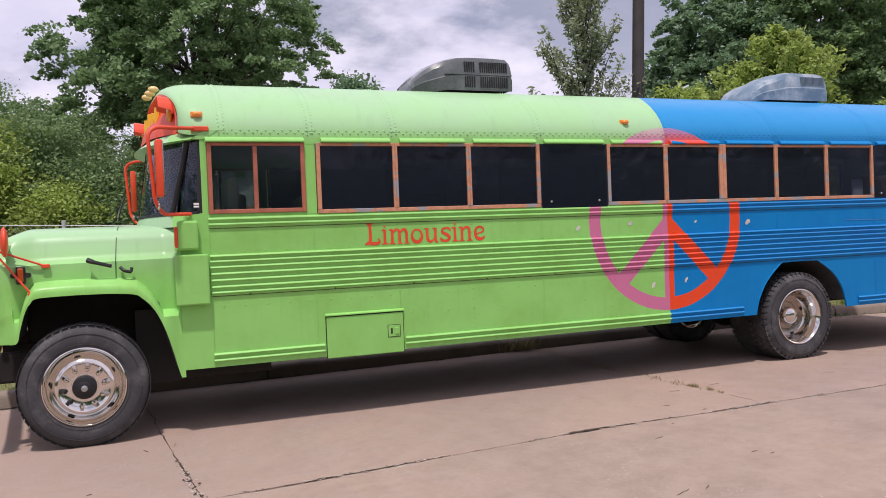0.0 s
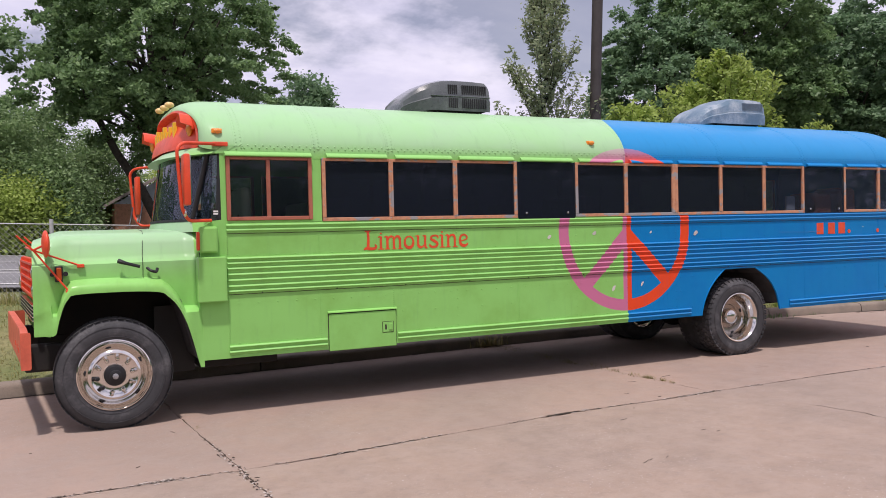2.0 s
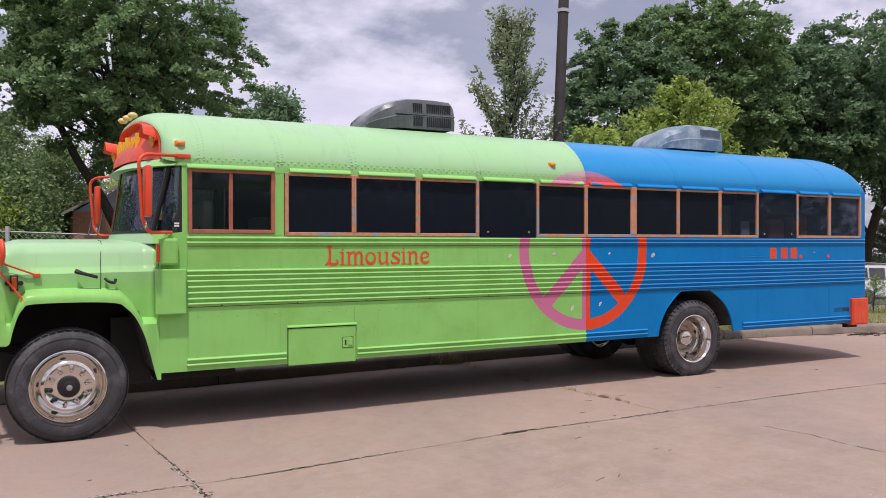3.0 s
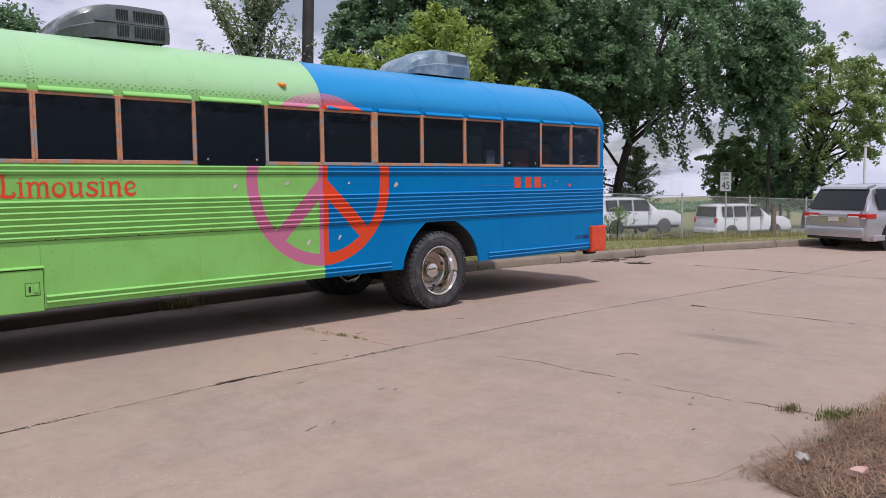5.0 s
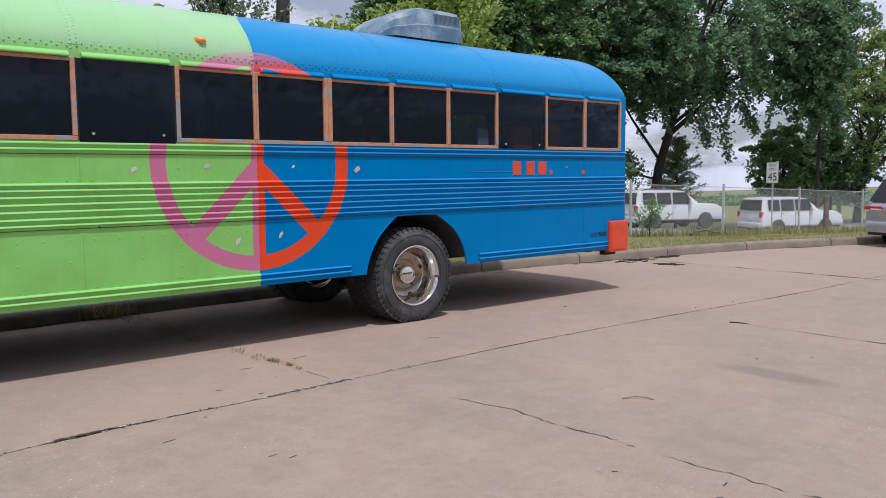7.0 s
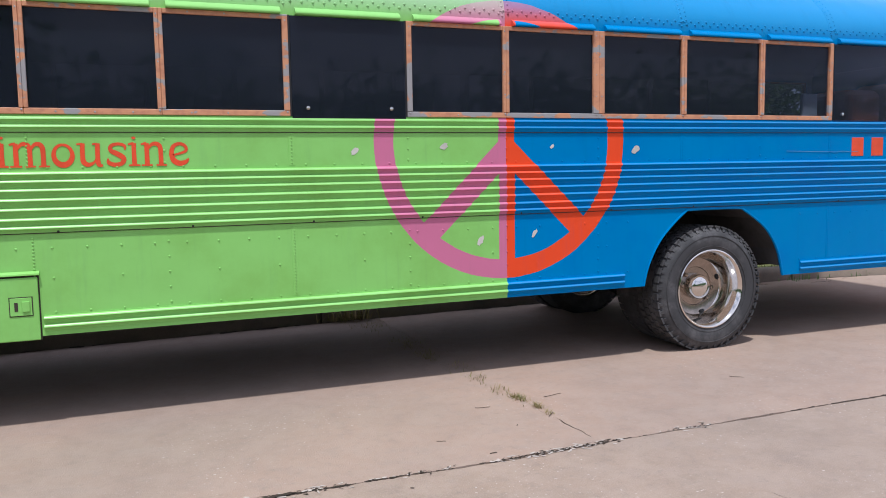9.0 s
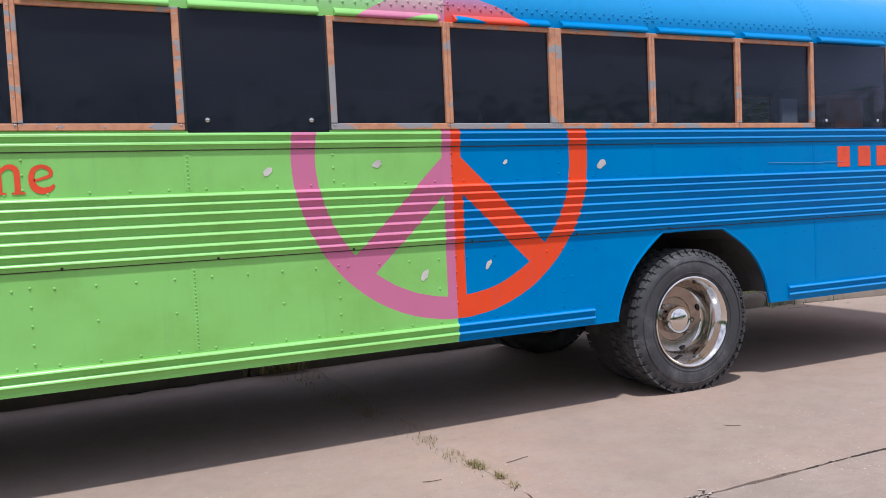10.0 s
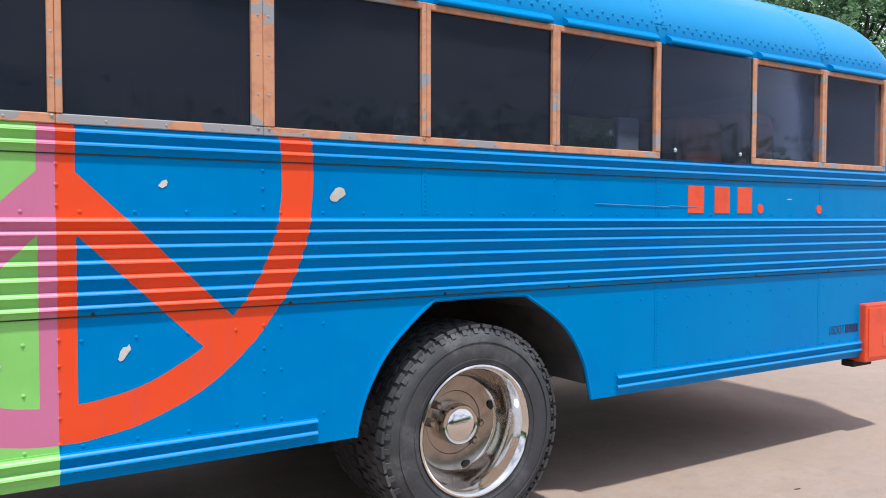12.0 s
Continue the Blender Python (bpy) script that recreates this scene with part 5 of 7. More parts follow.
for k in range(3):
    y = 1.22 + (k - 1) * 0.22
    bm = bmesh.new()
    bmesh.ops.create_uvsphere(bm, u_segments=12, v_segments=8, radius=0.040, matrix=Matrix.Translation((0.655 - 0.02 * k, y, 2.985)) @ Matrix.Diagonal((1.2, 0.75, 0.8, 1)))
    part("clearance_lamp", bm, CREAM, bus, "yellowed clearance lamp", smooth=180)
# wipers
for y in (0.62, 1.65):
    part("wiper", tube(bmesh.new(), [(0.30, y, 1.80), (0.315, y + 0.03, 1.86), (0.36, y + 0.28, 1.99)], 0.008, 6), BLACK, bus)


# wheels
def build_wheel(rear):
    w = new("wheel")
    w.parent = bus
    w["label"] = "truck wheel with a black tyre and chromed rim"
    R, T = 0.485, 0.245
    prof = [(0.305, 0.0), (0.31, -0.012), (0.34, -0.022), (0.40, -0.026), (0.445, -0.012), (0.462, 0.004), (0.474, 0.012), (R - 0.002, 0.028), (R, 0.075), (R + 0.001, T / 2), (R, T - 0.075), (R - 0.002, T - 0.028), (0.462, T - 0.004), (0.40, T + 0.026), (0.305, T)]
    bm = lathe(bmesh.new(), prof + [(0.306, T)] , 72, ends=False)
    tyre = part("tyre", bm, RUBBER, w, smooth=35)
    bm = bmesh.new()
    n = 46 if rear else 48
    for k in range(n):
        a = k * math.tau / n
        for row, (y0, y1) in enumerate(((-0.002, 0.055), (0.065, 0.118), (0.128, 0.18), (0.19, T + 0.002))):
            da = (0.5 if row % 2 else 0.0) * math.tau / n
            m = Matrix.Rotation(-(a + da), 4, "Y") @ Matrix.Translation((R + 0.0, (y0 + y1) / 2, 0)) @ Matrix.Diagonal((0.014 if rear else 0.003, y1 - y0, (0.050 if rear else 0.052), 1))
            bmesh.ops.create_cube(bm, size=1.0, matrix=m)
        if rear:
            m = Matrix.Rotation(-a, 4, "Y") @ Matrix.Translation((0.468, 0.004, 0)) @ Matrix.Rotation(radians(28), 4, "Z") @ Matrix.Diagonal((0.04, 0.014, 0.024, 1))
            bmesh.ops.create_cube(bm, size=1.0, matrix=m)
    part("tread", bm, RUBBER, tyre)["kind"] = "stuff"
    bm = bmesh.new()
    for r in (0.335, 0.415):
        tube(bm, [(r * math.cos(k * math.tau / 60), -0.022 - 0.004 * (r > 0.4), r * math.sin(k * math.tau / 60)) for k in range(61)], 0.0035, 4)
    part("sidewall_ring", bm, RUBBER, tyre)
    if rear:
        prof = [(0.306, 0.004), (0.308, -0.020), (0.300, -0.024), (0.290, -0.016), (0.280, 0.012), (0.262, 0.045), (0.250, 0.10), (0.238, 0.145), (0.226, 0.160)]
        part("dish", lathe(bmesh.new(), [(0.226, 0.160), (0.200, 0.170), (0.155, 0.174), (0.15, 0.180), (0.02, 0.180)], 48, ends=False), DISH, w, "dull brownish wheel dish", smooth=40)
    else:
        prof = [(0.306, 0.004), (0.308, -0.020), (0.300, -0.024), (0.289, -0.014), (0.278, 0.026), (0.266, 0.046), (0.254, 0.036), (0.232, 0.004), (0.208, -0.022), (0.194, -0.029), (0.182, -0.024), (0.172, -0.016), (0.10, -0.016), (0.098, -0.022), (0.02, -0.022)]
    rim = part("rim", lathe(bmesh.new(), prof, 72, ends=False), CHROME, w, smooth=40)
    if rear:
        bm = lathe(bmesh.new(), [(0.100, 0.178), (0.098, 0.122), (0.095, 0.117)] + [(0.095 * math.cos(k * 0.157), 0.117 - 0.042 * math.sin(k * 0.157)) for k in range(1, 10)] + [(0.001, 0.0745)], 36)
        part("hub_cover", bm, CHROME, w, smooth=50)
        nut_r, nut_y, hole_r, hole_y, holes = 0.142, 0.176, 0.215, 0.160, 4
    else:
        bm = lathe(bmesh.new(), [(0.088, -0.015), (0.09, -0.055), (0.082, -0.068), (0.05, -0.075), (0.05, -0.092), (0.035, -0.098), (0.001, -0.098)], 28)
        part("hub", bm, BLACK, w, "black greasy hub", smooth=40)
        bm = lathe(bmesh.new(), [(0.026, -0.095), (0.024, -0.118), (0.012, -0.122), (0.001, -0.122)], 8)
        part("hub_bolt", bm, STEEL, w)
        nut_r, nut_y, hole_r, hole_y, holes = 0.142, -0.017, 0.236, 0.012, 5
    for k in range(10):
        if rear and k % 5 > 1:
            continue
        a = k * math.tau / 10 + 0.15 + (2.45 if rear else 0)
        bm = lathe(bmesh.new(), [(0.021, nut_y), (0.020, nut_y - 0.026), (0.013, nut_y - 0.038), (0.001, nut_y - 0.040)], 6, (nut_r * math.cos(a), 0, nut_r * math.sin(a)))
        part("lug_nut", bm, DISH if rear else CHROME if k not in (5, 6) else BLACK, w, smooth=30)
    for k in range(holes):
        a = k * math.tau / holes + 0.5
        bm = bmesh.new()
        m = Matrix.Translation((hole_r * math.cos(a), hole_y, hole_r * math.sin(a))) @ Matrix.Rotation(-a, 4, "Y") @ Matrix.Diagonal((0.62, 0.28, 1.0, 1))
        bmesh.ops.create_uvsphere(bm, u_segments=14, v_segments=8, radius=0.025, matrix=m)
        part("vent_hole", bm, BLACK, w, smooth=180)
    return w


fw = build_wheel(False)
fw.matrix_basis = pose(0.0, 0.03, 0.475)
copy_thing(fw, pose(0.0, WID - 0.03, 0.475, 0, 0, 180))
rw = build_wheel(True)
rw.matrix_basis = pose(7.315, 0.035, 0.475, 0, 12, 0)
copy_thing(rw, pose(7.315, WID - 0.035, 0.475, 0, 0, 180))
copy_thing(fw, pose(7.315, 0.58, 0.475, 0, 0, 180))
copy_thing(fw, pose(7.315, WID - 0.58, 0.475))

# underside
for x0, x1, y0, y1 in ((0.75, 6.66, 0.028, WID - 0.028), (8.03, LEN1 - 0.04, 0.028, WID - 0.028), (6.66, 8.03, 0.87, WID - 0.87)):
    part("floor_pan", boxed(x0, x1, y0, y1, 0.80, 0.90), UNDER, bus)
part("chassis_rail", boxed(-0.6, LEN1 - 0.1, 0.74, 0.83, 0.52, 0.78, bevel=0.01), UNDER, bus)
part("chassis_rail", boxed(-0.6, LEN1 - 0.1, WID - 0.83, WID - 0.74, 0.52, 0.78, bevel=0.01), UNDER, bus)
part("rear_axle", tube(bmesh.new(), [(7.315, 0.3, 0.475), (7.315, 1.0, 0.475), (7.315, WID - 0.3, 0.475)], 0.075, 12), UNDER, bus)
bm = bmesh.new()
bmesh.ops.create_uvsphere(bm, u_segments=16, v_segments=10, radius=0.21, matrix=Matrix.Translation((7.315, 1.22, 0.475)))
part("differential", bm, UNDER, bus, smooth=180)
part("front_axle", tube(bmesh.new(), [(0, 0.3, 0.475), (0, 0.8, 0.40), (0, WID - 0.8, 0.40), (0, WID - 0.3, 0.475)], 0.05, 8), UNDER, bus)
part("drive_shaft", tube(bmesh.new(), [(1.2, 1.22, 0.62), (7.1, 1.22, 0.50)], 0.05, 10), UNDER, bus)
part("engine_block", boxed(-0.45, 1.0, 0.75, WID - 0.75, 0.50, 1.45, bevel=0.03), UNDER, bus)
part("fuel_tank", boxed(3.1, 4.7, 1.5, WID - 0.06, 0.40, 0.78, bevel=0.05), UNDER, bus)
part("air_tank", tube(bmesh.new(), [(4.9, 0.55, 0.62), (5.6, 0.55, 0.62)], 0.11, 14), UNDER, bus)
part("exhaust_pipe", tube(bmesh.new(), [(1.5, 0.95, 0.50), (5.6, 0.95, 0.47), (6.7, 0.95, 0.62), (8.2, 0.95, 0.62), (10.7, 0.5, 0.50)], 0.045, 10), UNDER, bus)
WELL = [(6.70, 0.62), (6.70, 0.80), (6.86, 1.02), (7.08, 1.12), (7.58, 1.12), (7.80, 1.00), (7.97, 0.75), (7.985, 0.62), (8.0, 0.62), (8.0, 0.80), (7.82, 1.03), (7.60, 1.145), (7.06, 1.145), (6.84, 1.04), (6.68, 0.81), (6.68, 0.62)]
FWELL = [(-0.46, 0.86), (-0.43, 1.10), (-0.30, 1.20), (0.40, 1.20), (0.56, 1.06), (0.70, 0.55), (0.725, 0.55), (0.58, 1.09), (0.42, 1.225), (-0.32, 1.225), (-0.455, 1.12), (-0.48, 0.86)]
for shape, inset in ((WELL, 0.03), (FWELL, 0.08)):
    for a, b in ((inset, 0.82), (WID - 0.82, WID - inset)):
        part("wheel_well", prism(bmesh.new(), shape, a, b), WELLGREY, bus)
part("wheel_well_wall", boxed(6.72, 7.95, 0.84, 0.86, 0.62, 1.12), UNDER, bus)
part("firewall", boxed(0.76, 0.80, 0.03, WID - 0.03, 0.55, 1.70), UNDER, bus)

# inside
for x0, x1, y0, y1 in ((0.80, 6.66, 0.03, WID - 0.03), (8.03, LEN1 - 0.05, 0.03, WID - 0.03), (6.66, 8.03, 0.87, WID - 0.87)):
    part("inner_floor", boxed(x0, x1, y0, y1, 0.905, 0.93), INSIDE, bus)
for y0, y1 in ((0.03, 0.87), (WID - 0.87, WID - 0.03)):
    part("wheel_box", boxed(6.66, 8.03, y0, y1, 1.15, 1.18), INSIDE, bus)
part("dashboard", boxed(0.82, 1.05, 0.25, WID - 0.25, 1.45, 1.82, bevel=0.04), BLACK, bus)
bm = bmesh.new()
tube(bm, [(1.12 + 0.10 * math.cos(a), 0.55 + 0.22 * math.sin(a), 1.72 + 0.2 * math.cos(a)) for a in [k * math.tau / 24 for k in range(25)]], 0.014, 6)
part("steering_wheel", bm, BLACK, bus)


def bus_seat(x, y0, y1, h):
    bm = bmesh.new()
    box(bm, x + 0.02, x + 0.44, y0, y1, 1.25, 1.38, bevel=0.04)
    box(bm, x + 0.40, x + 0.50, y0, y1, 1.30, h, bevel=0.045, seg=3)
    box(bm, x + 0.05, x + 0.12, y0 + 0.1, y0 + 0.15, 0.93, 1.27)
    box(bm, x + 0.05, x + 0.12, y1 - 0.15, y1 - 0.1, 0.93, 1.27)
    part("seat", bm, SEAT, bus, "grey vinyl high-backed seat", smooth=40)


bus_seat(0.78, 0.24, 0.74, 2.12)
bus_seat(1.05, WID - 0.8, WID - 0.3, 2.05)
for x in (1.75, 3.2, 4.6):
    bus_seat(x, 0.12, 0.95, 2.02)
    bus_seat(x, WID - 0.95, WID - 0.12, 2.02)
part("sofa", boxed(8.82, 9.22, 0.14, 0.60, 1.3, 2.05, bevel=0.08, seg=4), SOFA, bus, "orange upholstered seat back behind the glass")
part("sofa", boxed(9.36, 9.70, 0.14, 0.62, 1.3, 2.12, bevel=0.08, seg=4), SOFA, bus)
part("white_panel", boxed(8.30, 8.46, 0.12, 0.16, 1.5, 2.0, bevel=0.015), SIDING, bus)


# roof air conditioners
def aircon(x0, x1, yc, base, top, mat, slope, label):
    unit = new("air_conditioner")
    unit.parent = bus
    unit["label"] = label
    hw = 0.36
    prof = []
    L = x1 - x0
    # side view: x share, lower z, upper z, half width
    st = [(0.0, base - 0.01, base + 0.05, hw * 0.70), (0.02, base - 0.02, base + 0.115, hw * 0.80), (0.10, base - 0.02, base + 0.20, hw * 0.92), (0.20, base - 0.02, base + 0.275, hw * 0.98), (0.32, base, base + 0.33, hw), (0.44, base, top - 0.012, hw), (0.60, base, top, hw), (0.80, base, top, hw), (0.94, base, top - 0.008, hw), (0.985, base, top - 0.05, hw * 0.97), (1.0, base + 0.02, top - 0.11, hw * 0.92)]
    if not slope:
        st = [(0.0, base - 0.02, base + 0.04, hw * 0.82), (0.02, base - 0.02, base + 0.10, hw * 0.9), (0.07, base - 0.01, base + 0.17, hw * 0.95), (0.16, base, base + 0.235, hw * 0.98), (0.30, base, base + 0.29, hw), (0.42, base, top - 0.02, hw), (0.52, base, top, hw), (0.85, base, top, hw), (0.95, base, top - 0.015, hw), (0.985, base, top - 0.06, hw * 0.97), (1.0, base + 0.02, top - 0.14, hw * 0.93)]
    bm = bmesh.new()
    rows = []
    for f, lo, hi, w in st:
        h = hi - lo
        ring = [(-w, lo), (-w * 1.02, lo + h * 0.42), (-w * 0.99, lo + h * 0.46), (-w * 0.96, lo + h * 0.78), (-w * 0.86, lo + h * 0.94), (-w * 0.6, hi), (0, hi + 0.01), (w * 0.6, hi), (w * 0.86, lo + h * 0.94), (w * 0.96, lo + h * 0.78), (w * 0.99, lo + h * 0.46), (w * 1.02, lo + h * 0.42), (w, lo)]
        rows.append([bm.verts.new((x0 + L * f, yc + y, z)) for y, z in ring])
    for a, b in zip(rows, rows[1:]):
        for k in range(len(a) - 1):
            bm.faces.new((a[k], a[k + 1], b[k + 1], b[k]))
    bm.faces.new(rows[0])
    bm.faces.new(rows[-1][::-1])
    part("shroud", bm, mat, unit, smooth=30)
    part("mount", boxed(x0 + 0.3, x1 - 0.10, yc - 0.30, yc + 0.30, base - 0.10, base + 0.02), BLACK, unit)
    h = top - base
    # vent slots
    bands = [(base + h * 0.52, base + h * 0.80, -hw * 0.995)]
    if slope:
        bands.append((base + h * 0.09, base + h * 0.39, -hw * 1.025))
    for lo, hi, yy in bands:
        a, b, n = x0 + L * (0.50 if slope else 0.62), x0 + L * 0.95, 20
        for k in range(n):
            if k in (5, 6) and slope:
                continue
            x = a + (b - a) * k / n
            part("vent_slat", boxed(x, x + (b - a) / n * 0.5, yc + yy - 0.003, yc + yy + 0.02, lo, hi), BLACK if slope else VENTBLUE, unit)
    if slope:
        part("belt_line", boxed(x0 + L * 0.3, x1 - 0.012, yc - hw * 1.03, yc - hw * 0.98, base + h * 0.43, base + h * 0.462, bevel=0.004), SHROUD, unit)
    return unit


aircon(3.16, 4.28, 1.22, 3.04, 3.415, SHROUD, True, "weathered dark green-grey rooftop air conditioner")
aircon(7.58, 8.76, 1.22, 3.04, 3.41, SHROUD2, False, "sun-bleached blue-grey rooftop air conditioner")


# ---- fence, pole and sign ----
fence = thing("chain_link_fence", "grey chain-link fence on thin steel posts", "fence")
FX1, FH = 45.0, 1.22


def on_fence(x, h):
    y = fence_y(x)
    return Vector((x, y, land(x, y) + h))


x = -0.43 - 3.06 * 6
posts = []
while x <= FX1:
    bm = tube(bmesh.new(), [on_fence(x, -0.1), on_fence(x, FH + 0.04), on_fence(x, FH + 0.07)], 0.03, 8)
    part("fence_post", bm, GALV, fence, smooth=50)
    posts.append(x)
    x = x + 3.06 if x < 13 or x > 40 else 17.67 if x < 17 else x + 3.5
part("top_wire", tube(bmesh.new(), [on_fence(p, FH - 0.01) for p in posts], 0.008, 5), GALV, fence)


def chain_link():
    verts, faces = [], []
    cell, w = 0.088, 0.0024
    n = int((posts[-1] - posts[0]) / cell)
    m = int(FH / cell) + 1
    for i in range(-m, n):
        for s in (0, 1):
            xa = posts[0] + i * cell
            xb = xa + m * cell
            a, b = (xa, xb) if s == 0 else (xb, xa)
            ts = [0.0, 0.5, 1.0]
            base = len(verts)
            ok = posts[0] - 1 < min(a, b) and max(a, b) < posts[-1] + 1
            if not ok:
                continue
            for t in ts:
                p = on_fence(a + (b - a) * t, 0.02 + t * (FH - 0.03)) + Vector((0, 0.004 * (1 if s else -1), 0))
                for k in range(3):
                    ang = k * math.tau / 3
                    verts.append((p.x + w * math.cos(ang), p.y + w * math.sin(ang), p.z + w * 0.3 * math.sin(ang)))
            for r in range(2):
                for k in range(3):
                    q, q2 = base + r * 3 + k, base + r * 3 + (k + 1) % 3
                    faces.append((q, q2, q2 + 3, q + 3))
    ob = raw("wire_mesh", verts, faces, GALV, fence)
    ob["kind"] = "stuff"


chain_link()
tagged(part("timber_post", tube(bmesh.new(), [(25.86, 4.18, land(25.86, 4.18) - 0.15), (25.92, 4.2, land(25.86, 4.18) + 0.98), (25.92, 4.2, land(25.86, 4.18) + 1.03)], 0.078, 10, 0.066), WOODGREY, smooth=50), "leaning grey weathered timber post by the fence", "post")

lamp_post = thing("utility_pole", "tall dark slightly leaning pole behind the kerb", "pole", (8.08, 4.15, land(8.08, 4.15)))
part("shaft", tube(bmesh.new(), [(0, 0, -0.2), (0.18, 0, 4.0), (0.55, 0, 11.5)], 0.105, 14, 0.085), POLE, lamp_post, smooth=60)
part("band", tube(bmesh.new(), [(0.083, 0, 2.3), (0.086, 0, 2.36)], 0.112, 14), GALV, lamp_post)
part("band", tube(bmesh.new(), [(0.26, 0, 5.6), (0.263, 0, 5.66)], 0.106, 14), GALV, lamp_post)

sx, sy = 31.47, 8.72
sign = thing("speed_sign", "white speed limit sign on a steel post", "sign", (sx, sy, land(sx, sy)))
sign.rotation_euler = (0, 0, radians(-110))
part("post", boxed(-0.025, 0.025, 0.0, 0.04, -0.2, 1.84 - land(sx, sy)), GALV, sign)
mid = 1.483 - land(sx, sy)
plate = part("plate", boxed(-0.305, 0.305, -0.008, -0.004, mid - 0.38, mid + 0.38, bevel=0.003), PANEL, sign)
part("border", boxed(-0.315, 0.315, -0.004, -0.001, mid - 0.39, mid + 0.39), BLACK, sign)
for txt, h, z, w in (("SPEED", 0.09, mid + 0.24, 0.38), ("LIMIT", 0.09, mid + 0.09, 0.34), ("45", 0.30, mid - 0.30, 0.44)):
    o = lettering(txt, h, -w / 2, w / 2, z, BLACK, plate, name="sign_text")
    for v in o.data.vertices:
        v.co.y = -0.0105


# ---- trees ----
def leaf_mesh(name, centres, size, mat, parent, rng, droop=0.0, thin=0.55):
    n = len(centres)
    a = rng.normal(size=(n, 3))
    a /= np.linalg.norm(a, axis=1, keepdims=True)
    a[:, 2] = a[:, 2] * 0.75 - droop
    b = np.cross(a, rng.normal(size=(n, 3)))
    b[:, 2] *= 0.8
    b /= np.linalg.norm(b, axis=1, keepdims=True) + 1e-9
    s = size * rng.uniform(0.6, 1.3, size=(n, 1))
    a, b = a * s, b * s * thin
    v = np.stack([centres - a, centres - a * 0.1 + b, centres + a, centres - a * 0.1 - b], 1).reshape(-1, 3)
    me = bpy.data.meshes.new(name)
    me.vertices.add(n * 4)
    me.vertices.foreach_set("co", v.astype(np.float32).ravel())
    me.loops.add(n * 4)
    me.loops.foreach_set("vertex_index", np.arange(n * 4, dtype=np.int32))
    me.polygons.add(n)
    me.polygons.foreach_set("loop_start", np.arange(0, n * 4, 4, dtype=np.int32))
    me.update(calc_edges=True)
    return finish(name, me, mat, parent)


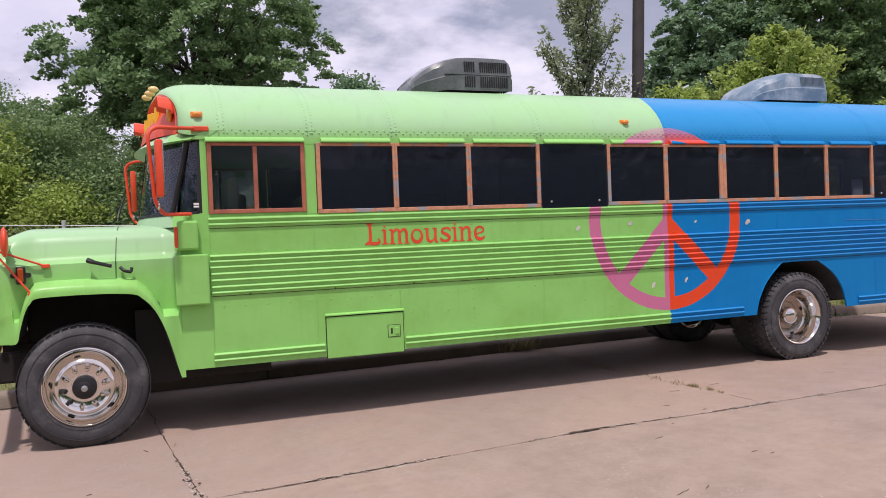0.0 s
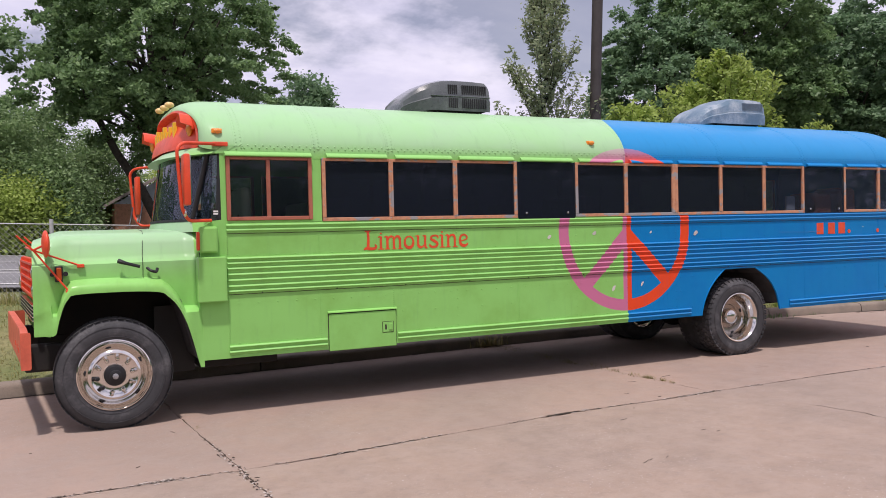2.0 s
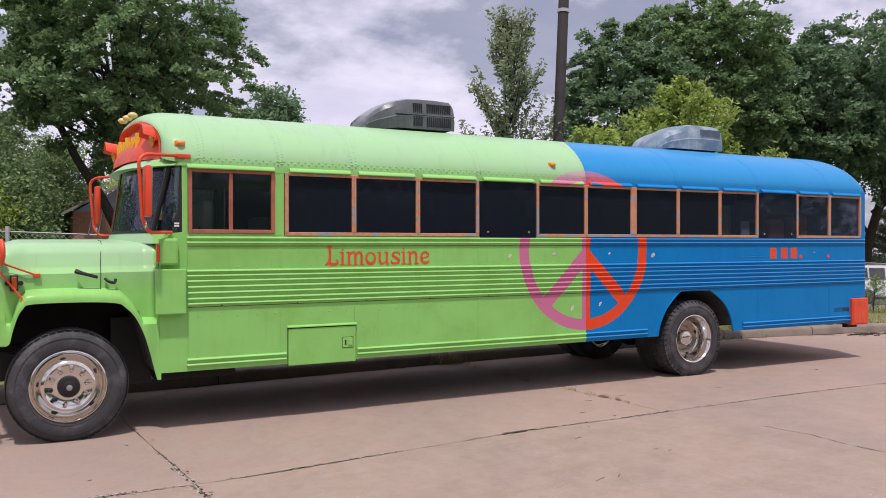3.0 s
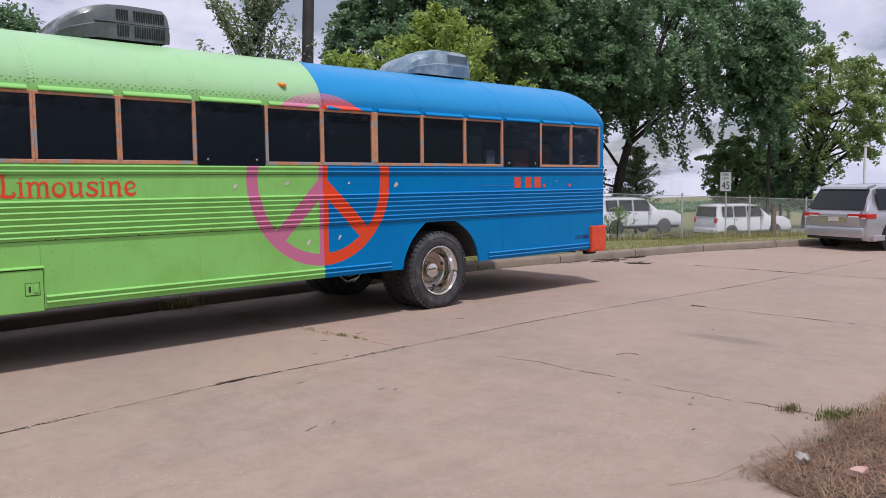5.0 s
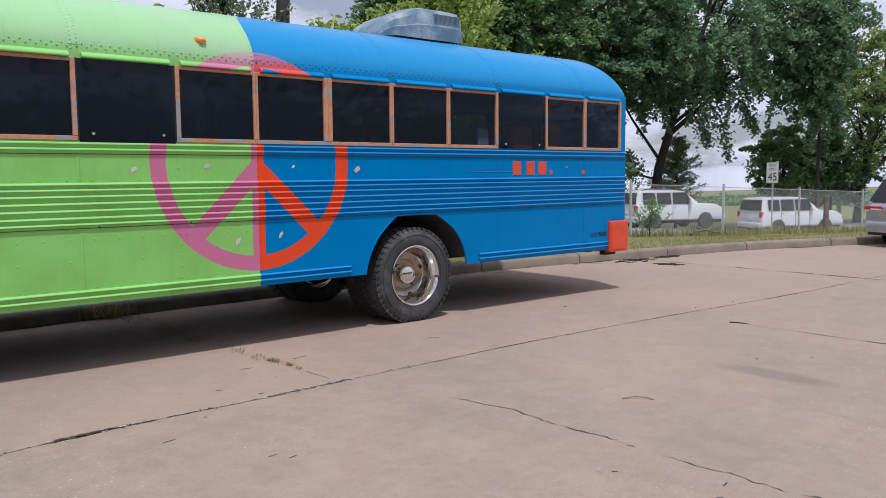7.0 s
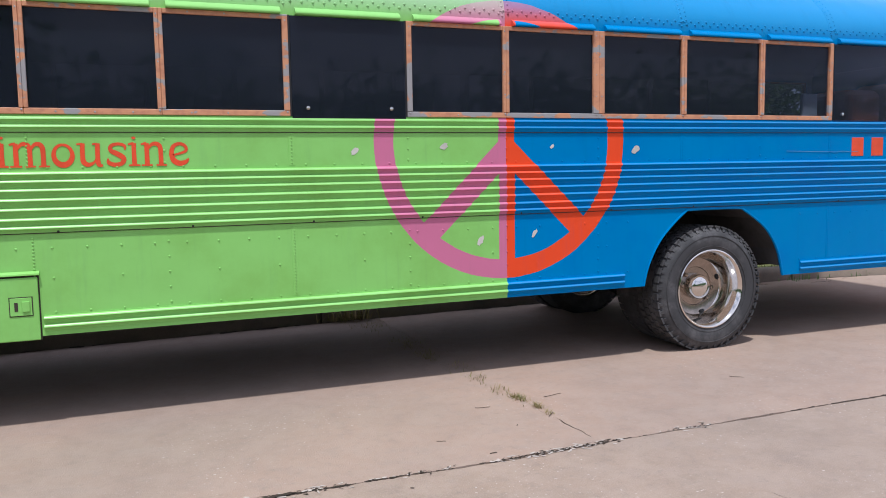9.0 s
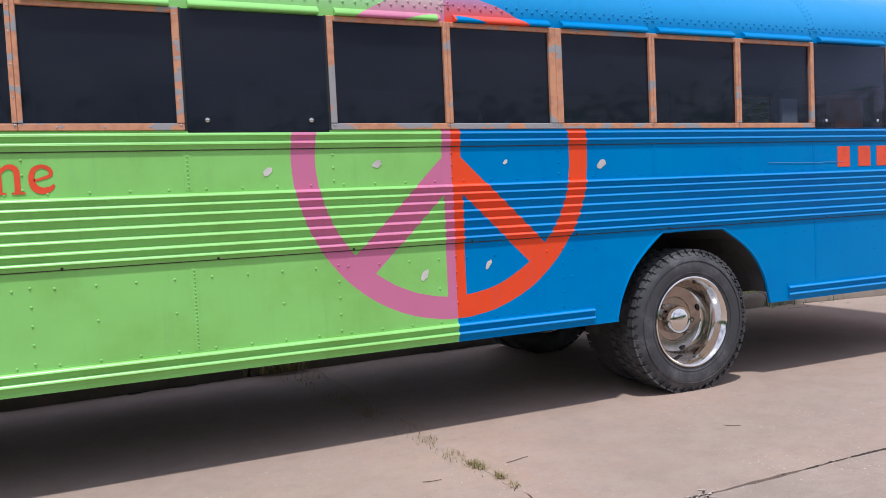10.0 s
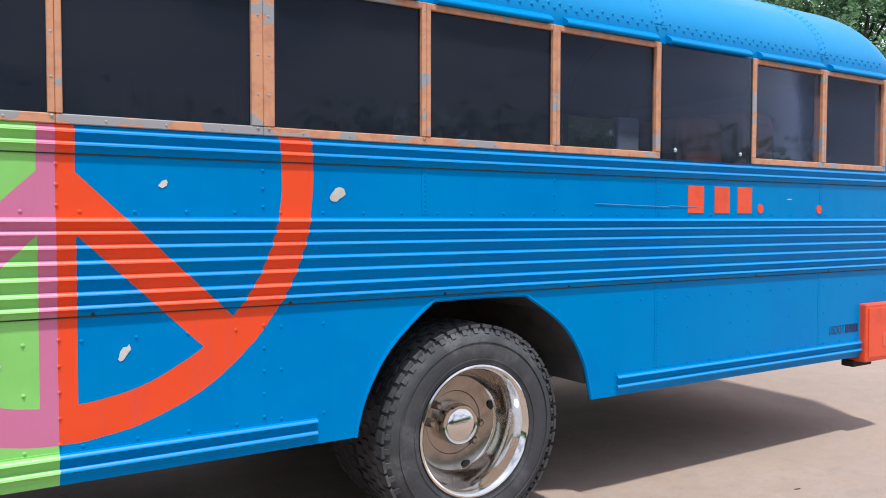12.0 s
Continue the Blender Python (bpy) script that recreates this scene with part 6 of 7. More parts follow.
def tree(label, at, height, crown, radius, mat, seed, clumps=200, per=110, size=0.2, spread=0.62, lean=(0, 0), trunk=0.3, category="tree", name="tree", group="", hollow=0.45, limbs=14, droop=0.15, flat=1.0, extra=(), squash=0.6, hang=0, spray=0.0, sag=0.45, boughs=()):
    """A tapered trunk with limbs, and a crown of leaves gathered in clumps. crown: height of the crown's middle; radius: across and up."""
    rng = np.random.default_rng(seed)
    z0 = land(at[0], at[1]) if at[1] > kerb_y(at[0]) else 0.0
    t = thing(name, label, category, (at[0], at[1], z0), group)
    rx, rz = radius
    crown += 0.75 * smoothstep(24, 30, at[0])
    top = Vector((lean[0], lean[1], crown))
    bm = bmesh.new()
    mid = [Vector((0, 0, -0.2)), Vector((lean[0] * 0.15, lean[1] * 0.15, crown * 0.3)), Vector((lean[0] * 0.5, lean[1] * 0.5, crown * 0.62)), top, Vector((lean[0] * 1.1, lean[1] * 1.1, crown + rz * 0.75))]
    tube(bm, mid, trunk, 10, trunk * 0.12)
    d = rng.normal(size=(clumps, 3))
    d /= np.linalg.norm(d, axis=1, keepdims=True)
    rad = hollow + (1 - hollow) * rng.uniform(0, 1, size=clumps) ** 0.6
    lump = np.array([1 + 0.42 * noise.noise((v[0] * 1.9 + seed, v[1] * 1.9, v[2] * 1.9)) for v in d])
    c = d * (rad * lump)[:, None] * np.array([rx, rx * flat, rz]) + np.array(top)
    if hang:
        drops = []
        for k in range(hang):
            a, r = rng.uniform(0, math.tau), rng.uniform(0.45, 0.98)
            z = crown - rz * math.sqrt(1 - r * r) * 0.9
            for m in range(7):
                drops.append((lean[0] + rx * r * math.cos(a) + 0.12 * m, lean[1] + rx * r * math.sin(a), z - 0.38 * m))
        drops = np.array(drops)
    for k in range(limbs):
        q = Vector(c[k]) * 0.92 + top * 0.08
        s = mid[1].lerp(top, rng.uniform(0.25, 0.95))
        m = s.lerp(q, 0.5) + Vector((0, 0, -abs(q.z - s.z) * 0.10 + 0.12 * rx * rng.uniform(-0.3, 0.5)))
        tube(bm, [s, s.lerp(m, 0.6), m.lerp(q, 0.4), q], trunk * rng.uniform(0.28, 0.42), 6, 0.015)
    for path, r in extra:
        tube(bm, path, r, 8, r * 0.35)
    hung = []
    for path in boughs:
        tube(bm, path, 0.09, 6, 0.012)
        way = np.array(path, float)
        for k in range(520):
            u = rng.uniform(0.25, 1) ** 0.8 * (len(way) - 1)
            i = min(int(u), len(way) - 2)
            hung.append(way[i] + (way[i + 1] - way[i]) * (u - i) + rng.normal(size=3) * (0.62 - 0.42 * u / (len(way) - 1)) * np.array([1, 1, 0.8]) + np.array([0, 0, -rng.uniform(0, 0.5)]))
    part("trunk", bm, BARK, t, smooth=60)
    counts = rng.integers(int(per * 0.5), int(per * 1.5), size=clumps)
    rep = np.repeat(c, counts, axis=0)
    own = np.repeat(rng.uniform(0.6, 1.25, size=(clumps, 1)), counts, axis=0)
    pts = rep + rng.normal(size=rep.shape) * spread * own * np.array([1, 1, squash])
    if spray:
        # leaves strung along shoots that reach out of the crown and bow down at the tips
        way = d * np.array([1, 1, 0.55]) + rng.normal(size=d.shape) * 0.45
        way /= np.linalg.norm(way, axis=1, keepdims=True)
        way = np.repeat(way * rng.uniform(0.6, 1.35, size=(clumps, 1)) * spray, counts, axis=0)
        u = rng.uniform(0, 1, size=(len(rep), 1))
        wide = spread * own * (1.05 - 0.7 * u) * 0.62
        pts = rep + way * (u - 0.3) + np.linalg.norm(way, axis=1, keepdims=True) * u * u * np.array([0, 0, -sag]) + rng.normal(size=rep.shape) * wide * np.array([1, 1, squash])
    if hang:
        few = np.repeat(drops, 34, axis=0)
        pts = np.concatenate([pts, few + rng.normal(size=few.shape) * np.array([0.26, 0.26, 0.2])])
    if hung:
        pts = np.concatenate([pts, np.array(hung)])
    leaf_mesh("crown", pts, size, mat, t, rng, droop)
    return t


def polar(az, d):
    """A place by bearing from +y and distance, seen from where the walk begins."""
    return (-0.45 + d * math.sin(radians(az)), -7.7 + d * math.cos(radians(az)))


tree("large leafy tree beyond the road", (4.1, 29.0), 14, 8.7, (5.5, 4.9), LEAF_MID, 11, 620, 190, 0.105, 0.38, (-0.4, 0), 0.30, limbs=30, hollow=0.3, squash=0.5, extra=[([(0, 0, 0.6), (-0.9, 0.2, 2.6), (-1.9, 0.3, 4.3), (-2.9, 0.2, 6.4), (-3.4, 0, 8.2)], 0.24)], spray=1.1, sag=0.3)
tree("leafy tree standing behind the shrubs", (-2.6, 36.0), 8, 5.0, (3.0, 2.3), LEAF_MID, 26, 150, 170, 0.11, 0.4, trunk=0.2, limbs=16, squash=0.5, spray=0.9)
tree("small tree standing far behind the bus", polar(16.3, 55), 11, 9.3, (2.2, 2.3), LEAF_DARK, 12, 70, 120, 0.17, 0.45, trunk=0.2)


def shoot_tree(label, at, height, reach, shoots, per, size, mat, seed, stem=0.05, start=0.12, up=1.5, droop=0.2, name="tree"):
    """A young tree of ascending shoots with leaves set along them."""
    rng = np.random.default_rng(seed)
    t = thing(name, label, name, (at[0], at[1], land(at[0], at[1])))
    bm = bmesh.new()
    tube(bm, [(0, 0, -0.2), (0.05, 0, height * 0.5), (0.12, 0, height)], stem, 8, 0.008)
    pts = []
    for k in range(shoots):
        f = start + (0.97 - start) * (k / shoots) ** 0.9
        a = rng.uniform(0, math.tau)
        L = reach * (1.0 - f) ** 0.7 * rng.uniform(0.6, 1.2) + 0.12
        base = Vector((0.12 * f, 0, height * f))
        tip = base + Vector((math.cos(a) * L, math.sin(a) * L, L * up * rng.uniform(0.5, 1.1)))
        mid = base.lerp(tip, 0.5) + Vector((math.cos(a), math.sin(a), 0)) * L * 0.12
        tube(bm, [base, mid, tip], stem * 0.3, 5, 0.004)
        n = int(per * (0.4 + L / reach))
        u = rng.uniform(0.12, 1.06, n)
        q = np.array(base)[None] * ((1 - u) ** 2)[:, None] + np.array(mid)[None] * (2 * u * (1 - u))[:, None] + np.array(tip)[None] * (u * u)[:, None]
        pts.append(q + rng.normal(size=(n, 3)) * (size * 0.9) * np.array([1, 1, 0.8]))
    n = int(per * 1.2)
    u = rng.uniform(0.5, 1.03, n)
    pts.append(np.stack([0.12 * u, 0 * u, height * u], 1) + rng.normal(size=(n, 3)) * size * 0.8)
    part("trunk" if name == "tree" else "stalk", bm, BARK, t, smooth=60)
    leaf_mesh("crown" if name == "tree" else "leaves", np.concatenate(pts), size, mat, t, rng, droop, 0.4)


shoot_tree("thin young tree with sparse greyish leaves", (7.55, 4.8), 5.5, 1.05, 84, 105, 0.052, LEAF_GREY, 13, 0.04, 0.33, 1.7)
shoot_tree("bright yellow-green feathery young tree", (11.5, 4.5), 4.6, 2.1, 150, 190, 0.062, LEAF_LIGHT, 14, 0.06, 0.16, 0.9, 0.3)
shoot_tree("bright yellow-green feathery young tree", (9.3, 4.6), 3.6, 1.1, 66, 120, 0.06, LEAF_LIGHT, 15, 0.04, 0.2, 1.0, 0.3)
tree("tall dark broadleaf tree beyond the road", polar(40.9, 48), 15, 10.0, (3.7, 4.9), LEAF_DARK, 16, 380, 170, 0.14, 0.42, trunk=0.35, limbs=22, squash=0.5, spray=1.2)
tree("tall dark broadleaf tree beyond the road", polar(46.3, 51), 16, 12.3, (4.8, 5.2), LEAF_MID, 17, 460, 170, 0.14, 0.44, trunk=0.4, limbs=24, squash=0.5, spray=1.3)
tree("tall dark broadleaf tree beyond the road", polar(52.0, 58), 15, 12.0, (5.5, 5.2), LEAF_DARK, 18, 470, 160, 0.15, 0.48, trunk=0.4, squash=0.5, spray=1.4)
tree("very large spreading elm with drooping branches", polar(55.4, 61), 18, 13.7, (8.4, 5.4), LEAF_DARK, 19, 620, 130, 0.15, 0.42, (2.2, -2.9), 0.40, droop=0.3, limbs=22, squash=0.8, hollow=0.4, hang=5, extra=[([(0.5, -0.6, 6.2), (2.0, -2.8, 8.6), (3.6, -5.2, 11.0)], 0.2), ([(0.3, -0.4, 5.0), (-0.7, 1.0, 7.6), (-1.5, 2.4, 10.5)], 0.12)], spray=2.0, sag=0.6, boughs=[[(0.7, -1.0, 8.8), (1.8, -2.6, 9.4), (2.6, -3.7, 7.6), (2.95, -4.2, 5.1)], [(0.8, -1.1, 8.8), (1.5, -2.2, 8.6), (1.95, -2.8, 7.4), (2.1, -3.0, 6.0)], [(1.2, -1.6, 9.0), (2.6, -3.7, 9.6), (3.5, -5.0, 8.4), (3.8, -5.5, 6.9)], [(0.1, -0.1, 3.6), (-0.5, 0.7, 3.9), (-0.75, 1.05, 4.5), (-0.9, 1.25, 5.6)]])
tree("large drooping dark elm beyond the road", (55.4, 18.0), 14, 10.8, (1.9, 4.8), LEAF_DARK, 20, 190, 110, 0.15, 0.42, trunk=0.14, droop=0.3, squash=0.8, spray=1.2, sag=0.6)
tree("tall open-crowned light green tree", (63.6, 18.8), 13, 8.4, (4.7, 4.8), LEAF_PALE, 21, 250, 105, 0.15, 0.5, (0.7, -1.2), 0.36, limbs=34, hollow=0.5, extra=[([(0, 0, 2.8), (0.8, -1.4, 4.6), (1.9, -3.2, 6.5), (2.4, -4.2, 8.4)], 0.2), ([(0, 0, 3.0), (-0.8, 1.3, 5.4), (-1.4, 2.1, 8.2)], 0.2)], spray=1.5)
tree("low dark leafy tree below an open-crowned one", (62.8, 20.4), 6, 3.1, (2.3, 2.4), LEAF_DARK, 27, 130, 120, 0.16, 0.45, trunk=0.15, spray=0.9)
tree("low round tree at the roadside", (59.7, 22.5), 6, 3.8, (2.35, 2.6), SHRUB, 22, 150, 120, 0.15, 0.42, trunk=0.2, spray=0.8)
shoot_tree("small feathery cone-shaped tree beyond the road", (52.5, 26.7), 6.6, 2.6, 110, 100, 0.11, LEAF_GREY, 23, 0.13, 0.2, 0.45, 0.3)
shoot_tree("tall leafy green weed growing by the fence", (18.2, 4.85), 0.85, 0.32, 22, 16, 0.045, SHRUB, 28, 0.012, 0.08, 1.0, 0.3, "weed")
tree("leafy undergrowth below the tall trees", polar(43, 50), 5, 2.6, (5.0, 2.4), LEAF_DARK, 24, 110, 110, 0.22, 0.7, trunk=0.1, category="shrub", name="shrub", group="roadside shrubs", hollow=0.2)
tree("leafy undergrowth below the tall trees", polar(49, 55), 5, 2.6, (4.5, 2.4), LEAF_DARK, 25, 110, 110, 0.22, 0.7, trunk=0.1, category="shrub", name="shrub", group="roadside shrubs", hollow=0.2)
for k, (bx, by, h, r, mat) in enumerate([(-17, 31, 8.5, 4.6, SHRUB), (-11.5, 33, 7.0, 4.2, LEAF_DARK), (-8.5, 30.5, 5.6, 3.6, SHRUB), (-4.3, 25.8, 5.0, 2.3, LEAF_LIGHT), (-5.5, 36.5, 9.0, 4.2, SHRUB), (-2.1, 26.8, 5.8, 2.3, SHRUB), (-1.3, 34.0, 6.0, 2.2, SHRUB), (-0.3, 25.4, 4.0, 1.2, SHRUB), (-1.4, 24.6, 2.7, 1.1, LEAF_LIGHT), (1.9, 39.5, 6.6, 2.2, SHRUB), (8.6, 48.0, 7.5, 4.0, LEAF_LIGHT), (-12.8, 29.6, 3.6, 2.8, LEAF_LIGHT), (9.5, 31.0, 4.2, 3.0, LEAF_DARK), (12.5, 35.5, 5.0, 3.4, SHRUB), (-23, 30, 9.0, 5, LEAF_DARK)]):
    tree("dense leafy shrub beyond the road", (bx, by), h, h * 0.46, (r, h * 0.48), mat, 40 + k, 150, 230, 0.074, 0.40, trunk=0.1, category="shrub", name="shrub", group="roadside shrubs", hollow=0.25, limbs=8)
for k, (bx, by, h, r) in enumerate([(-16, -30, 10, 4.0), (-5, -34, 11, 4.5)]):
    tree("leafy tree at the far side of the yard", (bx, by), h, h * 0.6, (r, h * 0.4), LEAF_MID, 70 + k, 110, 70, 0.36, 1.0, trunk=0.3, group="trees behind the yard")


def far_woods():
    rng = np.random.default_rng(5)
    pts = []
    for k in range(520):
        a = rng.uniform(radians(-30), radians(100))
        r = rng.uniform(120, 230)
        x, y = r * math.sin(a), r * math.cos(a)
        east = smoothstep(radians(30), radians(48), a)
        h = rng.uniform(3.0, 6.0)
        z = land(x, y)
        h *= 1 - rng.uniform(0.72, 0.92) * east
        pts.append(np.array((x, y, z + h * 0.45)) + rng.normal(size=(260, 3)) * np.array((3.2, 3.2, h * 0.3 * (1 - 0.3 * east))))
    ob = leaf_mesh("far_woods", np.concatenate(pts), 0.5, LEAF_DARK, None, rng)
    tagged(ob, "distant dark green line of woods", "woods", kind="stuff")
    # trees that close the yard on the camera's side
    pts = []
    for k in range(170):
        a = rng.uniform(radians(118), radians(322))
        r = rng.uniform(44, 56)
        h = rng.uniform(5.0, 9.0)
        pts.append(np.array((r * math.sin(a) + 5, r * math.cos(a) - 2, h * 0.5 - 0.2)) + rng.normal(size=(700, 3)) * np.array((2.2, 2.2, h * 0.24)))
    ob = leaf_mesh("yard_woods", np.concatenate(pts), 0.33, LEAF_DARK, None, rng)
    tagged(ob, "dark green belt of trees round the yard", "woods", kind="stuff")


far_woods()


# ---- grass and weeds ----
def blades(name, pts, height, mat, seed, label, width=0.006, lay=0.5, category="grass", low=0.1):
    rng = np.random.default_rng(seed)
    p = np.array(pts, float)
    n = len(p)
    a = rng.uniform(0, math.tau, n)
    h = height * rng.uniform(0.4, 1.25, n)
    lean = rng.uniform(low, lay, n) * h
    d = np.stack([np.cos(a), np.sin(a), np.zeros(n)], 1)
    s = np.stack([-np.sin(a), np.cos(a), np.zeros(n)], 1) * width
    tip = p + d * lean[:, None] + np.array([0, 0, 1]) * np.sqrt(np.maximum(h**2 - lean**2, 0.02 * h**2))[:, None]
    mid = p + d * lean[:, None] * 0.35 + np.array([0, 0, 1]) * (tip[:, 2:3] - p[:, 2:3]) * 0.6
    v = np.stack([p - s, p + s, mid + s * 0.7, tip, mid - s * 0.7], 1).reshape(-1, 3)
    me = bpy.data.meshes.new(name)
    me.vertices.add(n * 5)
    me.vertices.foreach_set("co", v.astype(np.float32).ravel())
    me.loops.add(n * 7)
    order = np.arange(n)[:, None] * 5 + np.array([0, 1, 2, 4, 4, 2, 3])[None]
    me.loops.foreach_set("vertex_index", order.astype(np.int32).ravel())
    me.polygons.add(n * 2)
    me.polygons.foreach_set("loop_start", (np.arange(n)[:, None] * 7 + np.array([0, 4])[None]).astype(np.int32).ravel())
    me.update(calc_edges=True)
    return tagged(finish(name, me, mat), label, category, kind="stuff")


def verge():
    rng = np.random.default_rng(8)
    pts = []
    for _ in range(60000):
        x = rng.uniform(-7, 34)
        if 0.6 < x < 9.5 and rng.uniform() < 0.85:
            continue
        k = kerb_y(x) + 0.24
        y = k + rng.uniform(0, 1) ** 1.3 * max(fence_y(x) + 1.2 - k, 1.5)
        pts.append((x, y, land(x, y) - 0.03))
    blades("verge_grass", pts, 0.06, BLADE, 9, "mown patchy grass between kerb and fence", 0.007, 0.95)
    pts = []
    for _ in range(5200):
        x = rng.uniform(-7, 34)
        y = fence_y(x) + rng.normal() * 0.16
        pts.append((x, y, land(x, y) - 0.03))
    blades("fence_weeds", pts, 0.24, BLADE, 10, "taller weeds along the foot of the fence", 0.012, 0.35)


verge()


def island_edge(x):
    """Edge of the overgrown strip on the camera's side of the yard."""
    return -5.45 - 2.5 * smoothstep(4.5, 3.55, x) + 0.09 * noise.noise((x * 2.0, 0, 0)) + 0.05 * noise.noise((x * 6.0, 3, 0))


def dry_strip():
    rng = np.random.default_rng(21)
    bm = bmesh.new()

    def f(u, v):
        x = 3.75 + 9.0 * u
        e = island_edge(x)
        y = e - 0.02 - v * 3.6
        return (x, y, 0.004 + 0.07 * smoothstep(0, 0.25, v) + 0.03 * noise.noise((x * 3, y * 3, 2)) * v)
    grid(bm, f, 60, 20)
    tagged(part("overgrown_strip", bm, surface("dry_litter_soil", (0.085, 0.055, 0.04), 0.95, vary=0.5, scale=9, relief=0.8), smooth=180), "bare dry soil strip beside the yard", "ground", kind="structure")
    pts = []
    for _ in range(46000):
        u, v = rng.uniform(0, 1), rng.uniform(0, 1) ** 1.4 * 0.6
        p = f(u * 0.6, v)
        pts.append((p[0], p[1] + rng.uniform(0, 0.16) ** 1.0 * (rng.uniform() < 0.35), p[2]))
    blades("dry_grass", pts, 0.10, STRAW, 22, "matted dry brown grass beside the yard", 0.0022, 0.999, low=0.93)
    pts = []
    for _ in range(900):
        p = f(rng.uniform(0, 0.6), rng.uniform(0, 1) ** 1.5 * 0.5)
        pts.append((p[0], p[1], p[2] + 0.01))
    blades("standing_stalks", pts, 0.14, STRAW, 24, "thin upright dry stalks in the matted grass", 0.0013, 0.8)
    pts, dry = [], []
    for cx, cy, r, n in ((5.86, -5.33, 0.16, 330), (5.80, -5.06, 0.07, 60), (6.02, -5.42, 0.16, 130), (6.5, -5.5, 0.2, 60), (5.24, -5.5, 0.05, 30), (7.2, -5.55, 0.3, 60)):
        for _ in range(n):
            a = rng.normal(size=2) * r * 0.5
            pts.append((cx + a[0], cy + a[1] * 0.6, 0.0))
    for _ in range(110):
        a = rng.normal(size=2) * 0.06
        dry.append((5.80 + a[0], -5.06 + a[1] * 0.7, 0.0))
    blades("dry_weeds", dry, 0.07, STRAW, 27, "small brown dry weed tuft in the crack", 0.002, 0.95, "weeds", 0.3)
    blades("green_weeds", pts, 0.052, WEED, 23, "low green weeds at the slab edge", 0.0042, 0.97, "weeds", 0.3)


dry_strip()


def joint_weeds():
    rng = np.random.default_rng(31)
    pts = []
    for cx, cy, r, n in ((5.36, -0.80, 0.03, 90), (5.335, -0.60, 0.06, 170), (5.31, -0.40, 0.10, 60), (5.30, -0.06, 0.10, 70), (5.30, 0.3, 0.2, 60), (5.22, 0.75, 0.12, 120), (5.24, 1.2, 0.25, 160), (5.2, 2.2, 0.3, 200), (5.02, 2.62, 0.16, 260), (5.36, -0.95, 0.05, 30), (0.62, -0.3, 0.05, 10)):
        for _ in range(n):
            a = rng.normal(size=2) * r
            pts.append((cx + a[0] * 0.28, cy + a[1] * 0.7, -0.01))
    blades("joint_weeds", pts, 0.055, DRYWEED, 32, "small dry weeds growing in the slab joint", 0.0024, 0.99, "weeds", 0.5)
    pts = []
    for cx, cy, n in ((11.9, 2.62, 50), (10.9, 2.66, 40)):
        for _ in range(n):
            a = rng.normal(size=2) * 0.12
            pts.append((cx + a[0] * 1.5, cy + a[1] * 0.5, 0.0))
    tuft = []
    for _ in range(130):
        a = rng.normal(size=2) * 0.05
        tuft.append((5.06 + a[0] * 2.2, 2.44 + a[1] * 0.5, 0.02))
    blades("kerb_tuft", tuft, 0.20, DRYWEED, 36, "straggly dry weed tuft at the foot of the kerb", 0.005, 0.9, "weeds", 0.3)
    blades("kerb_weeds", pts, 0.09, LEAF_MID, 33, "green weeds growing over the kerb", 0.006, 0.7, "weeds")


joint_weeds()


# litter, twigs
def scrap(x, y, L, a, seed, thick=0.0015):
    rnd = random.Random(seed)
    pts = []
    for k in range(5):
        t = (k / 4 - 0.5) * L
        pts.append((x + t * math.cos(a) + rnd.uniform(-0.2, 0.2) * L * 0.3, y + t * math.sin(a) + rnd.uniform(-0.2, 0.2) * L * 0.3, 0.004))
    tagged(part("twig", tube(bmesh.new(), pts, 0.0021 if L < 0.05 else thick, 5), SOIL), "small dark twig lying on the concrete", "twig", "scattered twigs")


for k, (x, y, L, a) in enumerate([(3.24, -3.07, 0.09, 0.5), (3.30, -3.05, 0.05, 0.6), (3.45, -3.05, 0.085, 0.7), (4.22, -2.60, 0.05, 0.1), (4.29, -2.69, 0.05, 0.2), (3.90, -1.99, 0.08, 0.3), (5.35, -0.98, 0.09, 0.8), (5.56, -0.62, 0.14, 0.25), (5.05, -0.68, 0.09, -0.2), (6.9, -0.75, 0.09, -0.7), (4.6, -1.15, 0.05, -0.4)]):
    scrap(x, y, L, a, 500 + k)
tagged(part("dark_clod", tube(bmesh.new(), [(9.53, -2.2, 0.0), (9.55, -2.24, 0.004), (9.58, -2.31, 0.003), (9.59, -2.38, 0.0)], 0.011, 7, 0.004), SOIL, smooth=60), "dark clod of dirt lying in the slab joint", "dirt")
rnd = random.Random(77)
for k in range(22):
    scrap(rnd.uniform(-1, 11), rnd.uniform(-5.0, -0.3), rnd.uniform(0.015, 0.05), rnd.uniform(0, 3.1), k)
bm = tube(bmesh.new(), [(3.99, -5.21, 0.006), (4.10, -5.30, 0.02), (4.22, -5.36, 0.03), (4.36, -5.42, 0.07)], 0.0016, 5)
tagged(part("twig", bm, STRAW), "long bent pale stalk lying on the concrete", "twig", "scattered twigs")
bm = tube(bmesh.new(), [(6.487, -3.176, 0.004), (6.56, -3.22, 0.012), (6.60, -3.28, 0.012), (6.616, -3.335, 0.004)], 0.0035, 5)
tagged(part("twig", bm, STRAW), "curved pale twig lying on the concrete", "twig", "scattered twigs")
bm = boxed(4.62, 4.735, -5.925, -5.855, 0.05, 0.095, bevel=0.01)
for v in bm.verts:
    v.co += Vector((1, 1, 1)) * noise.noise(v.co * 14) * 0.02
tagged(part("crushed_carton", bm, LITTER), "faded red and white crushed carton in dry grass", "litter")
bm = bmesh.new()
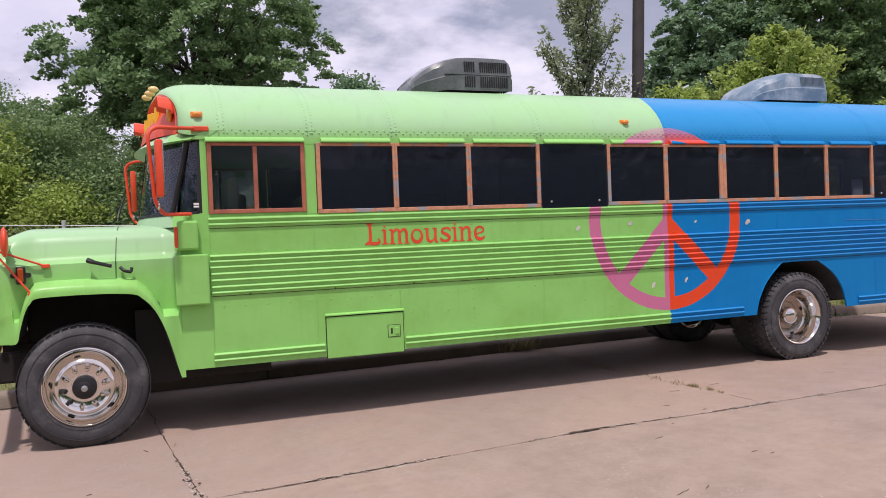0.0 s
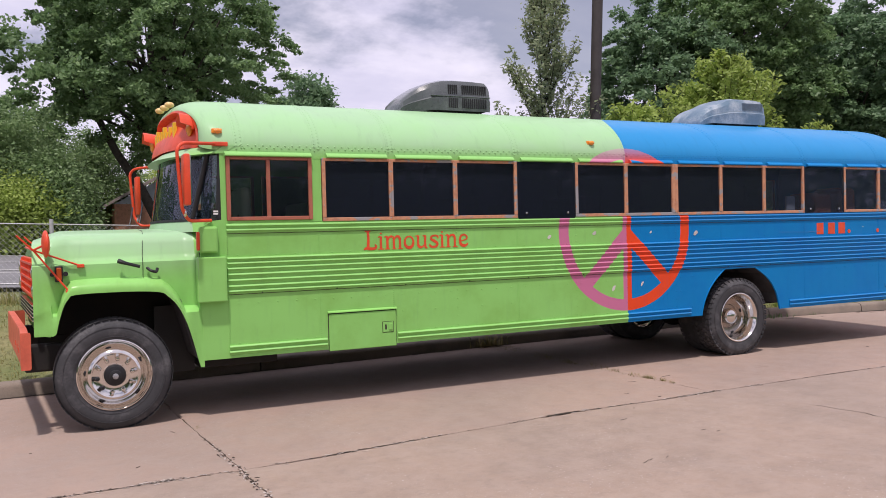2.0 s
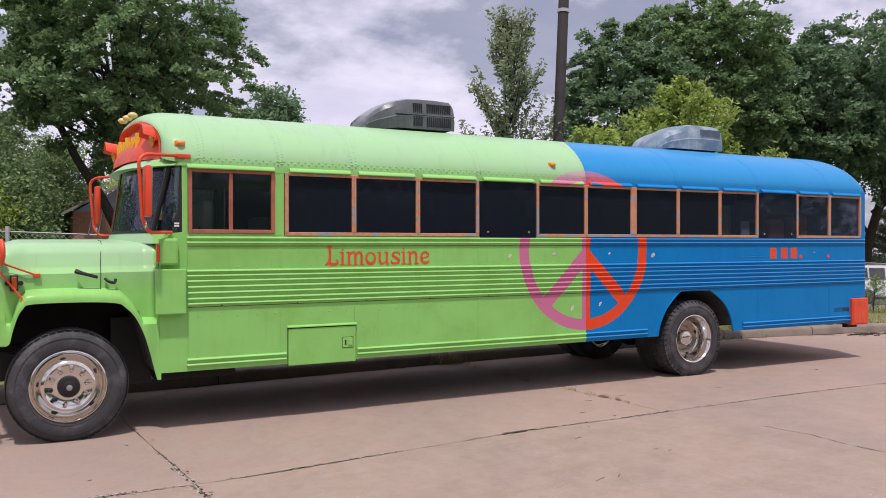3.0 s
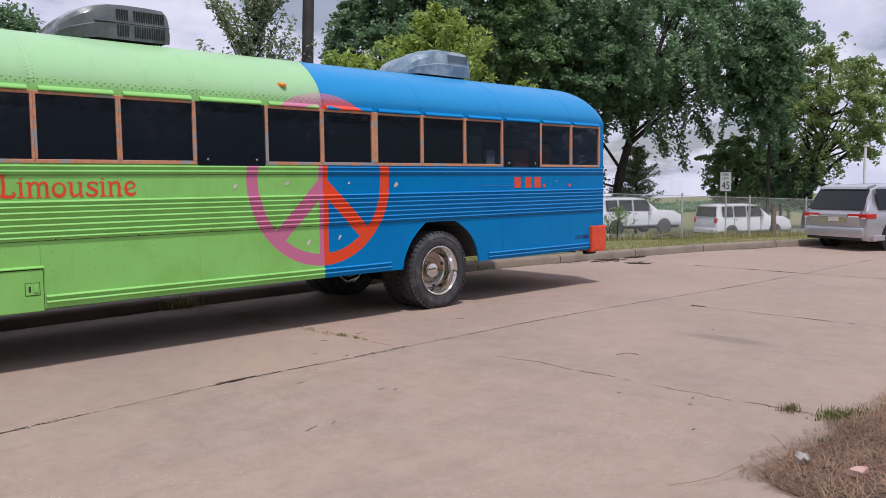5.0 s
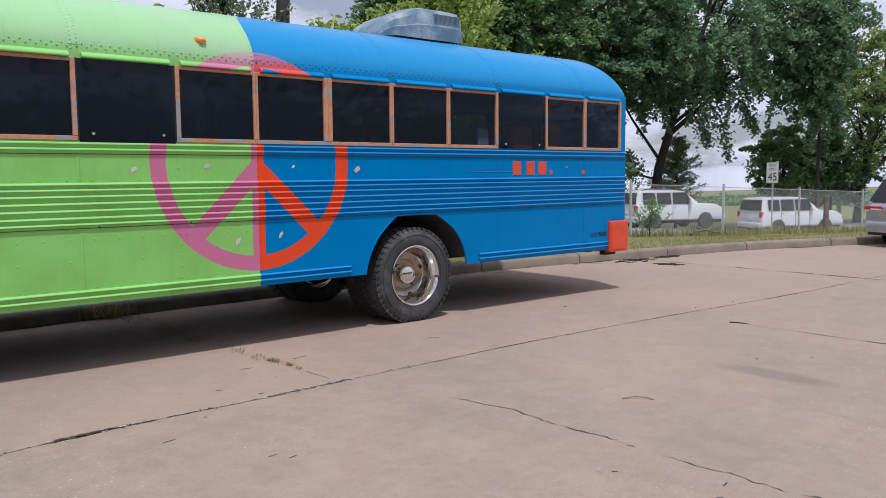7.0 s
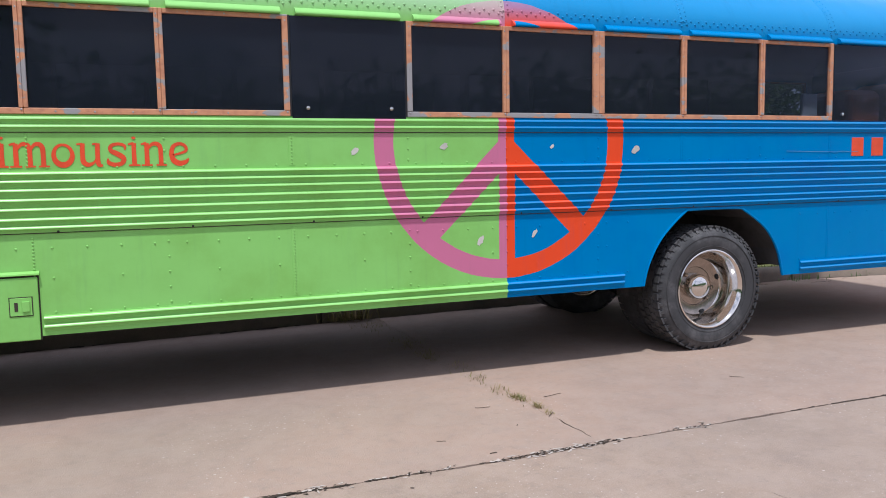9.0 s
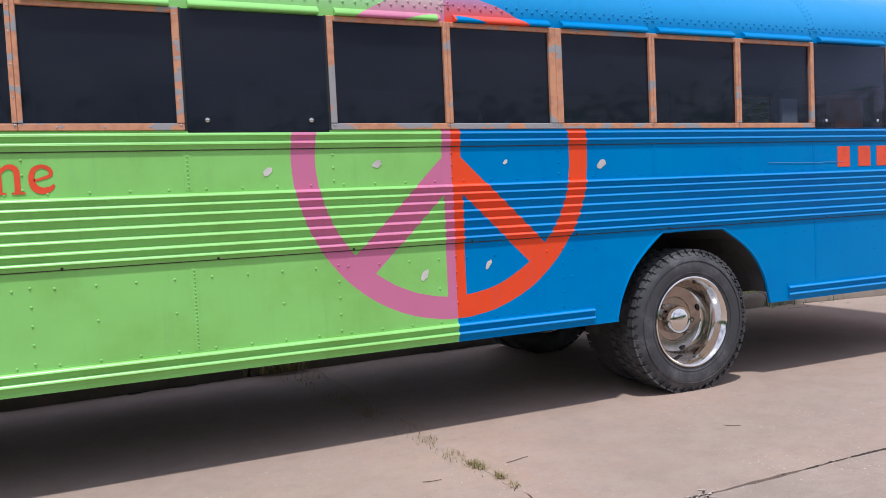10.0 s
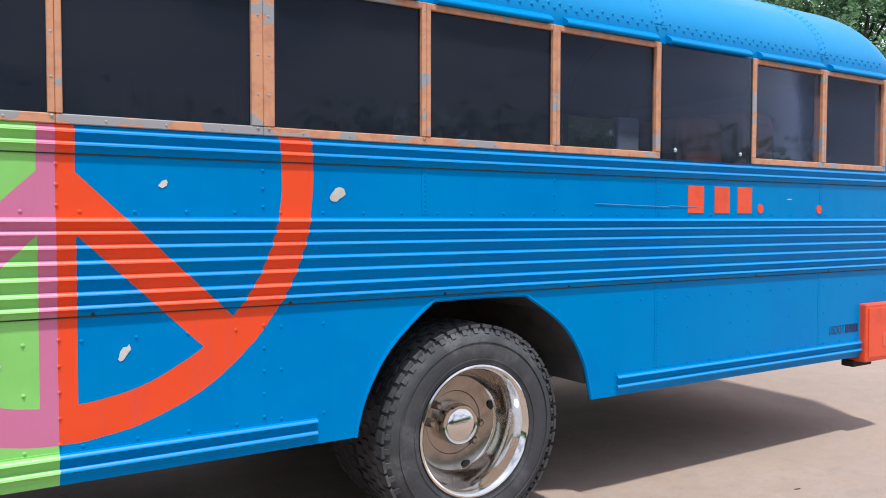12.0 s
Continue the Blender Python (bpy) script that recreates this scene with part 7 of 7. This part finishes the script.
bmesh.ops.create_icosphere(bm, subdivisions=3, radius=0.04, matrix=Matrix.Translation((4.79, -5.56, 0.035)) @ Matrix.Diagonal((1.2, 0.9, 0.8, 1)))
for v in bm.verts:
    v.co += Vector((1, 1, 1)) * noise.noise(v.co * 40) * 0.022
tagged(part("crumpled_paper", bm, surface("crumpled_plastic_film", (0.34, 0.31, 0.29), 0.35, vary=0.4, fine=50)), "crumpled grey-white film in dry grass", "litter")
for k in range(6):
    a = rnd.uniform(0, 6)
    tagged(part("dry_stalk", tube(bmesh.new(), [(4.60 + 0.03 * k, -5.56 - 0.015 * k, 0.02), (4.56 + 0.03 * k + 0.07 * math.cos(a), -5.5 + 0.07 * math.sin(a), 0.12 + 0.012 * k)], 0.0014, 5), STRAW), "pale dry stalk standing in the grass", "stalk", "dry stalks")


# branches and rubbish on the verge, twigs along the kerb
def fallen_branch(x, y):
    z = land(x, y)
    bm = bmesh.new()
    tube(bm, [(0, 0, 0.03), (0.3, 0.02, 0.10), (0.62, 0.0, 0.12), (0.95, -0.02, 0.06), (1.3, 0.0, 0.03)], 0.035, 8, 0.015)
    tube(bm, [(0.5, 0, 0.12), (0.36, 0.04, 0.2), (0.16, 0.05, 0.23)], 0.018, 6, 0.008)
    tube(bm, [(0.75, 0, 0.10), (0.95, -0.1, 0.15), (1.12, -0.12, 0.19)], 0.016, 6, 0.006)
    tube(bm, [(0.25, 0, 0.09), (0.05, -0.05, 0.2), (-0.1, -0.05, 0.22)], 0.014, 6, 0.006)
    ob = part("fallen_branch", bm, WOODGREY, smooth=60)
    ob.location = (x, y, z)
    tagged(ob, "bare grey fallen branch lying on the grass", "branch")


fallen_branch(19.3, 4.45)
for k in range(26):
    x = rnd.uniform(8.5, 14.5)
    y = kerb_y(x) - abs(rnd.gauss(0, 0.16)) - 0.03
    scrap(x, y, rnd.uniform(0.05, 0.22), rnd.uniform(-0.6, 0.6), 200 + k)
for k in range(44):
    cx, cy, along, off = ((13.7, 2.0, 0.22, 0.10), (14.6, 1.93, 0.16, 0.07), (13.6, 1.25, 0.06, 0.13))[k % 3]
    x, y = cx + rnd.gauss(0, along), cy + rnd.gauss(0, off)
    scrap(x, min(y, kerb_y(x) - 0.04), rnd.uniform(0.08, 0.26), rnd.uniform(-1.2, 0.3), 300 + k, rnd.uniform(0.006, 0.02))
pts = []
for k in range(90):
    pts.append((11.55 + rnd.gauss(0, 0.10), 3.1 + rnd.gauss(0, 0.10), land(11.55, 3.1) - 0.02))
blades("bus_corner_weeds", pts, 0.62, LEAF_LIGHT, 35, "tall green weed stalks behind the kerb", 0.008, 0.4, "weeds")


# ---- house beyond the road ----
def house():
    hx, hy = 2.6, 37.0
    z = land(hx + 3, hy) - 0.1
    h = thing("house", "brick house with pale siding in its gable", "house", (hx, hy, z))
    part("wall", boxed(0, 9.0, 0, 7.0, 0, 2.35), BRICK, h)
    part("wall", prism(bmesh.new(), [(0.0, 2.35), (9.0, 2.35), (4.5, 4.9)], 0.05, 6.95), SIDING, h, "pale blue siding")
    bm = bmesh.new()
    prism(bm, [(-0.5, 2.16), (4.5, 4.98), (9.5, 2.16), (9.5, 2.31), (4.5, 5.16), (-0.5, 2.31)], -0.4, 7.4)
    part("roof", bm, SHINGLE, h)
    w = part("window", boxed(3.2, 4.6, -0.03, 0.02, 0.9, 2.0), TINT, h)
    part("frame", boxed(3.1, 4.7, -0.02, 0.01, 0.8, 0.9), PANEL, w)


house()

pole = thing("lamp_pole", "slim white metal pole standing far beyond the road", "pole", (57.4, 12.45, land(57.4, 12.45)))
part("shaft", tube(bmesh.new(), [(0, 0, -0.1), (0, 0, 5.4), (0, 0, 5.7)], 0.10, 10, 0.07), PANEL, pole, smooth=60)
part("lamp_head", boxed(-0.10, 0.42, -0.11, 0.11, 5.68, 5.80, bevel=0.03), PANEL, pole)


# ---- vehicles ----
def car_body(bm, st, w, roofs):
    """A lofted body. st: rows of x, low z, belt z, top z, share of width at the top."""
    rows = []
    for x, lo, belt, top, k in st:
        ww = w * roofs.get(x, 1.0)
        ring = [(-ww * 0.93, lo), (-ww, lo + 0.12), (-ww * 1.0, (lo + belt) / 2), (-ww * 0.975, belt), (-w * k * 0.985, (belt + top) / 2 * 1.0 + 0.0), (-w * (k - 0.04), top - 0.05), (-w * (k - 0.14), top), (0, top + 0.02)]
        ring = ring + [(-y, z) for y, z in ring[-2::-1]]
        rows.append([bm.verts.new((x, y, z)) for y, z in ring])
    for a, b in zip(rows, rows[1:]):
        for i in range(len(a) - 1):
            bm.faces.new((a[i], a[i + 1], b[i + 1], b[i]))
        bm.faces.new((a[-1], a[0], b[0], b[-1]))
    bm.faces.new(rows[0])
    bm.faces.new(rows[-1][::-1])


def car(label, at, heading, paint, L, W, H, kind):
    """A car whose rear is at its own origin and whose nose points along +x."""
    c = thing("minivan" if kind == "van" else "suv", label, "car", at)
    c.rotation_euler = (0, 0, heading)
    w, belt = W / 2, 0.60 * H if kind == "van" else 0.62 * H
    if kind == "van":
        st = [(0.0, 0.32, 0.62, 0.78, 0.96), (0.05, 0.28, belt, belt + 0.02, 0.97), (0.20, 0.26, belt, H * 0.80, 0.91), (0.40, 0.25, belt, H - 0.09, 0.85), (0.58, 0.25, belt, H - 0.03, 0.84), (1.1, 0.25, belt, H, 0.84), (2.4, 0.25, belt, H, 0.84), (3.2, 0.25, belt - 0.02, H - 0.10, 0.82), (4.15, 0.25, belt - 0.04, belt + 0.04, 0.90), (4.9, 0.25, belt - 0.20, belt - 0.14, 0.88), (L, 0.30, 0.62, 0.70, 0.8)]
    else:
        st = [(0.0, 0.40, 0.70, 0.90, 0.96), (0.07, 0.36, belt, belt + 0.02, 0.97), (0.14, 0.36, belt, H * 0.84, 0.90), (0.24, 0.36, belt, H - 0.05, 0.86), (0.7, 0.36, belt, H, 0.85), (2.4, 0.36, belt, H, 0.85), (2.95, 0.36, belt, H - 0.08, 0.84), (3.75, 0.36, belt, belt + 0.03, 0.92), (4.8, 0.36, belt - 0.06, belt - 0.01, 0.92), (L, 0.42, 0.75, 0.95, 0.9)]
    bm = bmesh.new()
    car_body(bm, st, w, {0.0: 0.94, L: 0.86})
    part("body", bm, paint, c, smooth=30)
    # glass
    zt = H - 0.12
    for s in (-1, 1):
        edges = [(0.45, 1.35), (1.42, 2.25), (2.32, 3.15)] if kind == "van" else [(0.45, 1.15), (1.25, 2.05), (2.15, 2.95)]
        for i, (a, b) in enumerate(edges):
            bm = bmesh.new()
            bt = b + (0.38 if i == 2 else 0)
            quad = [(a, s * w * 0.985, belt + 0.03), (bt, s * w * 0.985, belt + 0.03), (b, s * w * 0.862, zt), (a, s * w * 0.862, zt)]
            quad = [bm.verts.new(q) for q in quad]
            f = bm.faces.new(quad)
            r = bmesh.ops.extrude_face_region(bm, geom=[f])
            for v in r["geom"]:
                if isinstance(v, bmesh.types.BMVert):
                    v.co.y += s * 0.012
            part("side_window", bm, CARGLASS, c)
    bm = bmesh.new()
    x0, x1 = (0.05, 0.43) if kind == "van" else (0.06, 0.22)
    q = [(x0 + 0.005, -w * 0.86, belt + 0.05), (x0 + 0.005, w * 0.86, belt + 0.05), (x1 - 0.05, w * 0.76, H - 0.13), (x1 - 0.05, -w * 0.76, H - 0.13)]
    q = [(x - (0.075 if kind == "van" else 0.03), y, z) for x, y, z in q]
    f = bm.faces.new([bm.verts.new(p) for p in q])
    r = bmesh.ops.extrude_face_region(bm, geom=[f])
    for v in r["geom"]:
        if isinstance(v, bmesh.types.BMVert):
            v.co.x += 0.06
    part("rear_window", bm, CARGLASS, c)
    if kind == "van":
        part("roof_spoiler", prism(bmesh.new(), [(0.27, H - 0.12), (0.62, H - 0.035), (0.62, H + 0.005), (0.30, H - 0.055)], -w * 0.74, w * 0.74), paint, c, smooth=30)
        part("tailgate", prism(bmesh.new(), [(0.03, belt + 0.05), (-0.045, belt - 0.055), (-0.055, belt - 0.10), (-0.045, belt - 0.13), (0.0, 0.64), (0.1, 0.62), (0.1, belt + 0.05)], -w * 0.80, w * 0.80), paint, c, smooth=25)
        part("trim_strip", boxed(-0.068, -0.03, -w * 0.42, w * 0.42, belt - 0.155, belt - 0.13, bevel=0.008), CHROME, c)
        part("plate_recess", boxed(-0.036, -0.02, -w * 0.40, w * 0.40, belt - 0.31, belt - 0.15, bevel=0.01), CHROME, c)
        for s in (-1, 1):
            for a, b, x, h in ((0.44, 0.82, -0.056, 0.075), (0.80, 1.005, -0.02, 0.11)):
                a, b = sorted((s * w * a, s * w * b))
                lamp = part("tail_lamp", boxed(x, 0.05 if x < -0.04 else 0.36, a, b, belt - 0.08 - h, belt - 0.06, bevel=0.018), REDLENS, c, "red tail lamp")
                part("clear_lens", boxed(x - 0.004, x + 0.02, a + 0.03, b - 0.03, belt - 0.085 - h, belt - 0.05 - h, bevel=0.006), PANEL, lamp)
    else:
        for s in (-1, 1):
            a, b = sorted((s * w * 0.80, s * w * 0.985))
            part("tail_lamp", boxed(-0.015, 0.14, a, b, belt - 0.30, belt - 0.02, bevel=0.02), REDLENS, c, "upright red tail lamp")
    part("rear_bumper", boxed(-0.07, 0.12, -w * 0.92, w * 0.92, 0.34, 0.62, bevel=0.05), paint, c, smooth=40)
    part("licence_plate_bar", boxed(-0.045, 0.0, -0.16, 0.16, 0.77, 0.90), PANEL, c)
    part("lower_trim", boxed(-0.05, 0.15, -w * 0.85, w * 0.85, 0.28, 0.37, bevel=0.02), BLACK, c)
    for s in (-1, 1):
        a, b = sorted((s * w * 0.93, s * w * 1.012))
        part("side_cladding", boxed(0.25, L - 0.35, a, b, 0.27, 0.42, bevel=0.02), BLACK if kind == "suv" else paint, c)
        for x in (1.22, 2.12, 3.02):
            a, b = sorted((s * w * 0.98, s * w * 1.008))
            part("door_seam", boxed(x, x + 0.012, a, b, 0.44, belt - 0.02), BLACK, c)
            part("door_handle", boxed(x + 0.06, x + 0.22, *sorted((s * w * 0.99, s * w * 1.02)), belt - 0.14, belt - 0.10, bevel=0.01), CHROME, c)
        part("side_mirror", boxed(3.05, 3.17, *sorted((s * w * 1.0, s * w * 1.2)), belt + 0.02, belt + 0.2, bevel=0.03), paint, c)
        if kind == "suv":
            part("roof_rail", tube(bmesh.new(), [(0.5, s * w * 0.74, H - 0.02), (0.6, s * w * 0.74, H + 0.05), (2.5, s * w * 0.74, H + 0.05), (2.6, s * w * 0.74, H - 0.02)], 0.018, 6), BLACK, c)
        for wx in ((1.0, 4.0) if kind == "van" else (1.05, 4.05)):
            bm = lathe(bmesh.new(), [(0.30, s * w * 0.94), (0.44, s * w * 0.94), (0.44, s * w * 1.004), (0.30, s * w * 1.004)], 24, (wx, 0, 0.36))
            part("wheel_opening", bm, BLACK, c)
    for wx in ((1.0, 4.0) if kind == "van" else (1.05, 4.05)):
        for s in (-1, 1):
            wheel = new("wheel")
            wheel.parent = c
            r = 0.34 if kind == "van" else 0.39
            wheel.location = (wx, s * (w - 0.09), r)
            part("tyre", lathe(bmesh.new(), [(r * 0.62, -0.11), (r * 0.9, -0.12), (r, -0.09), (r, 0.09), (r * 0.9, 0.12), (r * 0.62, 0.11)], 28), RUBBER, wheel, smooth=40)
            part("rim", lathe(bmesh.new(), [(r * 0.63, -0.115), (r * 0.6, -0.10), (r * 0.3, -0.105), (r * 0.05, -0.11), (r * 0.05, 0.11), (r * 0.3, 0.105), (r * 0.6, 0.10), (r * 0.63, 0.115)], 20, ends=False), STEEL, wheel, smooth=40)
    if kind == "suv":
        part("grille", boxed(L - 0.06, L + 0.02, -w * 0.55, w * 0.55, 0.62, 0.92, bevel=0.02), BLACK, c)
        for s in (-1, 1):
            a, b = sorted((s * w * 0.58, s * w * 0.88))
            part("headlamp", boxed(L - 0.12, L + 0.01, a, b, 0.74, 0.94, bevel=0.02), CHROME, c)
    return c


van = car("silver-grey parked minivan on the yard", (19.0, -0.30, 0.0), radians(-20), SILVER, 5.1, 2.0, 1.74, "van")
van.scale = (0.82, 0.82, 0.82)
for sxv, syv in ((42.87, 15.85), (36.6, 19.2)):
    car("white sport utility vehicle on the road", (sxv, syv, land(sxv, syv) + 0.08), radians(-24), WHITE, 5.35, 2.03, 1.95, "suv")



for i in range(len(CROSS) - 1):
    for j in range(len(ROWS) - 1):
        make_slab(i, j)
